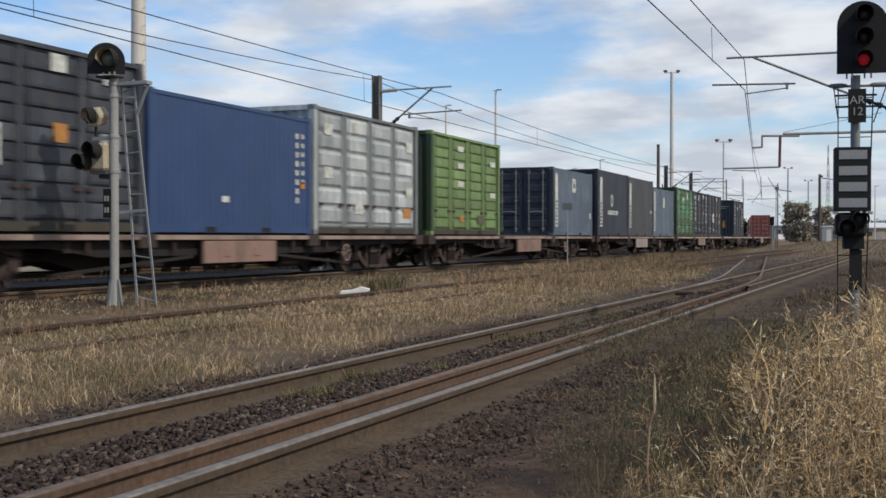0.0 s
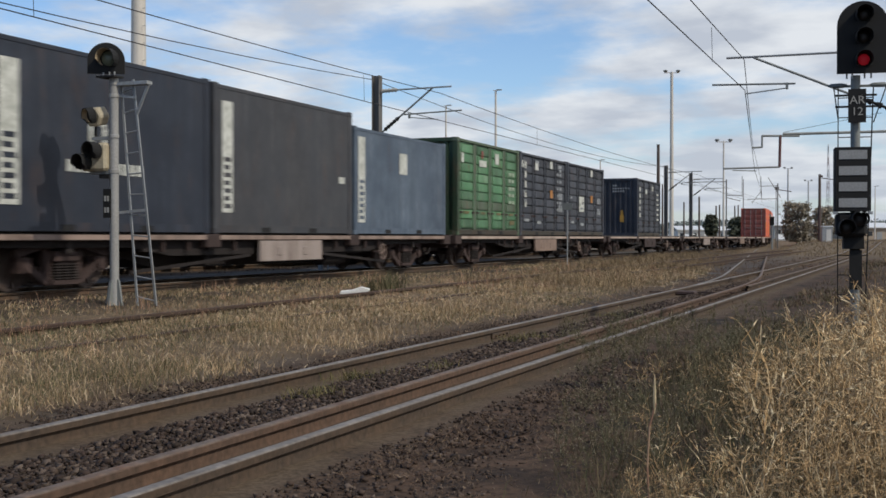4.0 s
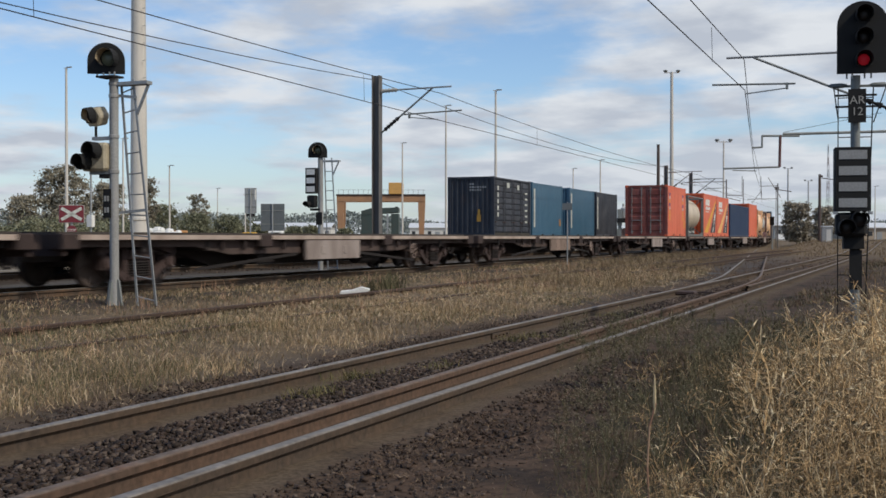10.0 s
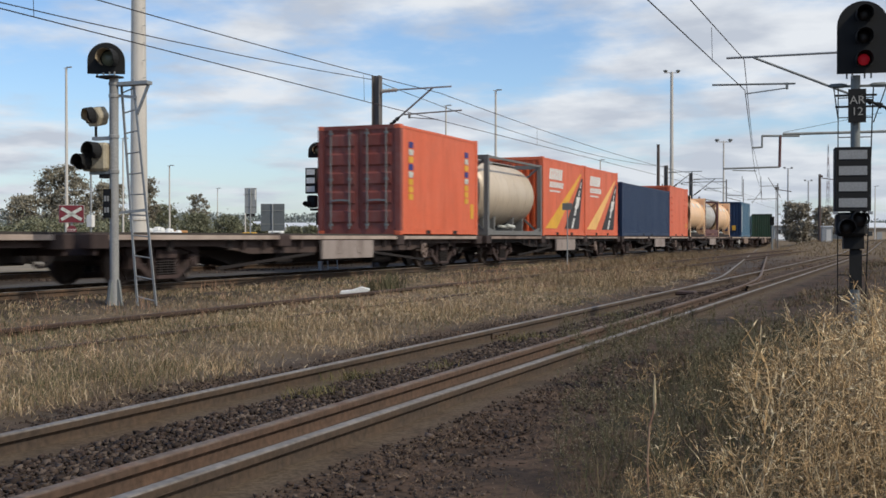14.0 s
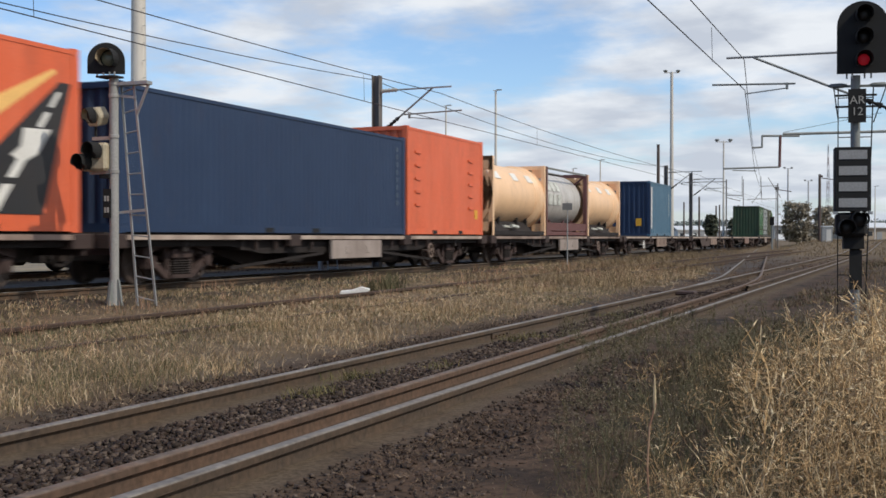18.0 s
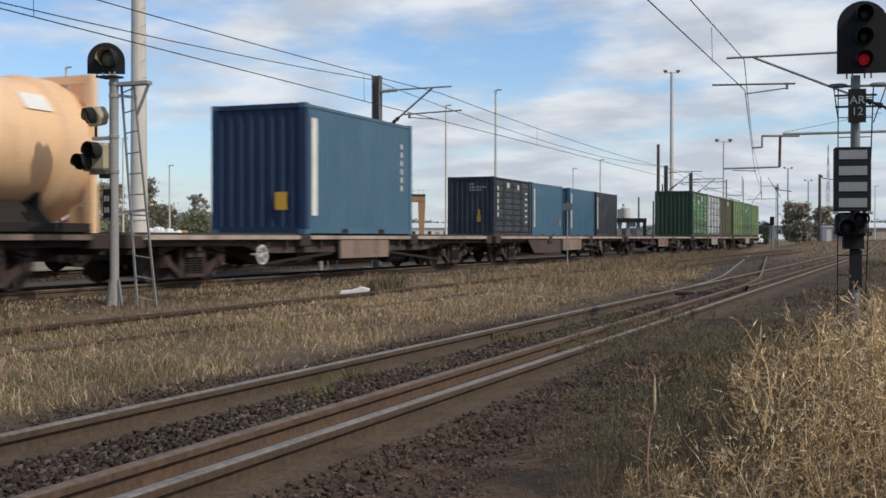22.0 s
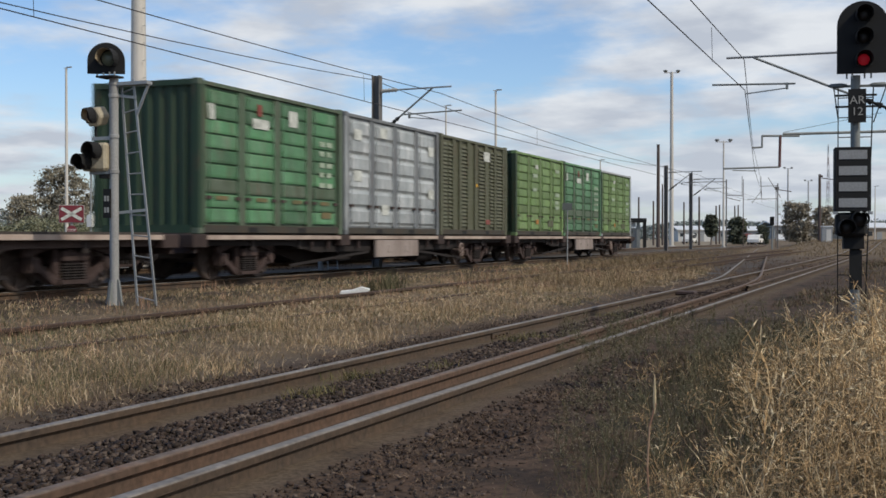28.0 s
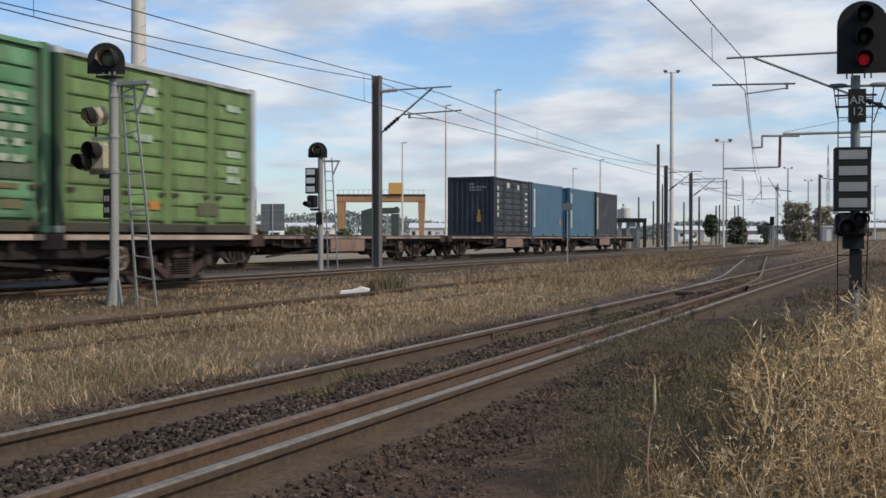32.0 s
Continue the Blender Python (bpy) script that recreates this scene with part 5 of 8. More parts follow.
def mid_signal():
    s = thing("railway_signal", "grey-posted signal with round black head and white-barred box", "railway signal", m=Matrix.Translation((-15.92, 30.26, 0.0)))
    top = 3.362
    part("post", G().tube((0, 0, -0.08), (0, 0, top), 0.08, 12), POST_GREY, s, smooth=True)
    part("base", G().box(-0.25, 0.25, -0.2, 0.2, -0.1, 0.05), CONCRETE, s)
    hd = target("signal_head", s, 0.56, 0.46, Matrix.Translation((-0.03, -0.12, top)) @ Matrix.Rotation(radians(26), 4, "Z"))
    part("lamp_case", G().box(-0.14, 0.14, 0.02, 0.24, 0.08, 0.34), BLACK, hd)
    hood(hd, 0.02, -0.02, 0.22, 0.15, 0.2, lens=LENS_GREEN, lens_r=0.11, yaw=radians(-13), sunlit=HOOD_SUN)
    box_z0, box_z1 = 2.306, 3.060
    ind = part("route_indicator", G().box(-0.40, -0.05, -0.2, -0.02, box_z0, box_z1), BLACK, s, "black box with white bars")
    for i in range(3):
        h = (box_z1 - box_z0) / 3
        part("white_bar", G().box(-0.36, -0.09, -0.206, -0.2, box_z0 + i * h + 0.05, box_z0 + (i + 1) * h - 0.04), WHITE, ind)
    lw = part("lower_lamp", G().box(-0.36, -0.08, -0.2, 0.0, 1.888, 2.256), BLACK, s, bevel=0.03)
    hood(lw, -0.3, -0.2, 1.988, 0.09, 0.2)
    part("arm", G().box(-0.3, 0.02, -0.1, 0.06, 1.804, 1.871), BLACK, s)
    part("plate", G().box(-0.1, 0.1, -0.1, -0.085, 1.385, 1.754), BLACK, s)
    part("platform_bracket", G().bar((0.03, 0.05, top - 0.1), (0.58, 0.1, top - 0.1), 0.16, 0.05), GALV, s)
    part("strut", G().bar((0.56, 0.1, top - 0.1), (0.36, 0.1, top - 0.5), 0.03, 0.035), GALV, s)
    ladder(s, (0.2, 0.1, -0.05), (0.52, 0.1, -0.05), (0.08, 0.1, top), (0.32, 0.1, top), 12)


def letters(text, size, material, parent, m, name="lettering"):
    cu = bpy.data.curves.new(name, "FONT")
    cu.body, cu.size, cu.extrude, cu.align_x, cu.align_y = text, size, 0.002, "CENTER", "CENTER"
    tmp = bpy.data.objects.new(name, cu)
    me = bpy.data.meshes.new_from_object(tmp)
    bpy.data.objects.remove(tmp)
    me.materials.clear()
    me.materials.append(material)
    ob = new(name, me)
    ob.parent, ob.matrix_basis = parent, m
    return ob


def right_signal():
    s = thing("railway_signal", "tall black three-lamp signal showing red, with barred box and ladder", "railway signal", m=Matrix.Translation((-0.53, 15.93, -0.035)) @ Matrix.Rotation(radians(8), 4, "Z"))
    top = 3.150
    part("post", G().tube((0, 0, -0.12), (0, 0, top), 0.06, 14), POLE_GREY, s, smooth=True)
    part("base", G().box(-0.22, 0.22, -0.22, 0.22, -0.2, -0.08), BOGIE_FRAME, s)
    hd = target("signal_head", s, 0.63, 0.931, Matrix.Translation((0.07, -0.14, top + 0.01)))
    part("lamp_case", G().box(-0.13, 0.13, 0.02, 0.2, 0.08, 0.82), BLACK, hd)
    for i, lens in enumerate((RED_GLOW, LENS, LENS)):
        hood(hd, 0.01, -0.02, 0.17 + 0.29 * i, 0.11, 0.2, lens=lens, lens_r=0.074)
    for dx in (-0.12, -0.05, 0.1, 0.18):
        part("mounting_bolt", G().tube((dx, -0.1, top - 0.05), (dx, -0.1, top + 0.02), 0.012, 6), GALV, s)
    pl = part("number_plate", G().box(-0.1, 0.12, -0.105, -0.085, 2.530, 2.966), BLACK, s, "black plate lettered AR 12")
    for txt, zz in (("AR", 2.818), ("12", 2.670)):
        letters(txt, 0.15, CONCRETE, pl, Matrix.Translation((0.012, -0.109, zz)) @ Matrix.Rotation(radians(90), 4, "X"))
    z0, z1 = 1.377, 2.204
    ind = part("route_indicator", G().box(-0.27, 0.17, -0.24, 0.05, z0, z1), BLACK, s, "black box with four pale bars", bevel=0.006)
    h = (z1 - z0) / 4
    for i in range(4):
        part("pale_bar", G().box(-0.225, 0.12, -0.247, -0.24, z0 + i * h + 0.05, z0 + (i + 1) * h - 0.04), BAR_GREY, ind)
    for dx in (-0.27, 0.16):
        part("corner_clip", G().box(dx - 0.02, dx + 0.03, -0.25, -0.15, z0 - 0.04, z0 - 0.005), GALV, ind)
    lw = part("lower_lamp", G().box(-0.25, 0.13, -0.22, 0.1, 1.052, 1.362), BLACK, s, bevel=0.04)
    hood(lw, -0.13, -0.22, 1.170, 0.11, 0.2)
    hood(lw, 0.03, -0.22, 1.273, 0.11, 0.2)
    part("lower_box", G().box(-0.15, 0.1, -0.12, 0.1, 0.889, 1.052), BLACK, s)
    part("lower_sleeve", G().tube((0, 0, 0.36), (0, 0, 0.933), 0.066, 14), BLACK, s, smooth=True)
    part("post_plate", G().box(-0.078, 0.078, -0.088, -0.07, 0.379, 0.874), BLACK, s)
    zt = 3.032
    for sx in (-1, 1):
        g = G().lathe([(0.012, -0.12), (0.03, -0.08), (0.034, 0.05), (0.02, 0.12)], (sx * 0.26 + 0.05, 0.14, zt + 0.01), "x", 10)
        part("rail_end", g, POLE_GREY, s, smooth=True)
    part("hand_rail", G().bar((-0.22, 0.14, zt), (0.34, 0.14, zt), 0.03, 0.03), POLE_GREY, s)
    for dz in (0.12, 0.27):
        part("crossbar", G().bar((-0.24, 0.14, zt - dz), (0.28, 0.14, zt - dz), 0.025, 0.025), BLACK, s)
    for a, b in (((-0.26, zt), (-0.2, zt - 0.45)), ((0.4, zt), (0.24, zt - 0.48))):
        part("stay", G().tube((a[0], 0.14, a[1]), (b[0], 0.14, b[1]), 0.008, 5), BLACK, s)
    for a, b in (((-0.2, 0.16, zt), (-0.2, 0.16, -0.1)), ((0.24, 0.16, zt), (0.14, 0.16, -0.1))):
        part("ladder_stile", G().bar(a, b, 0.012, 0.016), BLACK, s)
    for i in range(14):
        z = zt - 0.15 - i * 0.26
        part("ladder_rung", G().tube((-0.2, 0.16, z), (0.24 - 0.1 * i / 14, 0.16, z), 0.007, 5), BLACK, s)


BAR_GREY = paint("grey_bar", (0.30, 0.30, 0.29), 0.55, 0.0, 0.3, (0.2, 0.19, 0.18), 3.0)
left_signal()
mid_signal()
right_signal()


# ---- overhead line ----
def i_mast(name, x, y, h, label, w=0.26):
    m = thing(name, label, "overhead mast", "overhead line masts", Matrix.Translation((x, y, 0)))
    t = w / 2
    prof = [(-t, -t), (t, -t), (t, -t + 0.025), (0.012, -t + 0.025), (0.012, t - 0.025), (t, t - 0.025), (t, t), (-t, t), (-t, t - 0.025), (-0.012, t - 0.025), (-0.012, -t + 0.025), (-t, -t + 0.025)]
    part("column", G().prism([(b, a) for a, b in prof], "z", -0.1, h), MAST, m)
    part("footing", G().box(-0.35, 0.35, -0.35, 0.35, -0.15, 0.04), CONCRETE, m)
    return m


def insulator(parent, a, b, material=None):
    a, b = Vector(a), Vector(b)
    g = G()
    n = 5
    for i in range(n):
        p, q = a.lerp(b, i / n), a.lerp(b, (i + 0.6) / n)
        g.tube(p, q, 0.075, 8, 0.05)
    g.tube(a, b, 0.035, 6)
    return part("insulator", g, material or BLACK, parent)


def cantilever(m, side, reach, z_tube, z_root, z_arm):
    """Tube, strut and registration arm of a mast, over the line that lies reach metres to one side."""
    s = side
    part("top_tube", G().tube((s * 0.75, 0, z_tube), (s * (reach - 0.1), 0, z_tube + 0.02), 0.028, 7), GALV, m)
    insulator(m, (s * 0.2, 0, z_tube - 0.02), (s * 0.75, 0, z_tube), CONCRETE)
    a, b = Vector((s * 0.15, 0, z_root)), Vector((s * (reach - 0.75), 0, z_tube))
    insulator(m, a.lerp(b, 0.08), a.lerp(b, 0.36))
    part("strut", G().tube(a, b, 0.03, 7), POLE_GREY, m)
    part("registration_arm", G().tube((s * (reach - 1.75), 0, z_arm), (s * (reach + 0.25), 0, z_arm + 0.06), 0.025, 7), POLE_GREY, m)
    part("steady_arm", G().tube((s * (reach - 1.55), 0, z_arm - 0.1), (s * (reach - 0.55), 0, z_arm - 0.2), 0.015, 6), POLE_GREY, m)
    part("clamp", G().box(s * (reach - 1.55) - 0.03, s * (reach - 1.55) + 0.03, -0.03, 0.03, z_arm - 0.13, z_arm + 0.03), POLE_GREY, m)


for y in (33.96, 83.9, 94.7):
    m = i_mast("overhead_mast", -15.8, y, 6.27, "grey steel overhead line mast with insulated bracket arm")
    cantilever(m, 1, 2.7, 5.78, 4.4, 4.97)
m = i_mast("overhead_mast", 0.75, 29.2, 6.6, "grey steel overhead line mast with insulated bracket arm")
cantilever(m, -1, 4.85, 5.45, 3.69, 4.76)


def wire(name, pts, r, label, sags=()):
    """A wire through pts, hanging by its own sag in each span."""
    run = []
    for i, (a, b) in enumerate(zip(pts, pts[1:])):
        a, b = Vector(a), Vector(b)
        sag = sags[i] if i < len(sags) else 0.0
        for j in range(14):
            k = j / 14
            p = a.lerp(b, k)
            p.z -= sag * 4 * k * (1 - k)
            run.append(p)
    run.append(Vector(pts[-1]))
    g = G().pipe(run, r)
    return tagged(part(name, g, WIRE), label, "overhead wire", "overhead wires")


wire("contact_wire", [(-13.45, -18, 4.68), (-13.35, 33.96, 4.67), (-13.45, 83.9, 4.78), (-14.6, 150, 4.7)], 0.011, "dark contact wire over the goods line")
wire("messenger_wire", [(-13.45, -18, 5.54), (-13.4, 33.5, 5.54), (-13.45, 83.9, 5.55), (-14.7, 150, 5.6)], 0.011, "dark sagging messenger wire over the goods line", (0.30, 0.28, 0.3))
wire("feeder_wire", [(-15.95, -18, 6.15), (-15.95, 33.96, 6.15), (-15.95, 83.9, 6.2), (-17.5, 150, 6.15)], 0.012, "dark sagging feeder wire at the mast heads", (0.76, 0.53, 0.5))
wire("contact_wire", [(-3.75, -23, 4.66), (-3.55, 29.2, 4.65), (-7.2, 63.5, 4.63), (-9.2, 84.2, 4.66), (-13.5, 126, 4.7)], 0.011, "dark contact wire over the dual-gauge line")
wire("messenger_wire", [(-3.65, -23, 5.5), (-3.57, 29.2, 5.41), (-7.3, 63.7, 5.84), (-9.2, 84.2, 5.5), (-13.5, 126, 5.6)], 0.011, "dark messenger wire over the dual-gauge line", (0.08, 0.13, 0.0, 0.2))
for x, y, z0, z1 in ((-13.42, 15.3, 4.67, 5.25), (-13.4, 28.0, 4.67, 5.40), (-3.6, 24.2, 4.65, 5.36), (-13.42, 44.0, 4.7, 5.35)):
    tagged(part("dropper_wire", G().tube((x, y, z0), (x - 0.02, y, z1), 0.006, 5), WIRE), "thin dark dropper between two overhead wires", "overhead wire", "overhead wires")


def boom():
    """A long bracket arm from a mast beyond the dual-gauge line, with its drop post."""
    ax, ay = 1.42, 67.27
    m = i_mast("overhead_mast", ax, ay, 8.2, "tall steel overhead mast with a long arm and drop post")
    inv = Matrix.Translation((-ax, -ay, 0))

    def at(x, y, z):
        return inv @ Vector((x, y, z))

    part("long_arm", G().tube(at(-5.82, 64.40, 6.589), at(1.42, 67.27, 6.803), 0.075, 8), POLE_GREY, m)
    part("long_arm", G().tube(at(-6.87, 63.98, 6.498), at(-5.00, 64.72, 6.498), 0.06, 8), POLE_GREY, m)
    part("drop_post", G().tube(at(-5.96, 64.34, 6.528), at(-5.99, 64.33, 4.818), 0.075, 8), FRAME_RED, m)
    part("drop_arm", G().tube(at(-5.99, 64.33, 4.818), at(-8.80, 63.21, 4.726), 0.05, 8), POLE_GREY, m)
    part("hanger", G().tube(at(-6.87, 63.98, 6.528), at(-6.87, 63.98, 5.856), 0.05, 8), POLE_GREY, m)
    part("hanger", G().tube(at(-7.38, 63.78, 5.856), at(-6.87, 63.98, 5.887), 0.05, 8), POLE_GREY, m)
    part("steady_arm", G().tube(at(-8.34, 63.39, 4.634), at(-7.15, 63.87, 4.604), 0.025, 6), POLE_GREY, m)
    part("stay", G().tube(at(-5.82, 64.40, 6.681), at(-0.85, 66.37, 7.750), 0.012, 5), WIRE, m)


boom()


# ---- poles ----
def lamp_pole(x, y, h, r, material, label, head="none", group="yard lamp poles"):
    p = thing("lamp_pole", label, "lamp pole", group, Matrix.Translation((x, y, 0)))
    part("shaft", G().tube((0, 0, -0.2), (0, 0, h), r, 10, r * 0.62), material, p, smooth=True)
    part("footing", G().lathe([(r * 1.9, -0.2), (r * 1.9, 0.1), (r * 1.4, 0.2)], (0, 0, 0), "z", 10), CONCRETE, p)
    if head == "flood":
        part("crossarm", G().bar((-0.75, -0.25, h - 0.1), (0.75, 0.25, h - 0.1), 0.08, 0.07), material, p)
        for k in (-1, 1):
            part("floodlight", G().lathe([(0.08, 0.0), (0.22, 0.08), (0.24, 0.2), (0.08, 0.26)], (k * 0.62, k * 0.2, h - 0.05), "z", 10), POLE_GREY, p, smooth=True)
    elif head == "lamp":
        part("lamp_arm", G().bar((-0.3, 0, h), (0.45, 0.1, h + 0.05), 0.06, 0.05), material, p)
        part("lamp_head", G().box(0.1, 0.6, -0.1, 0.12, h, h + 0.1), GALV, p)
    return p


# farthest poles: distance haze painted in as a paler grey
HAZE_POLE = paint("hazed_grey_pole", (0.42, 0.43, 0.45), 0.6, 0.1, 0.3, (0.3, 0.3, 0.3), 0.8)
PALE = paint("pale_pole", (0.60, 0.56, 0.50), 0.6, 0.1, 0.35, (0.3, 0.28, 0.25), 0.8, streak=True)
big = lamp_pole(-36.92, 49.90, 24.0, 0.47, PALE, "thick pale tapered high-mast lamp pole", group="")
part("collar", G().lathe([(0.47, 0.0), (0.5, 0.02), (0.5, 0.12), (0.46, 0.14)], (0, 0, 1.9), "z", 16), PALE, big)
ring = G()
for i in range(8):
    a = i * math.pi / 4
    ring.tube((0.3 * math.cos(a), 0.3 * math.sin(a), 24.0), (1.2 * math.cos(a), 1.2 * math.sin(a), 23.6), 0.05, 6)
part("lamp_crown", ring, GALV, big)
rung = G()
for i in range(18):
    rung.bar((0.40, -0.2, 8.4 + i * 0.9), (0.62, -0.24, 8.4 + i * 0.9), 0.03, 0.02)
part("climbing_pegs", rung, GALV, big)
lamp_pole(-22.08, 120.34, 18.320, 0.24, PALE, "pale steel pole with twin floodlights", "flood")
lamp_pole(-74.13, 88.92, 17.256, 0.17, PALE, "slim pale lamp pole with a short arm", "lamp")
lamp_pole(-82.68, 117.80, 9.759, 0.13, PALE, "slim pale lamp pole with a short arm", "lamp")
lamp_pole(-75.38, 99.18, 11.345, 0.12, PALE, "slim pale lamp pole with a short arm", "lamp")
lamp_pole(-60.29, 137.45, 13.340, 0.14, PALE, "slim pale lamp pole with a short arm", "lamp")
lamp_pole(-44.01, 111.64, 14.773, 0.13, PALE, "slim pale lamp pole with a short arm", "lamp")
lamp_pole(-35.91, 104.09, 15.089, 0.15, PALE, "slim pale lamp pole with a short arm", "lamp")
lamp_pole(-44.83, 165.11, 11.217, 0.12, PALE, "slim pale lamp pole with a short arm", "lamp")
lamp_pole(-36.26, 146.99, 11.123, 0.13, PALE, "slim pale lamp pole with a short arm", "lamp")
lamp_pole(-16.32, 117.25, 10.687, 0.12, PALE, "pale steel pole with twin floodlights", "flood")
lamp_pole(-18.84, 218.46, 13.724, 0.2, HAZE_POLE, "pale steel pole with twin floodlights", "flood")
lamp_pole(-16.85, 240.77, 12.443, 0.2, HAZE_POLE, "pale steel pole with twin floodlights", "flood")
lamp_pole(-74.09, 121.21, 6.241, 0.1, PALE, "slim pale lamp pole with a short arm", "lamp")
lamp_pole(-104.82, 162.81, 9.143, 0.1, PALE, "slim pale lamp pole with a short arm", "lamp")
lamp_pole(-3.84, 213.65, 9.966, 0.11, PALE, "slim pale lamp pole with a short arm", "lamp")


def timber_pole(x, y, h, r=0.16, arm=False):
    p = thing("timber_pole", "dark weathered line pole in the yard", "pole", "line poles", Matrix.Translation((x, y, 0)))
    part("shaft", G().tube((0, 0, -0.2), (0, 0, h), r, 9, r * 0.75), TIMBER, p, smooth=True)
    if arm:
        part("crossarm", G().bar((0, 0, h - 0.35), (1.6, 0.2, h - 0.6), 0.06, 0.08), TIMBER, p)
        part("bracket", G().box(-0.12, 0.3, -0.1, 0.1, h - 0.3, h - 0.1), TIMBER, p)
    else:
        part("cap", G().box(-r * 0.8, r * 0.8, -r * 0.8, r * 0.8, h, h + 0.04), TIMBER, p)
    return p


timber_pole(-22.99, 117.83, 10.533, 0.2)
timber_pole(-7.69, 126.06, 7.621, 0.18, True)
timber_pole(-29.48, 138.92, 5.897, 0.13)
timber_pole(-29.80, 149.55, 5.729, 0.14)
timber_pole(-28.70, 149.99, 7.946, 0.13)
timber_pole(-29.57, 171.16, 6.192, 0.14)
timber_pole(-24.24, 151.76, 6.320, 0.15)
timber_pole(-25.14, 172.92, 5.690, 0.14)
timber_pole(-26.12, 183.29, 6.143, 0.14)
timber_pole(-25.22, 194.41, 6.241, 0.14)
timber_pole(-24.70, 194.61, 6.335, 0.14)
timber_pole(-16.37, 133.37, 7.596, 0.05, False)
timber_pole(-12.42, 129.56, 6.603, 0.045, True)
timber_pole(-122.19, 134.39, 5.941, 0.1)


def far_mast(ax, ay, h, arms):
    m = thing("overhead_mast", "far slim overhead mast with bracket arms", "overhead mast", "overhead line masts", Matrix.Translation((ax, ay, 0)))
    part("column", G().tube((0, 0, -0.1), (0, 0, h), 0.06, 8), MAST, m)
    for (x0, y0, z0), (x1, y1, z1) in arms:
        part("bracket_arm", G().tube((x0 - ax, y0 - ay, z0), (x1 - ax, y1 - ay + 0.01, z1), 0.032, 6), MAST, m)


far_mast(-11.27, 119.26, 6.438, [((-11.27, 119.26, 4.909), (-14.11, 118.13, 4.852)), ((-11.27, 119.26, 6.212), (-12.90, 118.61, 6.155)), ((-12.85, 118.63, 7.175), (-12.79, 118.65, 4.852)), ((-12.16, 118.90, 7.005), (-11.00, 119.36, 5.022)), ((-12.79, 118.65, 5.702), (-13.69, 118.29, 4.456))])
far_mast(-15.08, 110.21, 6.480, [((-15.08, 110.21, 4.990), (-13.74, 110.74, 4.990)), ((-13.70, 110.76, 6.799), (-13.70, 110.76, 4.884)), ((-15.08, 110.21, 6.267), (-18.59, 108.82, 6.214)), ((-15.08, 110.21, 4.777), (-13.84, 110.70, 4.458))])


# ---- stabled wagons and their boxes ----
STABLE_X = -19.62
for y in (57.0 - 0.75, 75.7, 37.0, 17.8):
    w = copy_thing(WAGON, Matrix.Translation((STABLE_X, y, RAIL_Z)))
    tagged(w, "faded oxide-red container flat wagon standing empty" if y < 50 else "faded oxide-red container flat wagon with two containers", group="stabled wagons")


def stabled():
    rows = ((53.1, "navy", "dark navy side-door container with white letter bars"), (59.4, "blue", "mid-blue container with a white strip"), (67.0, "blue", "mid-blue container with a white strip"), (73.5, "dark", "dark slate container with a white strip"))
    for y, kind, lab in rows:
        mat = {"navy": SLATE, "blue": MIDBLUE, "dark": SLATE}[kind]
        c = container(lab, mat, h=2.94, side="panel" if kind == "navy" else "fine", end_material=NAVY if kind != "blue" else None, group="stabled containers")
        c.matrix_basis = Matrix.Translation((STABLE_X, y, RAIL_Z + FLOOR_Z))
        if kind == "navy":
            id_rows(c, 0.62, 2.5, 5, 0.2, 0.22, 0.33)
            mark(c, "sticker", 2.0, 2.4, 2.45, 2.7, STICKER)
            mark(c, "sticker", 3.7, 4.0, 2.4, 2.65, STICKER)
            id_rows(c, 5.2, 2.3, 6, 0.4, 0.1, 0.3)
            navy_end_marks(c)
        else:
            mark(c, "white_strip", 0.3, 0.55, 0.5, 2.6, STICKER)
            if kind == "blue" and y < 65:
                mark(c, "sticker", 5.3, 5.6, 0.6, 1.0, STICKER_O)


stabled()


# ---- turnout ----
lev = thing("point_machine", "small dark point machine beside the turnout", "point machine", m=Matrix.Translation((-3.98, 23.3, -0.13)))
part("case", G().box(-0.24, 0.2, -0.2, 0.2, -0.02, 0.055), BOGIE_FRAME, lev, bevel=0.02)
part("rod", G().bar((-0.8, 0.3, 0.01), (0.9, 0.3, 0.02), 0.035, 0.025), BOGIE_FRAME, lev)

# ---- small things on the ground ----
sp = thing("track_sign", "small blank grey sign plate on a thin post", "sign", m=Matrix.Translation((-11.00, 39.74, 0)))
part("post", G().tube((0, 0, -0.05), (0, 0, 2.272), 0.022, 8), GALV, sp)
part("plate", G().box(-0.18, 0.18, -0.03, -0.015, 1.990, 2.232), POLE_GREY, sp)
g = G().prism([(-0.26, 0.0), (0.22, 0.0), (0.27, 0.09), (0.12, 0.13), (-0.05, 0.075), (-0.24, 0.06)], "y", -0.14, 0.14)
ob = tagged(part("concrete_slab", g, WHITE, bevel=0.012), "pale broken slab lying in the dry grass", "slab")
ob.matrix_basis = Matrix.Translation((-8.77, 17.93, 0.02)) @ Matrix.Rotation(radians(25), 4, "Z")


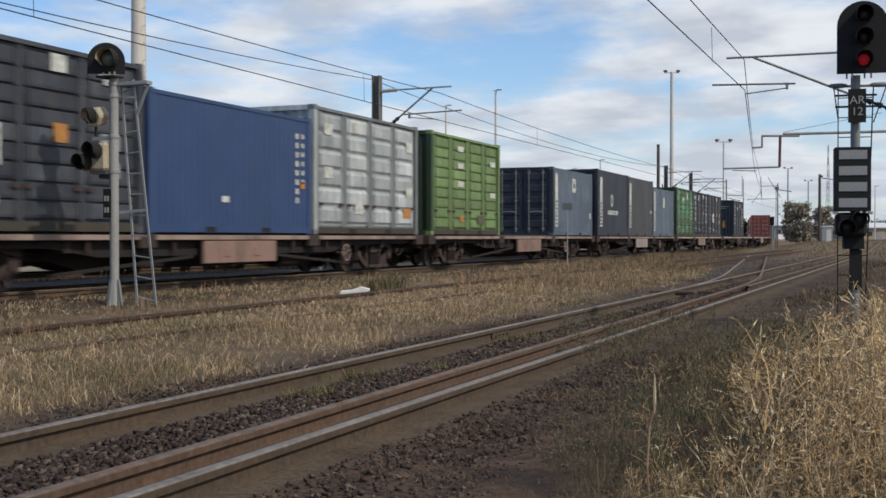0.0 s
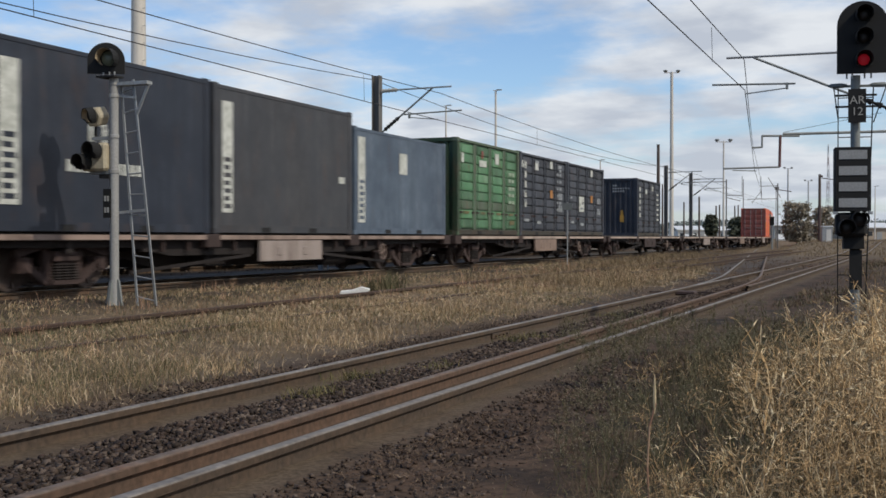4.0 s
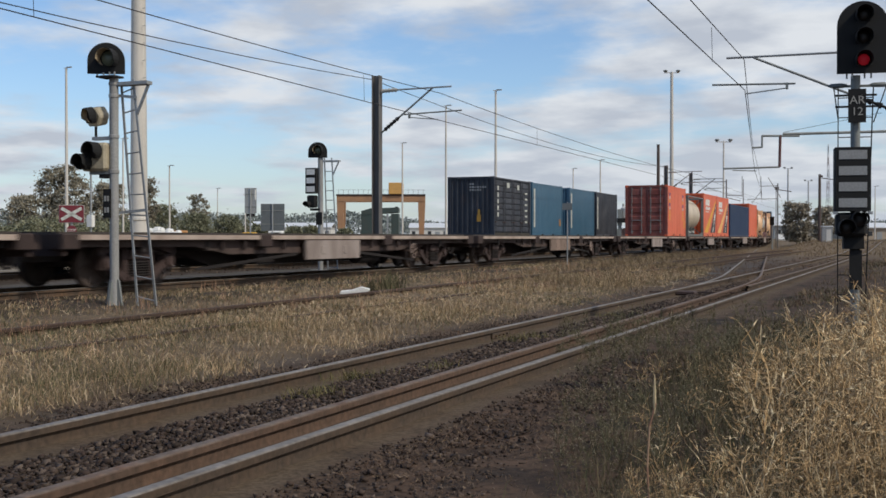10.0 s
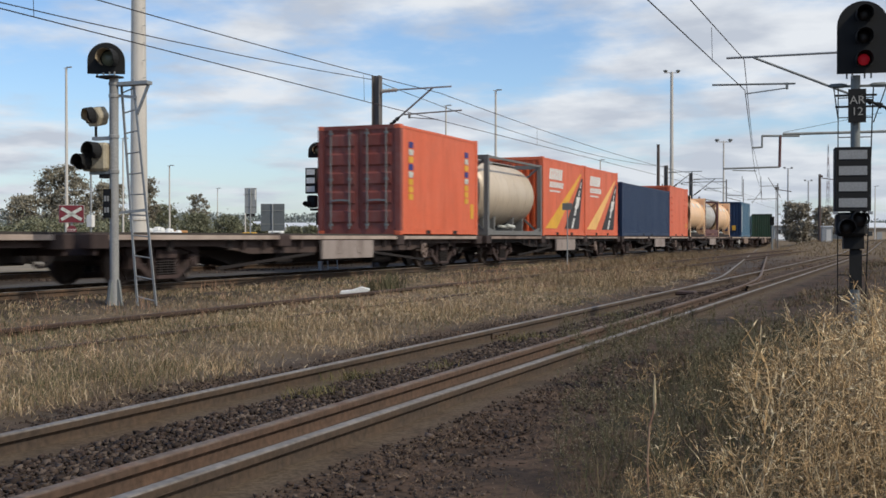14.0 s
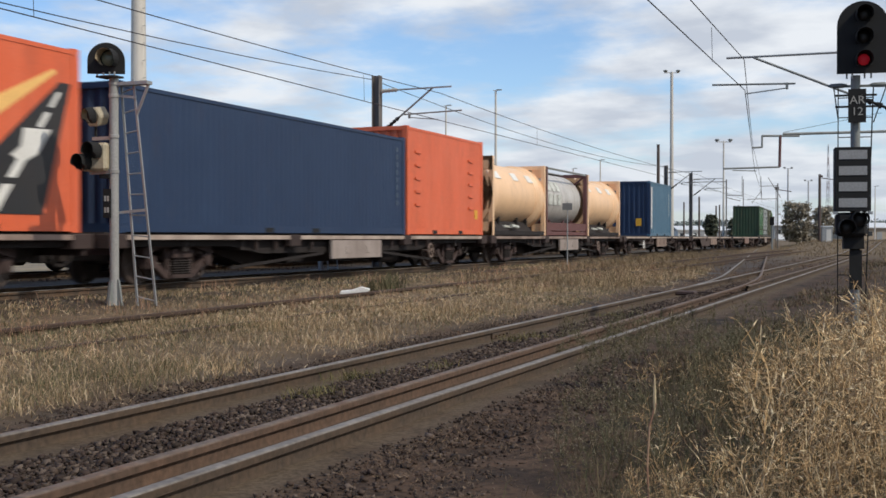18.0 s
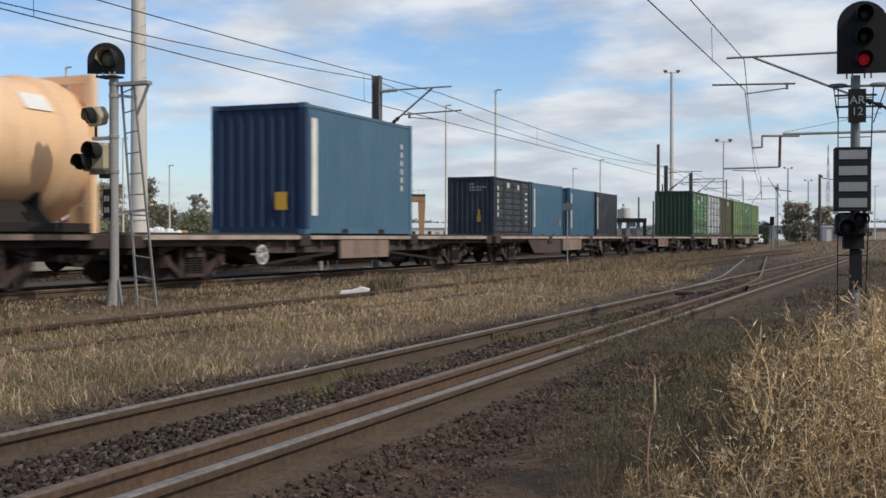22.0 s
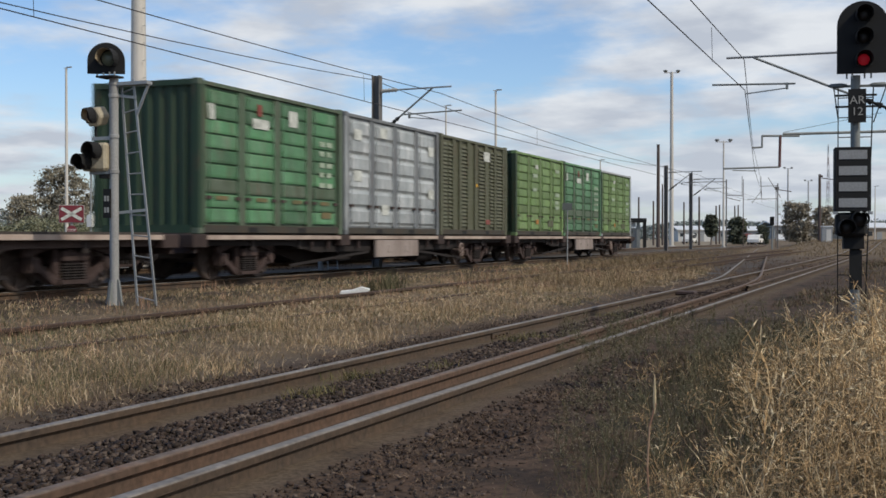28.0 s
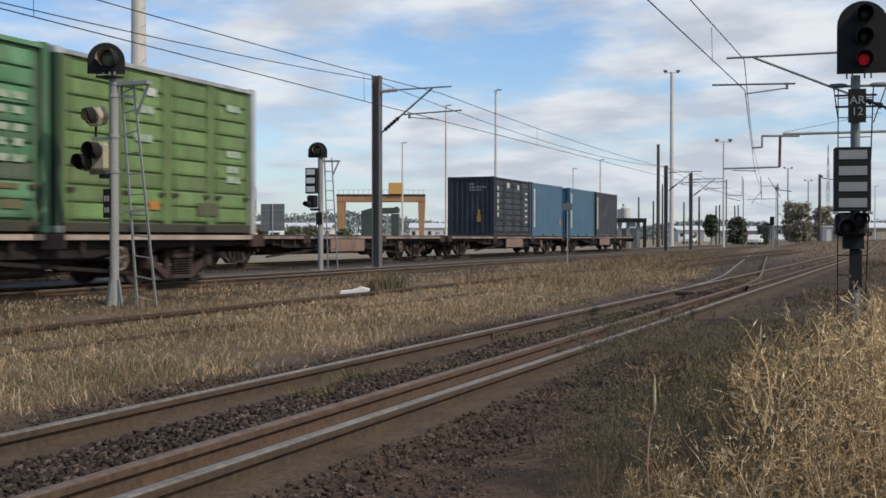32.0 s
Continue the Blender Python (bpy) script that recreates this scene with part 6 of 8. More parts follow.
def crossing_sign():
    s = thing("crossing_sign", "maroon board with white cross above a red STOP sign", "road sign", m=Matrix.Translation((-26.79, 32.40, 0)) @ Matrix.Rotation(radians(32), 4, "Z"))
    part("post", G().tube((0, 0, -0.1), (0, 0, 2.143), 0.04, 8), GALV, s)
    z0, z1 = 1.532, 2.123
    b = part("board", G().box(-0.41, 0.41, -0.08, -0.05, z0, z1), SIGN_RED, s)
    zc = (z0 + z1) / 2
    for k in (-1, 1):
        part("cross_arm", G().bar((-0.34, -0.088, zc - k * 0.2), (0.34, -0.088, zc + k * 0.2), 0.01, 0.11), STICKER, b)
    part("border", G().box(-0.43, 0.43, -0.055, -0.045, z0 - 0.02, z1 + 0.02), STICKER, b)
    zs = 1.256
    oc = [(0.18 * math.cos(a), zs + 0.18 * math.sin(a)) for a in [math.pi / 8 + i * math.pi / 4 for i in range(8)]]
    st = part("stop_plate", G().prism(oc, "y", -0.07, -0.05), SIGN_RED, s, "red octagonal STOP plate")
    letters("STOP", 0.13, WHITE, st, Matrix.Translation((0, -0.075, zs)) @ Matrix.Rotation(radians(90), 4, "X"))


SIGN_RED = paint("sign_maroon", (0.17, 0.02, 0.03), 0.5, 0.0, 0.4, (0.10, 0.02, 0.025), 3.0)
crossing_sign()


BOARD_GREY = paint("board_back_grey", (0.13, 0.145, 0.15), 0.6, 0.2, 0.5, (0.09, 0.095, 0.1), 1.5)


def board_sign(x, y, z0, z1, w, label, strip=False):
    s = thing("sign_board", label, "sign", "sign backs", Matrix.Translation((x, y, 0)) @ Matrix.Rotation(radians(21), 4, "Z"))
    part("post", G().tube((0, 0, -0.1), (0, 0, z1), 0.05, 8), GALV, s)
    part("board", G().box(-w / 2, w / 2, 0.06, 0.09, z0, z1), GALV if strip else BOARD_GREY, s)
    for k in (0.25, 0.75):
        part("stiffener", G().box(-w / 2 + 0.02, w / 2 - 0.02, 0.03, 0.06, z0 + k * (z1 - z0) - 0.03, z0 + k * (z1 - z0) + 0.03), POLE_GREY, s)
    if strip:
        part("strip", G().box(w / 2 - 0.12, w / 2 - 0.02, 0.02, 0.058, z0 + 0.9, z1 - 0.1), WHITE, s)
        part("lower_plate", G().box(-w / 2 + 0.1, w / 2 - 0.1, 0.04, 0.06, z0 - 0.2, z0 - 0.01), BLACK, s)
    return s


board_sign(-39.38, 65.06, 2.589, 4.251, 0.776, "tall grey sign board seen from behind", True)
board_sign(-38.04, 65.59, 1.45, 3.217, 1.552, "wide grey sign board seen from behind")
cab = thing("relay_post", "slim pole with a pale equipment box", "equipment post", m=Matrix.Translation((-39.25, 48.97, 0)))
part("post", G().tube((0, 0, -0.1), (0, 0, 4.724), 0.05, 8), GALV, cab)
part("box", G().box(-0.16, 0.16, -0.15, 0.1, 1.562, 2.182), WHITE, cab, "pale equipment box")


# ---- yard behind: crane, shed, vehicles, sheds ----
def gantry():
    c = thing("gantry_crane", "yellow-orange gantry crane with a yellow hoist cabin", "gantry crane", m=Matrix.Translation((-109.03, 236.45, 0)) @ Matrix.Rotation(radians(21.66), 4, "Z"))
    zt, zb = 10.734, 9.197
    half = 9.990
    part("bridge_beam", G().box(-half, half, -0.6, 0.6, zb, zt), CRANE, c)
    part("bridge_beam", G().box(-half, half, 5.0, 6.0, zb, zt), CRANE, c)
    for sx in (-1, 1):
        for y in (0.0, 5.5):
            part("leg", G().prism([(sx * half, zb), (sx * (half - 1.6), zb), (sx * (half - 1.3), 0.3), (sx * (half - 0.4), 0.3)], "y", y - 0.5, y + 0.5), CRANE, c)
        part("end_carriage", G().box(min(sx * (half - 0.3), sx * (half - 1.5)), max(sx * (half - 0.3), sx * (half - 1.5)), -2.0, 7.5, 0.1, 0.9), CRANE, c)
    part("hoist_cabin", G().box(1.793, 4.995, -1.2, 4.0, zt + 0.1, zt + 2.7), CABIN, c, "faded yellow hoist cabin", bevel=0.1)
    part("walk_edge", G().box(-half - 0.1, half + 0.1, -0.75, -0.6, zt - 0.25, zt + 0.1), STEEL_DARK, c, "dark steel walkway edge")
    for i in range(18):
        x = -half + 0.4 + i * (2 * half - 0.8) / 17
        part("railing_post", G().box(x - 0.04, x + 0.04, -0.55, -0.5, zt, zt + 1.1), GALV, c)
    part("railing", G().box(-half, half, -0.56, -0.5, zt + 1.05, zt + 1.12), GALV, c)
    part("hook_block", G().box(3.202, 3.714, 1.0, 1.5, zb - 1.6, zb - 1.1), BLACK, c)


CABIN = paint("cabin_yellow", (0.60, 0.33, 0.09), 0.6, 0.0, 0.5, (0.4, 0.24, 0.09), 0.8)
CRANE = paint("crane_orange", (0.37, 0.20, 0.10), 0.65, 0.0, 0.6, (0.22, 0.13, 0.085), 0.5)
gantry()


def open_shed(x, y, w, h, d, label, material):
    s = thing("open_shed", label, "shed", m=Matrix.Translation((x, y, 0)) @ Matrix.Rotation(radians(21.66), 4, "Z"))
    part("roof", G().prism([(-w / 2, h - 0.9), (-w / 2, h - 0.25), (-w / 2 + 1.6, h + 0.2), (w / 2, h + 0.35), (w / 2, h - 0.45)], "y", 0, d), material, s)
    for xa, xb in ((-w / 2, -w / 2 + 2.1), (w / 2 - 1.2, w / 2)):
        part("side_wall", G().box(xa, xb, 0.1, d, 0, h - 0.7), material, s)
    for k in (0.5, 0.68):
        part("column", G().box(-w / 2 + k * w, -w / 2 + k * w + 0.3, 0.2, 0.5, 0, h - 0.2), GALV, s)
    part("counter", G().box(-w / 2 + 1.2, w / 2 - 1.2, 1.0, d - 0.5, 0, 1.3), POLE_GREY, s)


SHED_GREEN = paint("shed_green", (0.035, 0.055, 0.05), 0.6, 0.0, 0.3)
open_shed(-79.85, 172.72, 6.177, 5.680, 6.0, "dark green open-fronted yard shed", SHED_GREEN)

WALLS = [paint("pale_wall", (0.62, 0.6, 0.56), 0.7, 0.0, 0.3, (0.4, 0.38, 0.34), 0.3), paint("tan_wall", (0.38, 0.3, 0.22), 0.75, 0.0, 0.3, (0.25, 0.2, 0.15), 0.3), paint("grey_wall", (0.3, 0.31, 0.31), 0.7, 0.0, 0.3, (0.2, 0.2, 0.2), 0.3)]
ROOF_W = paint("pale_roof", (0.72, 0.73, 0.73), 0.5, 0.2, 0.25, (0.5, 0.5, 0.48), 0.2)
WINDOW = paint("dark_window", (0.03, 0.035, 0.04), 0.15, 0.0, 0.1)


def warehouse(x, y, w, h, d, wall, label, turn=21.66, n=5):
    s = thing("warehouse", label, "building", "far yard buildings", Matrix.Translation((x, y, 0)) @ Matrix.Rotation(radians(turn), 4, "Z"))
    part("wall", G().box(-w / 2, w / 2, 0, d, -0.3, h), wall, s)
    part("roof", G().prism([(-0.5, h), (d / 2, h + d * 0.08), (d + 0.5, h), (d + 0.5, h + 0.25), (d / 2, h + 0.3 + d * 0.08), (-0.5, h + 0.25)], "x", -w / 2 - 0.4, w / 2 + 0.4), ROOF_W, s)
    for i in range(n):
        xx = -w / 2 + (i + 0.5) * w / n
        if i % 2:
            part("roller_door", G().box(xx - w / n * 0.3, xx + w / n * 0.3, -0.06, 0.05, 0, h * 0.72), WALLS[2], s)
        else:
            part("window", G().box(xx - w / n * 0.22, xx + w / n * 0.22, -0.06, 0.05, h * 0.45, h * 0.75), WINDOW, s)
    return s


warehouse(-43.36, 337.83, 17.882, 2.951 , 14, WALLS[2], "long pale-roofed warehouse beyond the yard", n=9)
warehouse(-22.66, 313.78, 16.256, 4.103, 14, WALLS[2], "long pale-roofed warehouse beyond the yard", n=7)
warehouse(-5.72, 266.71, 9.852, 3.094, 12, WALLS[1], "tan-walled shed with a pale roof", n=5)
warehouse(-201.90, 371.72, 18.621, 4.724, 20, WALLS[0], "white warehouse beyond the yard", n=7)
warehouse(-152.00, 370.01, 13.793, 4.350, 20, WALLS[0], "white warehouse beyond the yard", n=5)
warehouse(-233.83, 391.32, 13.300, 5.655, 20, WALLS[1], "tan-walled shed with a pale roof", n=5)
warehouse(-49.44, 303.14, 8.867, 2.921, 12, WALLS[0], "white warehouse beyond the yard", n=5)
hut = thing("equipment_hut", "small pale grey equipment hut", "hut", m=Matrix.Translation((-6.86, 124.23, 0)) @ Matrix.Rotation(radians(10), 4, "Z"))
part("wall", G().box(-0.5, 0.5, -0.5, 0.5, -0.1, 2.104), WALLS[2], hut)
part("roof", G().box(-0.56, 0.56, -0.56, 0.56, 2.104, 2.221), ROOF_W, hut)
part("door", G().box(-0.1, 0.35, -0.53, -0.5, 0.0, 1.85), WALLS[0], hut)


def loader():
    """A raised silo and platform beyond the stabled wagons."""
    s = thing("loading_tower", "pale silo on a dark raised platform", "loading tower", m=Matrix.Translation((-22.69, 103.96, 0)) @ Matrix.Rotation(radians(15), 4, "Z"))
    k = 105 / 2030
    z = lambda p: 1 + (421 - p) * k
    part("platform", G().box(-26 * k, 24 * k, -1.5, 1.5, z(394), z(387)), BLACK, s)
    for x in (-22, -8, 10, 21):
        part("leg", G().box(x * k - 0.15, x * k + 0.15, -1.2, -0.9, -0.1, z(394)), POLE_GREY if x != 21 else BLACK, s)
    part("silo", G().lathe([(0.35, z(387) - 0.02), (0.46, z(386)), (0.46, z(369)), (0.2, z(365))], (-11 * k, 0, 0), "z", 14), WALLS[0], s, smooth=True)
    part("panel", G().box(-25 * k, -18 * k, -1.0, 0.6, z(400), z(371)), POLE_GREY, s)
    part("housing", G().box(-6 * k, 6 * k, -1.2, 1.0, z(402), z(392)), GALV, s)
    part("lower_block", G().box(-20 * k, -6 * k, -1.0, 1.0, 0, z(405)), WAGON_PINK, s)
    part("lower_block", G().box(0 * k, 8 * k, -1.0, 1.0, 0, z(404)), CONCRETE, s)
    part("vent", G().tube((-15 * k, 0, z(366)), (-15 * k, 0, z(361)), 0.1, 8), GALV, s)


loader()


def vehicle(x, y, l, h, body, label, cat="car", turn=0.0, cab=0.35):
    s = thing(cat, label, cat, "vehicles in the yard", Matrix.Translation((x, y, 0.0)) @ Matrix.Rotation(radians(turn), 4, "Z"))
    if cat == "car":
        part("body", G().prism([(-l / 2, 0.3), (l / 2, 0.3), (l / 2, 0.75), (l * 0.3, 0.85), (l * 0.16, h), (-l * 0.3, h), (-l * 0.45, 0.9), (-l / 2, 0.8)], "y", -0.85, 0.85), body, s, bevel=0.06)
        part("windows", G().prism([(-l * 0.4, 0.92), (l * 0.25, 0.9), (l * 0.14, h - 0.08), (-l * 0.28, h - 0.08)], "y", -0.87, 0.87), WINDOW, s)
    else:
        part("cab", G().box(-l / 2, -l / 2 + cab * l, -1.2, 1.2, 0.6, h), body, s, bevel=0.12)
        part("windscreen", G().box(-l / 2 + 0.3, -l / 2 + cab * l - 0.3, -1.22, -1.18, h * 0.6, h * 0.88), WINDOW, s)
        part("tray", G().box(-l / 2 + cab * l + 0.1, l / 2, -1.2, 1.2, 0.9, 1.2), STEEL_DARK, s)
    for xx in (-l * 0.33, l * 0.33):
        for yy in (-0.8, 0.8):
            part("wheel", G().tube((xx, yy - 0.12, 0.32), (xx, yy + 0.12, 0.32), 0.32, 14), BLACK, s)
    return s


vehicle(-19.11, 169.94, 3.8, 1.45, WHITE, "white parked car at the end of the yard", turn=86)
vehicle(-33.88, 201.73, 4.0, 1.6, WHITE, "white parked car at the end of the yard", turn=86)
vehicle(-24.54, 205.44, 3.8, 1.7, MAROON, "dark red parked van at the end of the yard", turn=86)
vehicle(-18.68, 207.77, 3.8, 1.6, WHITE, "white parked car at the end of the yard", turn=86)
vehicle(-17.40, 208.27, 3.8, 1.5, GREYBLUE, "grey parked car at the end of the yard", turn=86)
vehicle(-64.10, 114.42, 4.6, 1.8, WHITE, "white utility truck parked in the yard", "truck", 20)
vehicle(-73.14, 132.35, 4.4, 1.5, WHITE, "white parked car in the yard", turn=25)
vehicle(-67.13, 113.21, 4.0, 1.6, YELLOW, "yellow parked machine in the yard", "truck", 20)
vehicle(-63.25, 93.24, 2.4, 1.7, STICKER_O, "orange parked machine in the yard", "truck", 20)
vehicle(-64.34, 98.18, 4.6, 1.45, WHITE, "white parked car in the yard", turn=20)
vehicle(-81.49, 182.83, 4.4, 1.5, WHITE, "white parked car in the yard", turn=20)
vehicle(-76.91, 195.40, 4.4, 1.6, WHITE, "white parked car in the yard", turn=20)
vehicle(-91.56, 178.83, 4.4, 1.6, GREYBLUE, "grey parked car in the yard", turn=20)


def wrapped_load():
    s = thing("wrapped_load", "heap of white wrapped bales on a low trailer", "trailer load", m=Matrix.Translation((-56.54, 79.76, 0)) @ Matrix.Rotation(radians(25), 4, "Z"))
    part("trailer", G().box(-1.4, 1.3, -0.9, 0.9, 0.4, 0.65), STEEL_DARK, s)
    for xx in (-0.9, 0.9):
        part("wheel", G().tube((xx, -0.9, 0.32), (xx, -0.6, 0.32), 0.32, 12), BLACK, s)
    rnd = random.Random(3)
    for i in range(16):
        x, y = -1.3 + (i % 8) * 0.36 + rnd.uniform(-0.08, 0.08), -0.35 + 0.6 * (i // 8)
        r = rnd.uniform(0.26, 0.42)
        z = 0.66 + r + (0.28 if i > 7 else 0.0) + 0.25 * (1 - (i % 8) / 7)
        part("bale", G().lathe([(r * 0.3, -r * 0.9), (r * 0.85, -r * rnd.uniform(0.5, 0.7)), (r, rnd.uniform(-0.1, 0.1)), (r * 0.8, r * rnd.uniform(0.5, 0.75)), (r * 0.25, r * 0.9)], (x, y, z), "x", 9), WHITE, s)


wrapped_load()
# mast red greyed towards the sky, haze put into the colour
FAR_RED = paint("hazed_far_red", (0.40, 0.35, 0.36), 0.7, 0.0, 0.2, (0.4, 0.38, 0.38), 0.5)
tw = thing("radio_mast", "far lattice radio mast, red and white paled by painted haze", "radio mast", m=Matrix.Translation((-34.33, 631.91, 0)))
for i in range(8):
    g = G()
    z0, z1, r0, r1 = i * 6.2, (i + 1) * 6.2, 1.5 - 0.16 * i, 1.5 - 0.16 * (i + 1)
    for a in range(4):
        c0, s0, c1, s1 = math.cos(a * 1.5708), math.sin(a * 1.5708), math.cos((a + 1) * 1.5708), math.sin((a + 1) * 1.5708)
        g.bar((r0 * c0, r0 * s0, z0), (r1 * c0, r1 * s0, z1), 0.14, 0.14)
        g.bar((r0 * c0, r0 * s0, z0), (r1 * c1, r1 * s1, z1), 0.1, 0.1)
    part("lattice_section", g, HAZE_POLE if i % 2 else FAR_RED, tw)
fs = thing("railway_signal", "far dark signal head on a thin post", "railway signal", m=Matrix.Translation((-11.07, 111.80, 0)))
part("post", G().tube((0, 0, -0.1), (0, 0, 2.756), 0.09, 8), POLE_GREY, fs)
part("signal_head", G().box(-0.2, 0.2, -0.2, 0.1, 2.170, 2.968), BLACK, fs, bevel=0.05)
hood(fs, 0.1, -0.2, 2.862, 0.15, 0.4)


# ---- trees ----
def leaf_material(name, a, b):
    m = bpy.data.materials.new(name)
    m.use_nodes = True
    nt = m.node_tree
    N, L = nt.nodes.new, nt.links.new
    bs = nt.nodes["Principled BSDF"]
    geo, ramp = N("ShaderNodeNewGeometry"), N("ShaderNodeMix")
    ramp.data_type = "RGBA"
    ramp.inputs["A"].default_value, ramp.inputs["B"].default_value = (*a, 1), (*b, 1)
    L(geo.outputs["Random Per Island"], ramp.inputs["Factor"])
    tc, n = N("ShaderNodeTexCoord"), N("ShaderNodeTexNoise")
    n.inputs["Scale"].default_value = 0.9
    L(tc.outputs["Object"], n.inputs[0])
    hsv, r = N("ShaderNodeHueSaturation"), N("ShaderNodeMapRange")
    r.inputs[1].default_value, r.inputs[2].default_value, r.inputs[3].default_value, r.inputs[4].default_value = 0.3, 0.7, 0.65, 1.35
    L(n.outputs[0], r.inputs[0])
    L(r.outputs[0], hsv.inputs["Value"])
    L(ramp.outputs["Result"], hsv.inputs["Color"])
    L(hsv.outputs[0], bs.inputs["Base Color"])
    bs.inputs["Roughness"].default_value = 0.7
    bs.inputs["Specular IOR Level"].default_value = 0.25
    return m


def fast(name, verts, tris, material):
    """A mesh object from arrays of points and triangles."""
    me = bpy.data.meshes.new(name)
    n, k = len(verts), len(tris)
    me.vertices.add(n)
    me.vertices.foreach_set("co", np.asarray(verts, dtype=np.float32).ravel())
    me.loops.add(3 * k)
    me.loops.foreach_set("vertex_index", np.asarray(tris, dtype=np.int32).ravel())
    me.polygons.add(k)
    me.polygons.foreach_set("loop_start", np.arange(0, 3 * k, 3, dtype=np.int32))
    me.polygons.foreach_set("loop_total", np.full(k, 3, dtype=np.int32))
    me.update(calc_edges=True)
    me.validate()
    me.materials.append(material)
    return new(name, me)


SHRUBS = ((-90.99, 98.36), (-92.25, 103.24), (-87.11, 100.98), (-88.23, 106.99), (-82.92, 104.79), (-84.98, 111.51), (-97.01, 101.35), (-84.34, 114.99))
# GUM_PALE and HAZE_LEAF have the distance haze mixed into their leaf colours
GUM_PALE = leaf_material("hazed_gum_leaves", (0.19, 0.17, 0.125), (0.36, 0.31, 0.235))
GUM = leaf_material("gum_leaves", (0.19, 0.175, 0.13), (0.33, 0.29, 0.215))
HAZE_LEAF = leaf_material("hazed_far_leaves", (0.13, 0.155, 0.145), (0.19, 0.215, 0.20))
BUSH_FAR = leaf_material("far_bush_leaves", (0.055, 0.065, 0.042), (0.12, 0.125, 0.085))
BUSH = leaf_material("bush_leaves", (0.13, 0.14, 0.085), (0.23, 0.225, 0.145))
BARK = paint("bark", (0.22, 0.18, 0.15), 0.9, 0.0, 0.5, (0.1, 0.08, 0.06), 1.5, streak=True)


def tree(x, y, h, r, label, seed, leaves=3000, material=None, base=0.25, leaf=0.3, name="tree"):
    rng = np.random.default_rng(seed)
    leaves = int(leaves * 2.4)
    gz = ground_z(x, y)
    h -= gz
    t = thing(name, label, "tree" if name == "tree" else "shrub", "", Matrix.Translation((x, y, gz - 0.05)))
    tr = G()
    trunk_h = h * base
    tr.tube((0, 0, -0.1), (0.1, 0, trunk_h), 0.05 * h * 0.5 + 0.06, 8, 0.03 * h * 0.5 + 0.04)
    blobs = []
    for i in range(150):
        a, rr = rng.uniform(0, 6.283), r * math.sqrt(rng.uniform(0.0, 1)) * 0.82
        k = rng.uniform(-0.05 if base < 0.2 else 0.0, 0.9)
        z = trunk_h + (h - trunk_h) * k
        lim = 1.05 - abs(k - 0.4) * (0.62 if base < 0.2 else 0.95)
        p = Vector((rr * lim * math.cos(a), rr * lim * math.sin(a), z))
        if i % 6 == 0:
            tr.tube((0.08, 0, trunk_h * 0.75), tuple(p), 0.010 * h * 0.5 + 0.02, 5, 0.02)
        blobs.append((p, r * (rng.uniform(0.07, 0.21) if base >= 0.2 else rng.uniform(0.12, 0.28))))
    part("trunk", tr, BARK, t)
    cent = np.array([tuple(b[0]) for b in blobs])
    rad = np.array([b[1] for b in blobs])
    pick = rng.integers(0, len(blobs), leaves)
    d = rng.normal(size=(leaves, 3))
    d /= np.linalg.norm(d, axis=1)[:, None]
    pos = cent[pick] + d * (rad[pick] * np.abs(rng.normal(size=leaves)) * 0.85)[:, None] * np.array([1, 1, 0.7])
    u = rng.normal(size=(leaves, 3))
    u /= np.linalg.norm(u, axis=1)[:, None]
    w = np.cross(u, rng.normal(size=(leaves, 3)))
    w /= np.linalg.norm(w, axis=1)[:, None]
    sz = leaf * rng.uniform(0.5, 1.3, leaves)[:, None]
    v = np.stack([pos - u * sz, pos + w * sz * 0.5, pos + u * sz, pos - w * sz * 0.5], axis=1).reshape(-1, 3)
    k = np.arange(leaves)[:, None] * 4
    f = np.concatenate([k + np.array([[0, 1, 2]]), k + np.array([[0, 2, 3]])])
    cr = fast("crown", v, f, material or GUM)
    cr.parent = t
    return t


tree(-95.0, 113.3, 10.448, 3.9, "tall dusty green gum tree", 1, 7000, leaf=0.17)
tree(-96.14, 123.21, 8.611, 3.695, "tall dusty green gum tree", 2, 4500, leaf=0.17)
tree(-97.57, 133.41, 10.379, 2.365, "tall sparse gum tree", 3, 2500, leaf=0.17)
tree(-106.10, 119.26, 6.985, 3.399, "dusty green gum tree", 4, 3000, leaf=0.17)
tree(-107.86, 161.60, 8.862, 2.527, "sparse round-headed gum tree", 5, 1800, leaf=0.17)
tree(-101.57, 142.58, 6.360, 3.182, "dark green spreading tree", 6, 3500, BUSH, base=0.1, leaf=0.17)
tree(-103.51, 163.32, 5.212, 2.808, "dark green spreading tree", 7, 2600, BUSH, base=0.1, leaf=0.17)
tree(-102.60, 152.93, 5.167, 3.547, "dark green spreading tree", 8, 3000, BUSH, base=0.1, leaf=0.17)
tree(-122.15, 198.96, 4.966, 2.946, "dark green spreading tree", 9, 1800, BUSH, base=0.1, leaf=0.17)
tree(-10.65, 135.64, 5.291, 1.921, "round brownish green tree by the yard end", 10, 6500, GUM_PALE, 0.12, leaf=0.13)
tree(-8.59, 147.22, 5.069, 1.586, "round brownish green tree by the yard end", 11, 5500, GUM_PALE, 0.1, leaf=0.13)
tree(-22.26, 174.07, 4.182, 1.591, "dark green spreading tree", 12, 2500, BUSH_FAR, base=0.08, leaf=0.25)
tree(-18.68, 175.49, 3.094, 1.005, "dark green shrub by the cars", 13, 1500, BUSH_FAR, base=0.05, leaf=0.22, name="shrub")
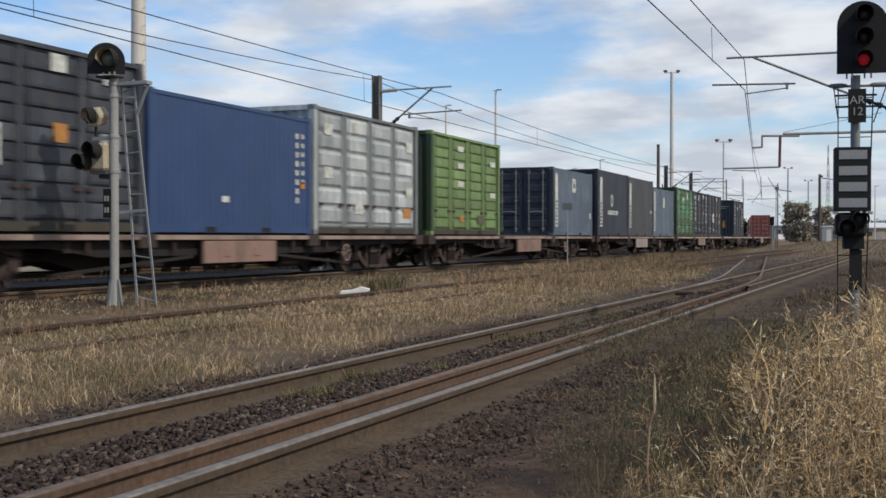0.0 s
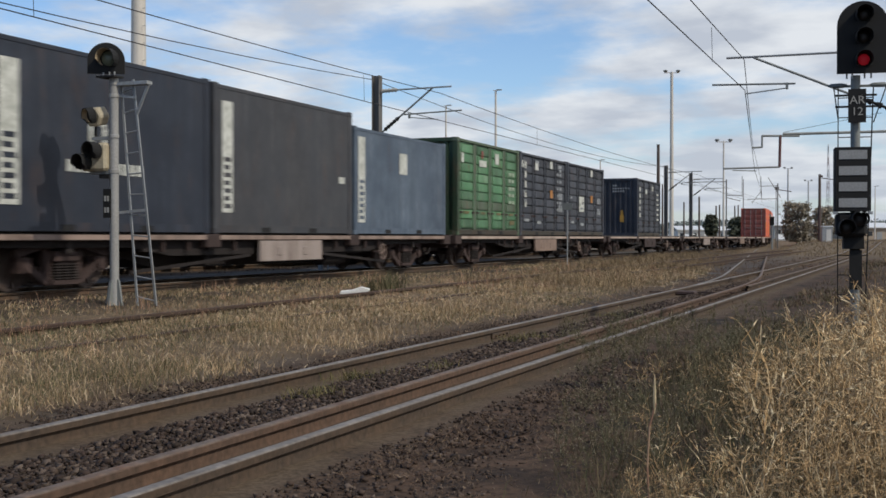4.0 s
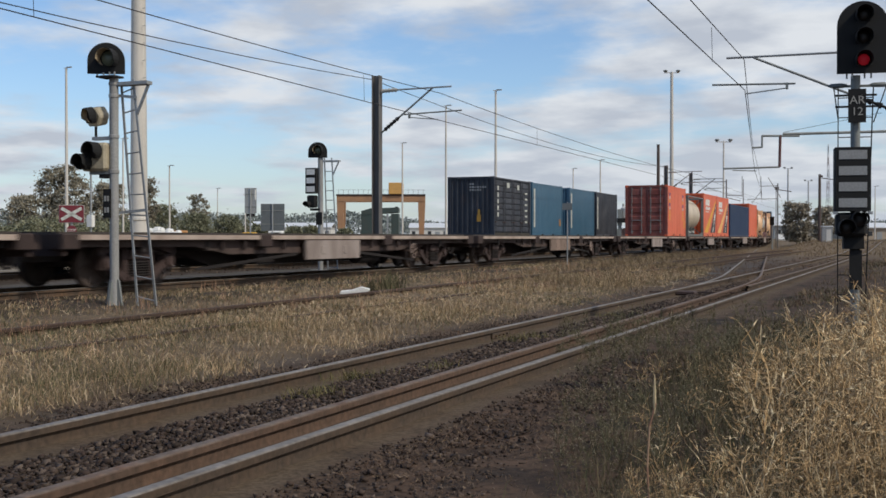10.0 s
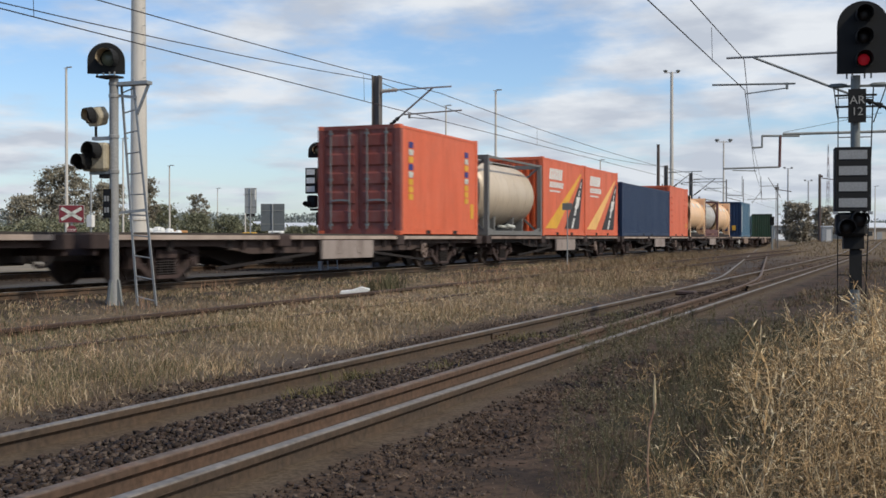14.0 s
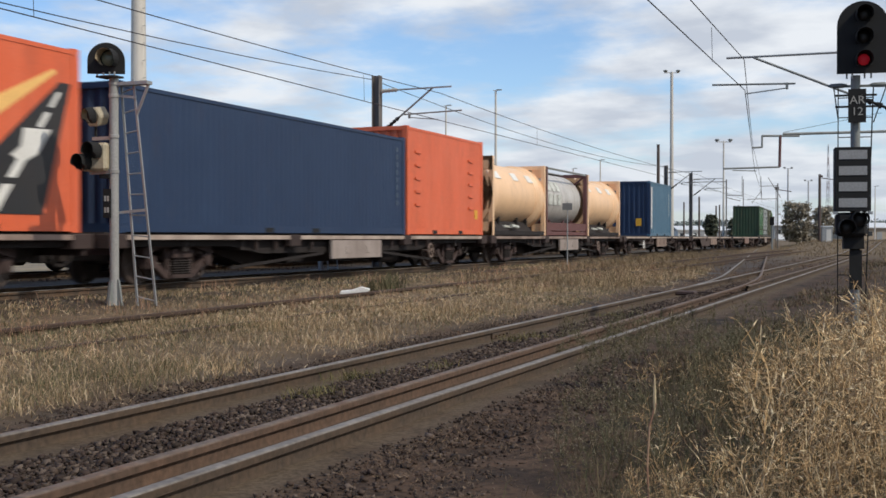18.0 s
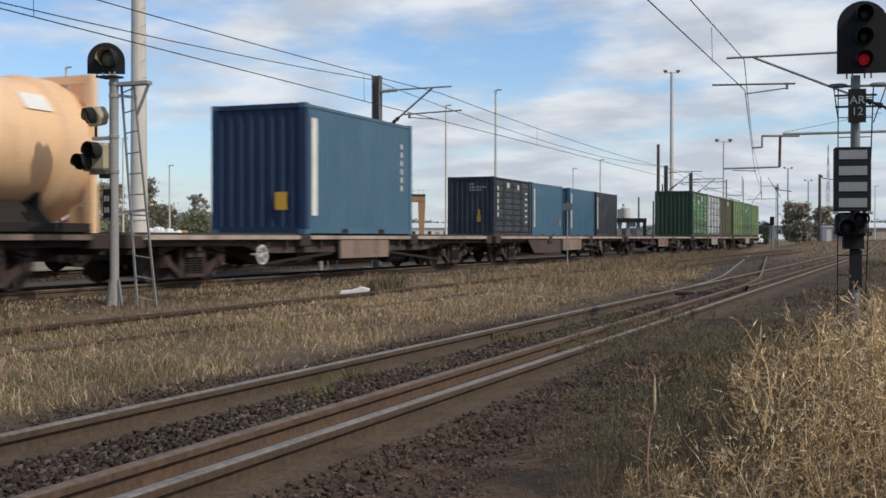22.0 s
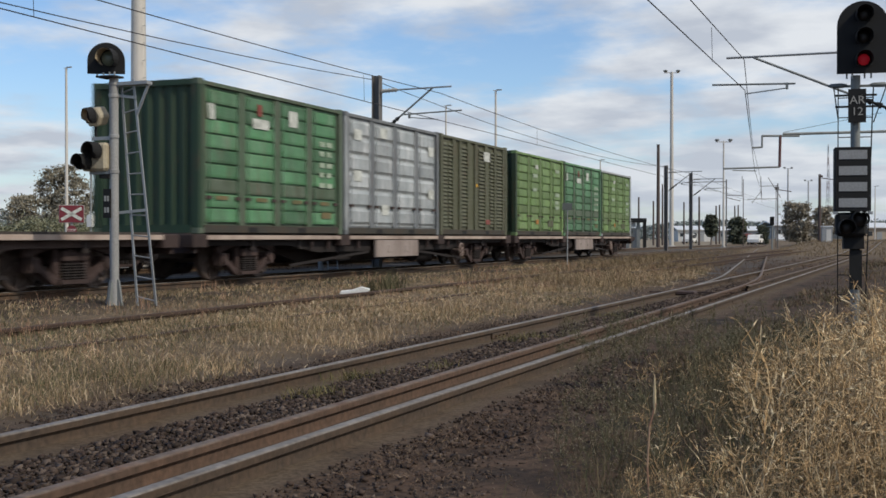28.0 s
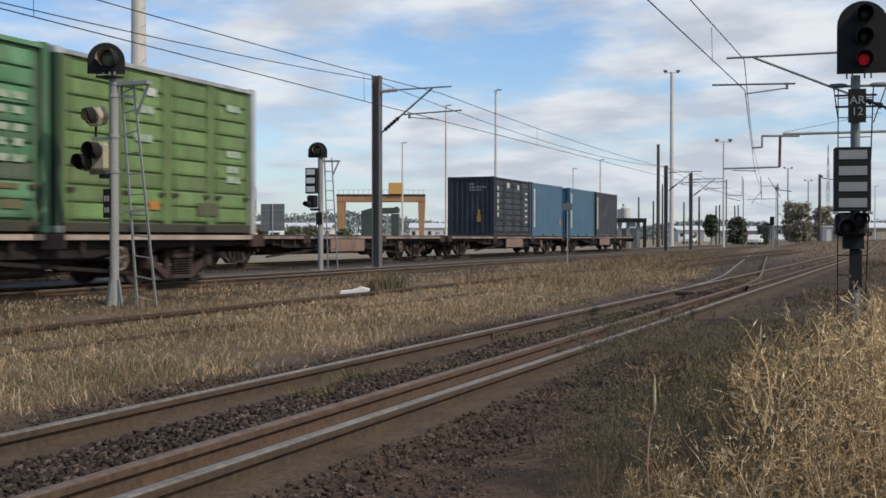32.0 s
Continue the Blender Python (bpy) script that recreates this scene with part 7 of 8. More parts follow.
tree(-24.32, 162.49, 4.232, 1.025, "feathery dark green palm-like tree", 14, 1800, BUSH_FAR, base=0.35, leaf=0.4)
tree(-58.78, 105.77, 2.360, 1.182, "low olive green shrub", 15, 1500, BUSH, base=0.05, leaf=0.18, name="shrub")
tree(-71.56, 132.98, 2.700, 1.478, "low olive green shrub", 16, 1500, BUSH, base=0.05, leaf=0.2, name="shrub")
tree(-76.27, 152.62, 2.591, 1.340, "low olive green shrub", 17, 1300, BUSH, base=0.05, leaf=0.2, name="shrub")
tree(-82.77, 139.28, 3.128, 1.419, "low olive green shrub", 18, 1300, BUSH, base=0.05, leaf=0.2, name="shrub")
for i in range(8):
    tree(*SHRUBS[i], 2.4 + 0.5 * (i % 3), 4.2, "low olive green shrub behind the yard", 40 + i, 1400, BUSH, base=0.05, leaf=0.18, name="shrub")


def far_woods():
    rng = np.random.default_rng(77)
    n = 70000
    ang = rng.uniform(-0.25, 0.9, n)
    dist = rng.uniform(500, 640, n)
    top = 7.0 + 5.0 * np.clip((ang - 0.3) / 0.25, 0, 1) + 1.6 * np.sin(ang * 17) + 1.0 * np.sin(ang * 43 + 1)
    pos = np.stack([-np.sin(ang + 0.0) * dist, np.cos(ang) * dist, np.maximum(0.5, top * rng.uniform(0, 1, n) ** 0.7)], axis=1)
    u = rng.normal(size=(n, 3))
    u /= np.linalg.norm(u, axis=1)[:, None]
    w = np.cross(u, rng.normal(size=(n, 3)))
    w /= np.linalg.norm(w, axis=1)[:, None]
    s = rng.uniform(0.35, 1.0, n)[:, None]
    v = np.stack([pos - u * s, pos + w * s, pos + u * s], axis=1).reshape(-1, 3)
    # greyed leaf colour carries the haze; no air is modelled
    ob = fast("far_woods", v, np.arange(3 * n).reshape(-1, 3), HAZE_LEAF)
    tagged(ob, "far green belt of trees with haze mixed into its colour", "woods", kind="stuff")


far_woods()


# ---- grass, weeds and stones ----
def straw_material(name, cols):
    m = bpy.data.materials.new(name)
    m.use_nodes = True
    nt = m.node_tree
    N, L = nt.nodes.new, nt.links.new
    bs = nt.nodes["Principled BSDF"]
    geo, ramp = N("ShaderNodeNewGeometry"), N("ShaderNodeValToRGB")
    L(geo.outputs["Random Per Island"], ramp.inputs[0])
    el = ramp.color_ramp.elements
    while len(el) < len(cols):
        el.new(0.5)
    for i, c in enumerate(cols):
        el[i].position, el[i].color = i / (len(cols) - 1), (*c, 1)
    tc, n, mx = N("ShaderNodeTexCoord"), N("ShaderNodeTexNoise"), N("ShaderNodeHueSaturation")
    n.inputs["Scale"].default_value = 0.8
    L(tc.outputs["Object"], n.inputs[0])
    r = N("ShaderNodeMapRange")
    r.inputs[1].default_value, r.inputs[2].default_value, r.inputs[3].default_value, r.inputs[4].default_value = 0.3, 0.7, 0.75, 1.25
    L(n.outputs[0], r.inputs[0])
    L(r.outputs[0], mx.inputs["Value"])
    L(ramp.outputs[0], mx.inputs["Color"])
    L(mx.outputs[0], bs.inputs["Base Color"])
    bs.inputs["Roughness"].default_value = 0.8
    bs.inputs["Specular IOR Level"].default_value = 0.2
    return m


STRAW = straw_material("dry_straw", [(0.15, 0.10, 0.055), (0.42, 0.30, 0.17), (0.68, 0.54, 0.36), (0.22, 0.15, 0.085), (0.15, 0.125, 0.065), (0.50, 0.36, 0.205), (0.30, 0.175, 0.105)])
GREENISH = straw_material("greening_grass", [(0.06, 0.068, 0.032), (0.13, 0.125, 0.06), (0.095, 0.09, 0.05), (0.20, 0.165, 0.09)])
RED_STALK = straw_material("reddish_stalks", [(0.22, 0.12, 0.075), (0.42, 0.25, 0.16), (0.30, 0.17, 0.11), (0.5, 0.34, 0.22)])
SEED = straw_material("dry_seed_heads", [(0.17, 0.11, 0.053), (0.70, 0.485, 0.25), (0.27, 0.17, 0.085), (0.92, 0.74, 0.46), (0.12, 0.083, 0.045), (0.55, 0.355, 0.17), (0.36, 0.23, 0.115)])
THICKET = straw_material("dull_thicket", [(0.05, 0.044, 0.025), (0.13, 0.09, 0.045), (0.075, 0.066, 0.036), (0.34, 0.225, 0.11), (0.045, 0.038, 0.024), (0.16, 0.10, 0.05)])


def blades(name, x, y, z, h, width, lean, material, label, seed):
    """Many thin bent blades standing at the given places."""
    rng = np.random.default_rng(seed)
    n = len(x)
    a, b = rng.uniform(0, 6.283, n), rng.uniform(0, 6.283, n)
    ln = lean * rng.uniform(0.1, 1.0, n) * h
    side = np.stack([np.cos(a), np.sin(a), np.zeros(n)], 1) * (width / 2)[:, None]
    p0 = np.stack([x, y, z], 1)
    out = np.stack([np.cos(b), np.sin(b), np.zeros(n)], 1)
    k = rng.normal(size=(n, 2)) * (0.07 * h)[:, None]
    p1 = p0 + out * (0.35 * ln)[:, None] + np.stack([k[:, 0], k[:, 1], h * rng.uniform(0.5, 0.75, n)], 1)
    p2 = p0 + out * ln[:, None] + np.stack([np.zeros(n), np.zeros(n), h * rng.uniform(0.7, 1.0, n)], 1)
    v = np.stack([p0 - side, p0 + side, p1 - side * 0.8, p1 + side * 0.8, p2], 1).reshape(-1, 3)
    k = np.arange(n)[:, None] * 5
    f = np.concatenate([k + np.array([[0, 1, 3]]), k + np.array([[0, 3, 2]]), k + np.array([[2, 3, 4]])])
    return tagged(fast(name, v, f, material), label, "grass", kind="stuff")


def patchy(x, y, scale, seed):
    return np.array([noise.noise((a * scale + seed, b * scale, seed * 1.7)) for a, b in zip(x, y)])


def clumps(rng, n, per, spread, x0, x1, y0, y1, bias=1.0):
    """Places gathered into tufts: x across, y along."""
    cx, cy = rng.uniform(x0, x1, n), y0 + (y1 - y0) * rng.uniform(0, 1, n) ** bias
    k = np.repeat(np.arange(n), per)
    r = spread * (0.5 + rng.uniform(0, 1, n))[k]
    return cx[k] + rng.normal(size=len(k)) * r, cy[k] + rng.normal(size=len(k)) * r, k


def grow():
    rng = np.random.default_rng(5)
    # tufts of the dry strip between the dual-gauge line and the siding
    x, y, k = clumps(rng, 7600, 48, 0.12, 5.0, 11.8, 2.0, 46.0, 1.7)
    q = x
    pn = patchy(-q, y, 0.5, 3.0)
    dens = np.clip((q - 5.02 - bend(y) - 0.5 * patchy(-q, y, 0.9, 41.0)) / 0.45, 0, 1) * np.where(q > 8.45, 0.18, np.where(q > 7.15, 0.3, 1.0)) * np.clip(0.62 + 2.6 * pn, 0.1, 1)
    keep = rng.uniform(0, 1, len(q)) < dens
    q, y, pn, k = q[keep], y[keep], pn[keep], k[keep]
    n = len(q)
    size = rng.uniform(0.45, 1.3, 7600)[k]
    h = 0.025 + 0.165 * rng.uniform(0, 1, n) ** 1.5 * size * np.where(q > 6.5, 0.62, 1.0) * (0.9 + 0.5 * np.clip(pn, -0.5, 0.8))
    h = h * np.clip(0.85 + 1.1 * patchy(-q, y, 1.3, 77.0), 0.35, 1.5)
    h = np.where(rng.uniform(0, 1, n) < 0.05, h * 1.7, h)
    z = np.array([ground_z(-a, b) for a, b in zip(q, y)]) - 0.01
    wd = np.clip(0.0012 + 0.00028 * y, 0.0018, 0.018)
    green = rng.uniform(0, 1, n) < np.clip(0.25 + 1.0 * patchy(-q, y, 0.3, 9.0), 0.05, 0.75)
    blades("dry_grass", -q[~green], y[~green], z[~green], h[~green], wd[~green] * 0.75, 1.3, STRAW, "pale dry straw-coloured grass between the tracks", 1)
    blades("green_grass", -q[green], y[green], z[green], h[green] * 0.85, wd[green], 1.0, GREENISH, "olive green grass among the dry straw", 2)
    # low mat of matted grass under the tufts
    n = 130000
    y, q = 3.0 + 36 * rng.uniform(0, 1, n) ** 1.5, rng.uniform(4.9, 12.2, n)
    keep = rng.uniform(0, 1, n) < np.clip((q - 4.9 - bend(y) - 0.5 * patchy(-q, y, 0.9, 41.0)) / 0.4, 0, 1) * np.where(q > 8.6, 0.55, 1.0) * np.clip(0.75 + 1.6 * patchy(-q, y, 0.6, 52.0), 0.12, 1)
    q, y = q[keep], y[keep]
    z = np.array([ground_z(-a, b) for a, b in zip(q, y)]) - 0.004
    hm = rng.uniform(0.015, 0.10, len(q))
    wm = np.clip(0.0025 + 0.00035 * y, 0.003, 0.014)
    olive = rng.uniform(0, 1, len(q)) < np.clip(0.3 + 0.9 * patchy(-q, y, 0.22, 9.0), 0.08, 0.8)
    blades("grass_mat", -q[~olive], y[~olive], z[~olive], hm[~olive], wm[~olive], 2.2, STRAW, "low matted dry grass between the tracks", 31)
    blades("green_grass_mat", -q[olive], y[olive], z[olive], hm[olive], wm[olive], 1.8, GREENISH, "low olive grass matted among the straw", 32)
    # thin reddish stalks standing over the straw
    x, y, k = clumps(rng, 150, 14, 0.12, 6.2, 11.5, 6.0, 40.0, 1.3)
    z = np.array([ground_z(-a, b) for a, b in zip(x, y)]) - 0.01
    blades("red_stalks", -x, y, z, rng.uniform(0.1, 0.3, len(x)), np.clip(0.0003 * y, 0.0025, 0.01), 0.7, RED_STALK, "thin reddish brown stalks in the dry grass", 17)
    # fallen straw lying on the earth
    n = 60000
    y, q = 2.2 + 34 * rng.uniform(0, 1, n) ** 1.8, rng.uniform(4.6, 12.0, n)
    keep = rng.uniform(0, 1, n) < np.clip(0.66 + 1.3 * patchy(-q, y, 0.7, 14.0), 0.25, 1) * np.where(q < 5.2, 0.45, 1.0) * np.where(q > 8.6, 0.35, 1.0)
    q, y = q[keep], y[keep]
    z = np.array([ground_z(-a, b) for a, b in zip(q, y)]) + 0.012
    blades("straw_litter", -q, y, z, rng.uniform(0.006, 0.035, len(q)), np.clip(0.003 + 0.0003 * y, 0.003, 0.012), 7.0, STRAW, "fallen dry straw lying on the earth", 8)
    # far strip and verges
    n = 30000
    y = 40 + 105 * rng.uniform(0, 1, n) ** 1.3
    q = rng.uniform(4.8, 12.3, n)
    keep = (q > 4.75 + bend(y)) & (rng.uniform(0, 1, n) < np.clip(0.5 + 1.4 * patchy(-q, y, 0.25, 21.0), 0.05, 1))
    q, y = q[keep], y[keep]
    blades("far_grass", -q, y, np.array([ground_z(-a, b) for a, b in zip(q, y)]), rng.uniform(0.04, 0.22, len(q)), np.full(len(q), 0.014), 1.0, FAR_STRAW, "pale dry grass along the far tracks", 3)
    # taller pale tufts beside the branch and a leafy sprig by the siding
    x, y, k = clumps(rng, 230, 26, 0.22, 0.0, 3.6, 23.0, 62.0, 1.4)
    x = -(5.3 + x + bend(y))
    blades("branch_tufts", x, y, np.array([ground_z(a, b) for a, b in zip(x, y)]) - 0.01, rng.uniform(0.1, 0.36, len(x)), np.clip(0.0003 * y, 0.006, 0.014), 0.9, FAR_STRAW, "taller pale dry grass beside the branch line", 91)
    x, y, k = clumps(rng, 7, 60, 0.11, -9.15, -8.55, 19.0, 19.7)
    blades("leafy_sprig", x, y, np.full(len(x), 0.0), rng.uniform(0.1, 0.5, len(x)), np.full(len(x), 0.008), 0.5, GREENISH, "leafy olive weed standing beside the siding", 92)
    # dry grass over the far end of the yard
    n = 16000
    y, x = 76 + 90 * rng.uniform(0, 1, n) ** 1.2, rng.uniform(-9.5, 8.0, n)
    keep = rng.uniform(0, 1, n) < np.clip(0.6 + 1.5 * patchy(x, y, 0.12, 95.0), 0.0, 1)
    x, y = x[keep], y[keep]
    blades("yard_grass", x, y, np.array([ground_z(a, b) for a, b in zip(x, y)]), rng.uniform(0.05, 0.26, len(x)), np.full(len(x), 0.025), 1.0, FAR_STRAW, "dry grass at the far end of the yard", 93)
    n = 20000
    y, x = 18 + 125 * rng.uniform(0, 1, n) ** 1.4, rng.uniform(-1.2, 16, n)
    keep = rng.uniform(0, 1, n) < np.clip(0.5 + 1.4 * patchy(x, y, 0.25, 25.0), 0.05, 1)
    x, y = x[keep], y[keep]
    blades("verge_grass", x, y, np.array([ground_z(a, b) for a, b in zip(x, y)]) - 0.01, rng.uniform(0.04, 0.24, len(x)), np.clip(0.0003 * y, 0.006, 0.02), 1.0, FAR_STRAW, "dry grass on the verge beyond the signal", 4)
    # brown and olive growth on the earth between the near rail and the signal
    x, y, k = clumps(rng, 3600, 16, 0.16, -2.3, 4.5, 8.5, 60.0, 1.6)
    keep = (x > -2.25 + LEAN * y) & (rng.uniform(0, 1, len(x)) < np.clip(0.5 + 1.6 * patchy(x, y, 0.5, 61.0), 0.05, 1))
    x, y = x[keep], y[keep]
    zz = np.array([ground_z(a, b) for a, b in zip(x, y)])
    brown = rng.uniform(0, 1, len(x)) < 0.55
    for pick, m, lab, sd in ((brown, LITTER, "brown dead growth beside the near line", 71), (~brown, WEED_GREEN, "dull olive growth beside the near line", 72)):
        blades("trackside_growth", x[pick], y[pick], zz[pick] - 0.005, rng.uniform(0.03, 0.16, pick.sum()), np.clip(0.0004 * y[pick], 0.004, 0.016), 1.6, m, lab, sd)
    x, y, k = clumps(rng, 700, 14, 0.2, 2.7, 9.0, 20.0, 75.0, 1.3)
    keep = (x < 5.4 + bend(y)) & (np.abs(x - 4.165 - bend(y)) > 0.12) & (rng.uniform(0, 1, len(x)) < np.clip(0.4 + 1.8 * patchy(-x, y, 0.4, 66.0), 0.03, 1))
    x, y = -x[keep], y[keep]
    blades("turnout_growth", x, y, np.array([ground_z(a, b) for a, b in zip(x, y)]), rng.uniform(0.02, 0.1, len(x)), np.clip(0.0004 * y, 0.006, 0.018), 1.8, LITTER, "brown dead growth on the turnout bed", 73)
    # low green-brown growth beside the near rail
    x, y, k = clumps(rng, 800, 18, 0.08, -1.7, 3.2, 4.0, 19.0, 1.1)
    edge = -1.35 + 0.10 * (y - 4.5) + 0.25 * np.sin(y * 1.7)
    keep = (x > edge - rng.exponential(0.45, len(x))) & (rng.uniform(0, 1, len(x)) < np.clip(0.6 + 1.3 * patchy(x, y, 0.8, 5.0), 0.05, 1))
    x, y = x[keep], y[keep]
    blades("low_weeds", x, y, np.full(len(x), NEAR_BED), rng.uniform(0.03, 0.14, len(x)), np.full(len(x), 0.003), 1.4, GREENISH, "low olive weeds beside the track", 6)
    # feathery green weeds in front of the straw
    x0, y0, k = clumps(rng, 800, 26, 0.06, 0.0, 1.0, 0.0, 1.0)
    cz, ct = rng.uniform(3.6, 13.0, 800), rng.uniform(0.10, 0.42, 800)
    zc, tt = cz[k] + rng.normal(size=len(k)) * 0.13, ct[k] + rng.normal(size=len(k)) * 0.02
    x, y = zc * tt * 0.9294 - zc * 0.3690, zc * tt * 0.3690 + zc * 0.9294
    keep = x > -1.7
    hh = (rng.uniform(0.12, 0.5, 800) * np.clip((ct - 0.07) / 0.13, 0.3, 1))[k] * rng.uniform(0.35, 1.0, len(k))
    blades("green_weeds", x[keep], y[keep], np.full(keep.sum(), NEAR_BED), hh[keep] * 0.8, np.clip(zc[keep] * 0.00045, 0.0018, 0.0045), 1.5, WEED_GREEN, "dull green feathery weeds before the straw", 13)
    # fallen brown litter on the near earth
    n = 120000
    y, x = 3.4 + 11 * rng.uniform(0, 1, n) ** 1.3, rng.uniform(-2.5, 3.2, n)
    keep = rng.uniform(0, 1, n) < np.clip(0.42 + 2.2 * patchy(x, y, 1.6, 31.0), 0.03, 1)
    x, y = x[keep], y[keep]
    blades("brown_litter", x, y, np.full(len(x), NEAR_BED + 0.02), rng.uniform(0.004, 0.022, len(x)), np.full(len(x), 0.0035), 6.0, LITTER, "brown dead stalks lying on the earth", 9)
    n = 7500
    zc = rng.uniform(3.3, 9.5, n)
    tt = 0.22 + 0.21 * rng.uniform(0, 1, n) ** 0.6
    x, y = zc * tt * 0.9294 - zc * 0.3690, zc * tt * 0.3690 + zc * 0.9294
    keep = rng.uniform(0, 1, n) < np.clip(0.6 + 1.9 * patchy(x, y, 1.5, 8.0), 0.05, 1)
    x, y = x[keep], y[keep]
    blades("straw_thicket", x, y, np.full(len(x), NEAR_BED), rng.uniform(0.1, 0.46, len(x)) * np.clip((zc[keep] - 1.5) / 4, 0.4, 1), np.clip(zc[keep] * 0.0005, 0.0012, 0.004), 1.6, THICKET, "tangle of dull dry straw and weeds", 12)
    # small weeds rooted between the rails
    spots = ((-3.75, 11.85), (-3.66, 12.10), (-3.83, 11.61), (-3.94, 8.01), (-3.91, 8.13), (-3.56, 8.92), (-3.77, 7.11), (-3.78, 7.00), (-3.74, 15.73))
    k = np.repeat(np.arange(len(spots)), 90)
    x, y = np.array([s[0] * 1.035 for s in spots])[k] + rng.normal(size=len(k)) * 0.09, np.array([s[1] * 1.035 for s in spots])[k] + rng.normal(size=len(k)) * 0.12
    blades("track_weeds", x, y, np.full(len(k), NEAR_BED + 0.01), rng.uniform(0.03, 0.12, len(k)), np.full(len(k), 0.006), 1.4, WEED_YELLOW, "small yellow-green weeds between the rails", 15)
    n = 5000
    y = 3.2 + 10 * rng.uniform(0, 1, n)
    x = rng.uniform(-2.2, 2.6, n)
    keep = (x > -1.5 + 0.1 * (y - 4)) & (rng.uniform(0, 1, n) < 0.6)
    blades("dead_stalks", x[keep], y[keep], np.full(keep.sum(), NEAR_BED), rng.uniform(0.06, 0.24, keep.sum()), np.full(keep.sum(), 0.0022), 1.2, LITTER, "thin dead stalks in the weeds", 7)


def bushes(name, label, n, seed, place, height, reach, forks, girth, pod, stem_mat, pod_mat, pod_name, pod_label):
    """Branching weeds: crooked stems, twigs that fork again, and small pods at the tips."""
    rnd = random.Random(seed)
    sv, sf, pv, pf = [], [], [], []

    def away(d, spread):
        return (d + Vector((rnd.gauss(0, spread), rnd.gauss(0, spread), rnd.gauss(0, spread)))).normalized()

    def ribbon(p, q, w):
        u = (q - p).cross(Vector((rnd.gauss(0, 1), rnd.gauss(0, 1), rnd.gauss(0, 1)))).normalized() * w
        k = len(sv)
        sv.extend((p - u, p + u, q + u * 0.7, q - u * 0.7))
        sf.extend(((k, k + 1, k + 2), (k, k + 2, k + 3)))

    def husk(p, d, l):
        u = d.orthogonal().normalized() * l * rnd.uniform(0.06, 0.14)
        w = d.cross(u)
        m = p + d * l * 0.45
        k = len(pv)
        pv.extend((p, m + u, m + w, m - u, m - w, p + d * l))
        for a, b in ((1, 2), (2, 3), (3, 4), (4, 1)):
            pf.extend(((k, k + a, k + b), (k + 5, k + b, k + a)))

    for _ in range(n):
        x, y, depth, big = place(rnd)
        h = rnd.uniform(*height) * big
        w = girth * depth
        p = Vector((x, y, NEAR_BED - 0.01))
        d = away(Vector((0, 0, 1)), 0.2)
        steps = 6
        for k in range(steps):
            d = away(d + Vector((0, 0, 0.25)), 0.16)
            q = p + d * h / steps
            ribbon(p, q, w)
            p = q
            if k < 1:
                continue
            for _ in range(forks):
                e = away(Vector((0, 0, 0.5)) + d * 0.3, 0.62)
                a, l = p, rnd.uniform(*reach) * (0.6 + 0.4 * big)
                for m in range(3):
                    e = away(e, 0.22)
                    b = a + e * l / 3
                    ribbon(a, b, w * 0.7)
                    f = away(e, 0.7)
                    c = b + f * rnd.uniform(0.15, 0.45) * l
                    ribbon(b, c, w * 0.55)
                    if rnd.random() < 0.7:
                        husk(c, away(f, 0.35), rnd.uniform(*pod))
                    a = b
                husk(a, e, rnd.uniform(*pod))
    tagged(fast(name, np.array([tuple(v) for v in sv]), np.array(sf), stem_mat), label, "weeds", kind="stuff")
    tagged(fast(pod_name, np.array([tuple(v) for v in pv]), np.array(pf), pod_mat), pod_label, "weeds", kind="stuff")


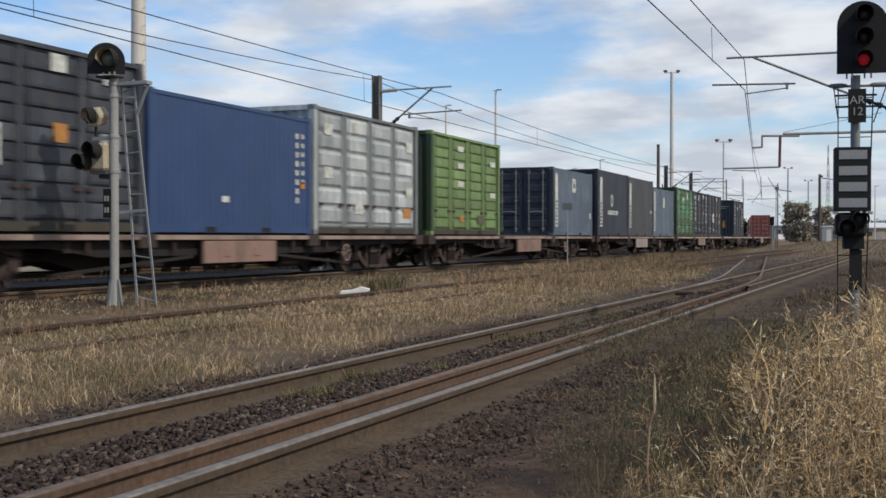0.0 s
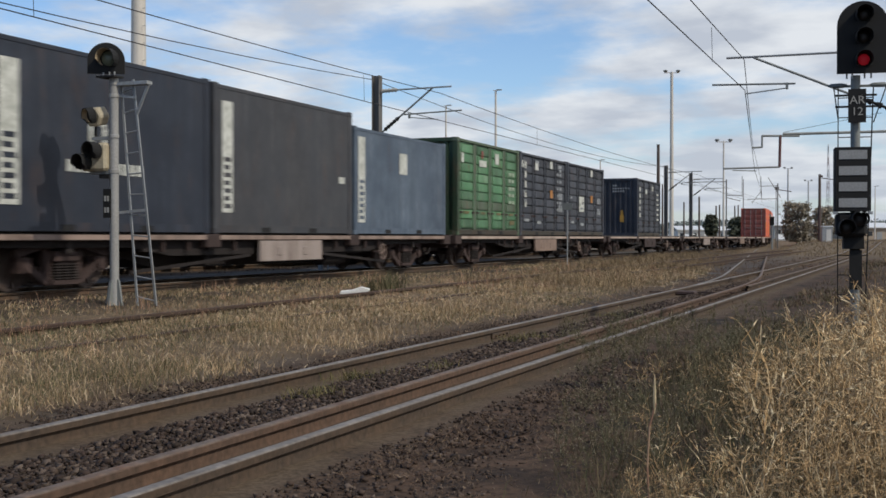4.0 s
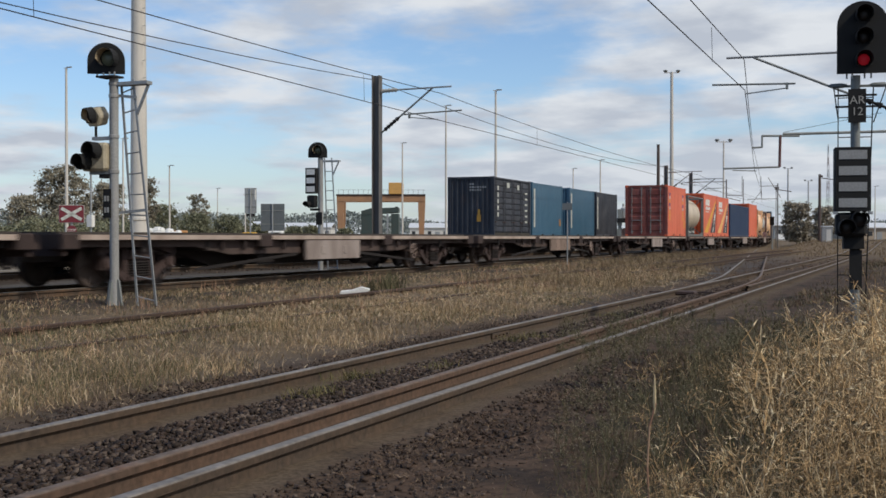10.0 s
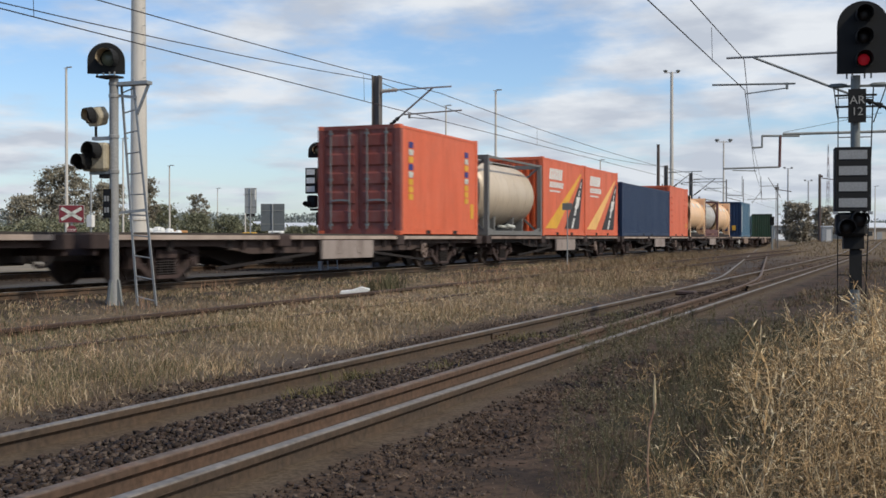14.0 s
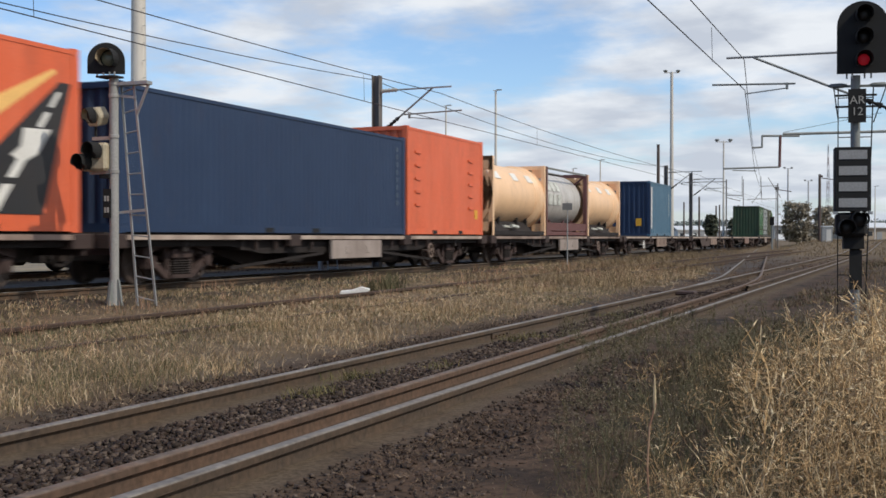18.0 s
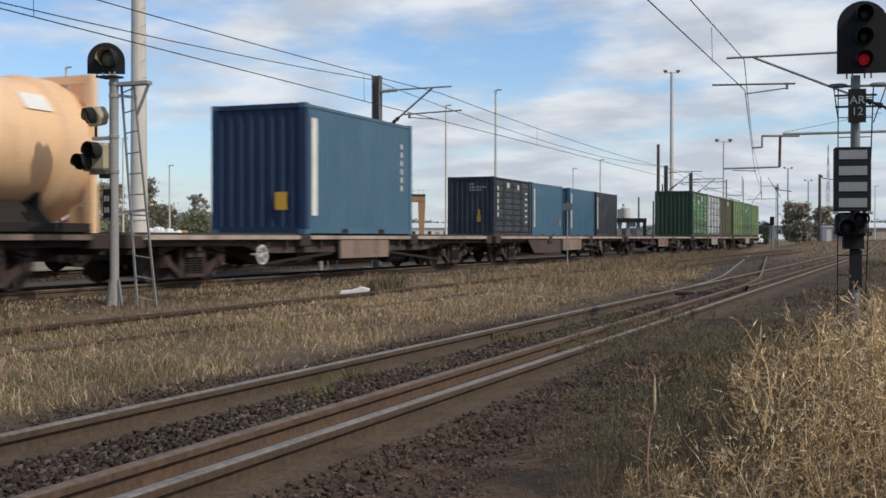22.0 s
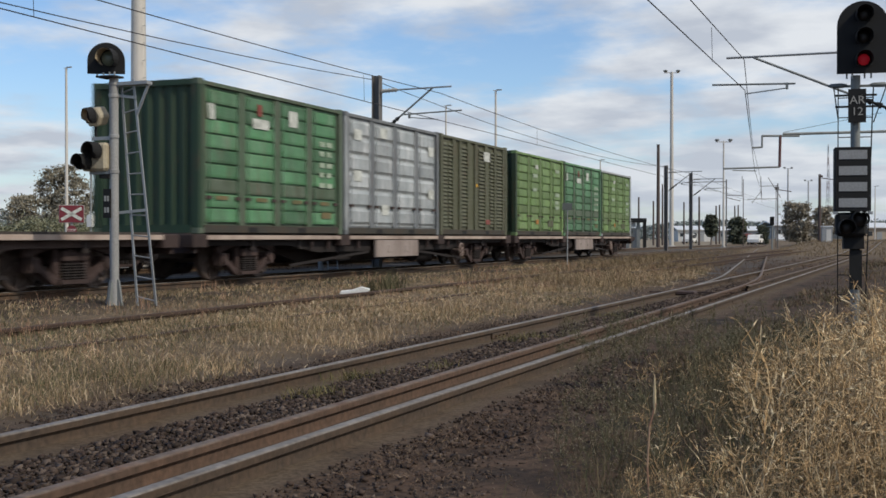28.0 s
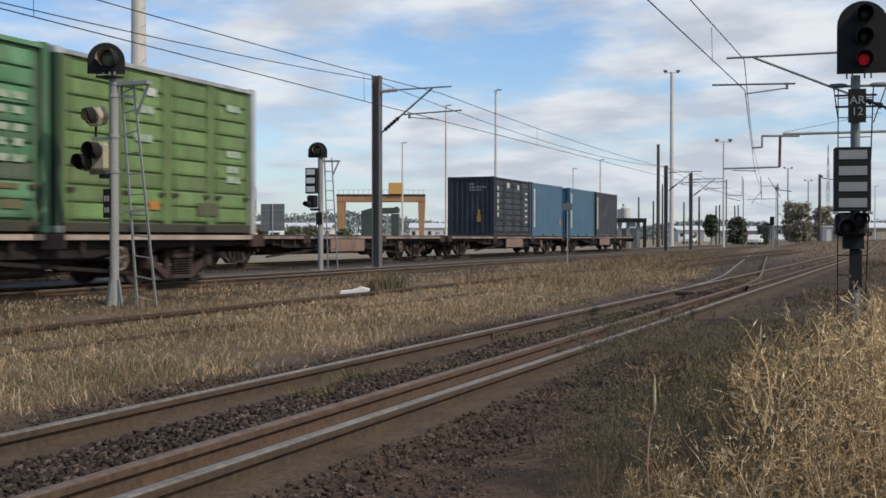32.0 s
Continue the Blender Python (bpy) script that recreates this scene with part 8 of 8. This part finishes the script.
def seed_weeds():
    """Tall dry weeds thickest beside the camera, feathery green ones before them."""
    cs, sn = 0.9294, 0.3690

    def at(depth, t):
        return depth * t * cs - depth * sn, depth * t * sn + depth * cs

    def dry(rnd):
        depth = rnd.uniform(3.8, 9.5)
        t = 0.245 + 0.2 * rnd.random() ** 0.7
        if rnd.random() < 0.1:
            t = rnd.uniform(0.17, 0.27)
        return (*at(depth, t), depth, min(1.0, max(0.22, (t - 0.185) / 0.19)))

    def feathery(rnd):
        depth = rnd.uniform(5.2, 15.0)
        t = rnd.uniform(0.10, 0.33)
        x, y = at(depth, t)
        keep = noise.noise((x * 0.7, y * 0.7, 4.0))
        return (x, y, depth, min(1.0, max(0.25, (t - 0.04) / 0.14)) * max(0.2, 0.75 + 0.9 * keep))

    def tall(rnd):
        depth = rnd.uniform(4.0, 6.5)
        t = rnd.uniform(0.27, 0.4)
        return (*at(depth, t), depth, min(1.0, 0.6 + (t - 0.27) * 4))

    def front(rnd):
        depth = rnd.uniform(4.5, 5.1)
        t = 0.16 + 0.24 * rnd.random()
        return (*at(depth, t), depth, 0.5 + t)

    bushes("dry_weed_stems", "tall dry branching weed stems", 300, 11, dry, (0.42, 0.78), (0.08, 0.24), 2, 0.0004, (0.010, 0.036), SEED, SEED, "seed_heads", "small pale seed heads on the dry weeds")
    bushes("feathery_weed_stems", "fine dark green feathery weeds before the straw", 560, 12, feathery, (0.14, 0.44), (0.04, 0.13), 2, 0.00025, (0.007, 0.017), WEED_GREEN, WEED_SPECK, "weed_flowers", "tiny pale flower specks on the green weeds")
    bushes("tall_weed_stems", "a few tall straw stems standing over the thicket", 16, 15, tall, (0.72, 0.92), (0.1, 0.26), 1, 0.0007, (0.02, 0.055), SEED, SEED, "tall_seed_heads", "long pale husks on the tall stems")
    bushes("front_weed_stems", "short pale dry weeds at the foot of the thicket", 60, 14, front, (0.1, 0.26), (0.03, 0.1), 2, 0.0003, (0.008, 0.02), SEED, SEED, "front_seed_heads", "pale seed heads of the short weeds")


def lone_stalk():
    s = thing("grass_stalk", "single tall straw stalk with a feathery head", "grass stalk", m=Matrix.Translation((-0.89, 4.42, -0.15)))
    pts = [(0, 0, 0), (-0.012, 0, 0.26), (-0.004, 0, 0.42), (0.02, 0, 0.51)]
    st = G()
    for a, b in zip(pts, pts[1:]):
        st.tube(a, b, 0.0042, 5)
    part("stem", st, RED_STALK, s)
    part("seed_head", G().lathe([(0.002, 0.0), (0.0065, 0.04), (0.005, 0.1), (0.001, 0.15)], (0.015, 0, 0.47), "z", 6), SEED, s)


def stones():
    rng = np.random.default_rng(21)
    block = np.array([(a, b, c) for c in (-1, 1) for b in (-1, 1) for a in (-1, 1)]) * 0.62
    tri = np.array([(0, 2, 3), (0, 3, 1), (4, 5, 7), (4, 7, 6), (0, 1, 5), (0, 5, 4), (2, 6, 7), (2, 7, 3), (0, 4, 6), (0, 6, 2), (1, 3, 7), (1, 7, 5)])
    sets = []
    for q0, q1, y0, y1, n, s0, s1, z in ((3.42, 4.16, 2.0, 10, 17000, 0.007, 0.024, -0.14), (3.42, 4.16, 10, 30, 9000, 0.012, 0.03, -0.14), (3.42, 3.7, 2.0, 14, 4000, 0.008, 0.024, -0.122), (0.2, 2.72, 3.6, 11.5, 15000, 0.004, 0.016, -0.154), (0.5, 2.6, 2.5, 10.5, 1500, 0.012, 0.026, -0.156), (4.6, 5.6, 3.0, 16, 16000, 0.004, 0.014, -0.143), (11.7, 15.4, 8, 40, 5000, 0.016, 0.04, 0.02), (17.5, 21.5, 20, 60, 2500, 0.02, 0.045, 0.02)):
        y = y0 + (y1 - y0) * rng.uniform(0, 1, n) ** 1.3
        q = rng.uniform(q0, q1, n)
        q = np.where(q < 6, q - LEAN * y, q)
        size = s0 + (s1 - s0) * rng.uniform(0, 1, n) ** 1.8
        sets.append(np.stack([-q, y, z + rng.uniform(-0.012, 0.014, n), size], 1))
    a = np.concatenate(sets)
    n = len(a)
    shape = (block[None] + rng.uniform(-0.42, 0.42, (n, 8, 3))) * rng.uniform(0.55, 1.45, (n, 1, 3))
    tilt = rng.uniform(-0.9, 0.9, n)
    ct, st = np.cos(tilt)[:, None], np.sin(tilt)[:, None]
    shape = np.stack([shape[..., 0], shape[..., 1] * ct - shape[..., 2] * st, shape[..., 1] * st + shape[..., 2] * ct], 2)
    ang = rng.uniform(0, 6.283, n)
    c, s = np.cos(ang)[:, None], np.sin(ang)[:, None]
    xs, ys = shape[..., 0] * c - shape[..., 1] * s, shape[..., 0] * s + shape[..., 1] * c
    v = np.stack([xs, ys, shape[..., 2] * 0.8], 2) * a[:, 3][:, None, None] + a[:, None, :3]
    f = (np.arange(n)[:, None, None] * 8 + tri[None]).reshape(-1, 3)
    tagged(fast("ballast_stones", v.reshape(-1, 3), f, STONE), "dark purple-brown ballast stones", "ballast", kind="stuff")


STONE = straw_material("ballast_stone", [(0.024, 0.018, 0.014), (0.068, 0.046, 0.035), (0.04, 0.029, 0.023), (0.14, 0.105, 0.082), (0.055, 0.036, 0.028), (0.03, 0.022, 0.018)])
WEED_GREEN = straw_material("weed_green", [(0.046, 0.05, 0.027), (0.105, 0.108, 0.053), (0.07, 0.054, 0.033), (0.21, 0.165, 0.098), (0.076, 0.082, 0.042), (0.125, 0.085, 0.052)])
FAR_STRAW = straw_material("far_straw", [(0.13, 0.09, 0.052), (0.25, 0.18, 0.105), (0.33, 0.245, 0.15), (0.18, 0.125, 0.072), (0.13, 0.11, 0.06)])
WEED_YELLOW = straw_material("weed_yellow", [(0.08, 0.08, 0.035), (0.18, 0.15, 0.065), (0.11, 0.105, 0.05), (0.24, 0.18, 0.085)])
WEED_SPECK = straw_material("weed_speck", [(0.16, 0.14, 0.085), (0.42, 0.37, 0.26), (0.10, 0.095, 0.055), (0.55, 0.48, 0.34)])
LITTER = straw_material("brown_litter", [(0.05, 0.035, 0.024), (0.16, 0.10, 0.065), (0.085, 0.055, 0.036), (0.30, 0.215, 0.135), (0.12, 0.07, 0.045), (0.04, 0.03, 0.02)])
grow()
seed_weeds()
lone_stalk()
stones()


# ---- what moves ----
def motions():
    rows_t = [0.5 * i for i in range(65)]
    way = [gone(t) for t in rows_t]
    mids = [lead - 0.07 + 1.5 * SLOT for lead in WAGON_LEAD]
    for w, mid in zip(WAGONS, mids):
        walk(w, [(t, wagon_pose(mid - d)) for t, d in zip(rows_t, way)])
    for c, i, m in RIDERS:
        walk(c, [(t, wagon_pose(mids[i] - d) @ m) for t, d in zip(rows_t, way)])
    spin_t = [k / 15 for k in range(481)]
    spin = [gone(t) / 0.42 for t in spin_t]
    for w in WAGONS:
        for ws in [o for o in w.children_recursive if o.name.startswith("wheelset")]:
            at = ws.location.copy()
            walk(ws, [(t, Matrix.Translation(at) @ Matrix.Rotation(a, 4, "X")) for t, a in zip(spin_t, spin)])


motions()
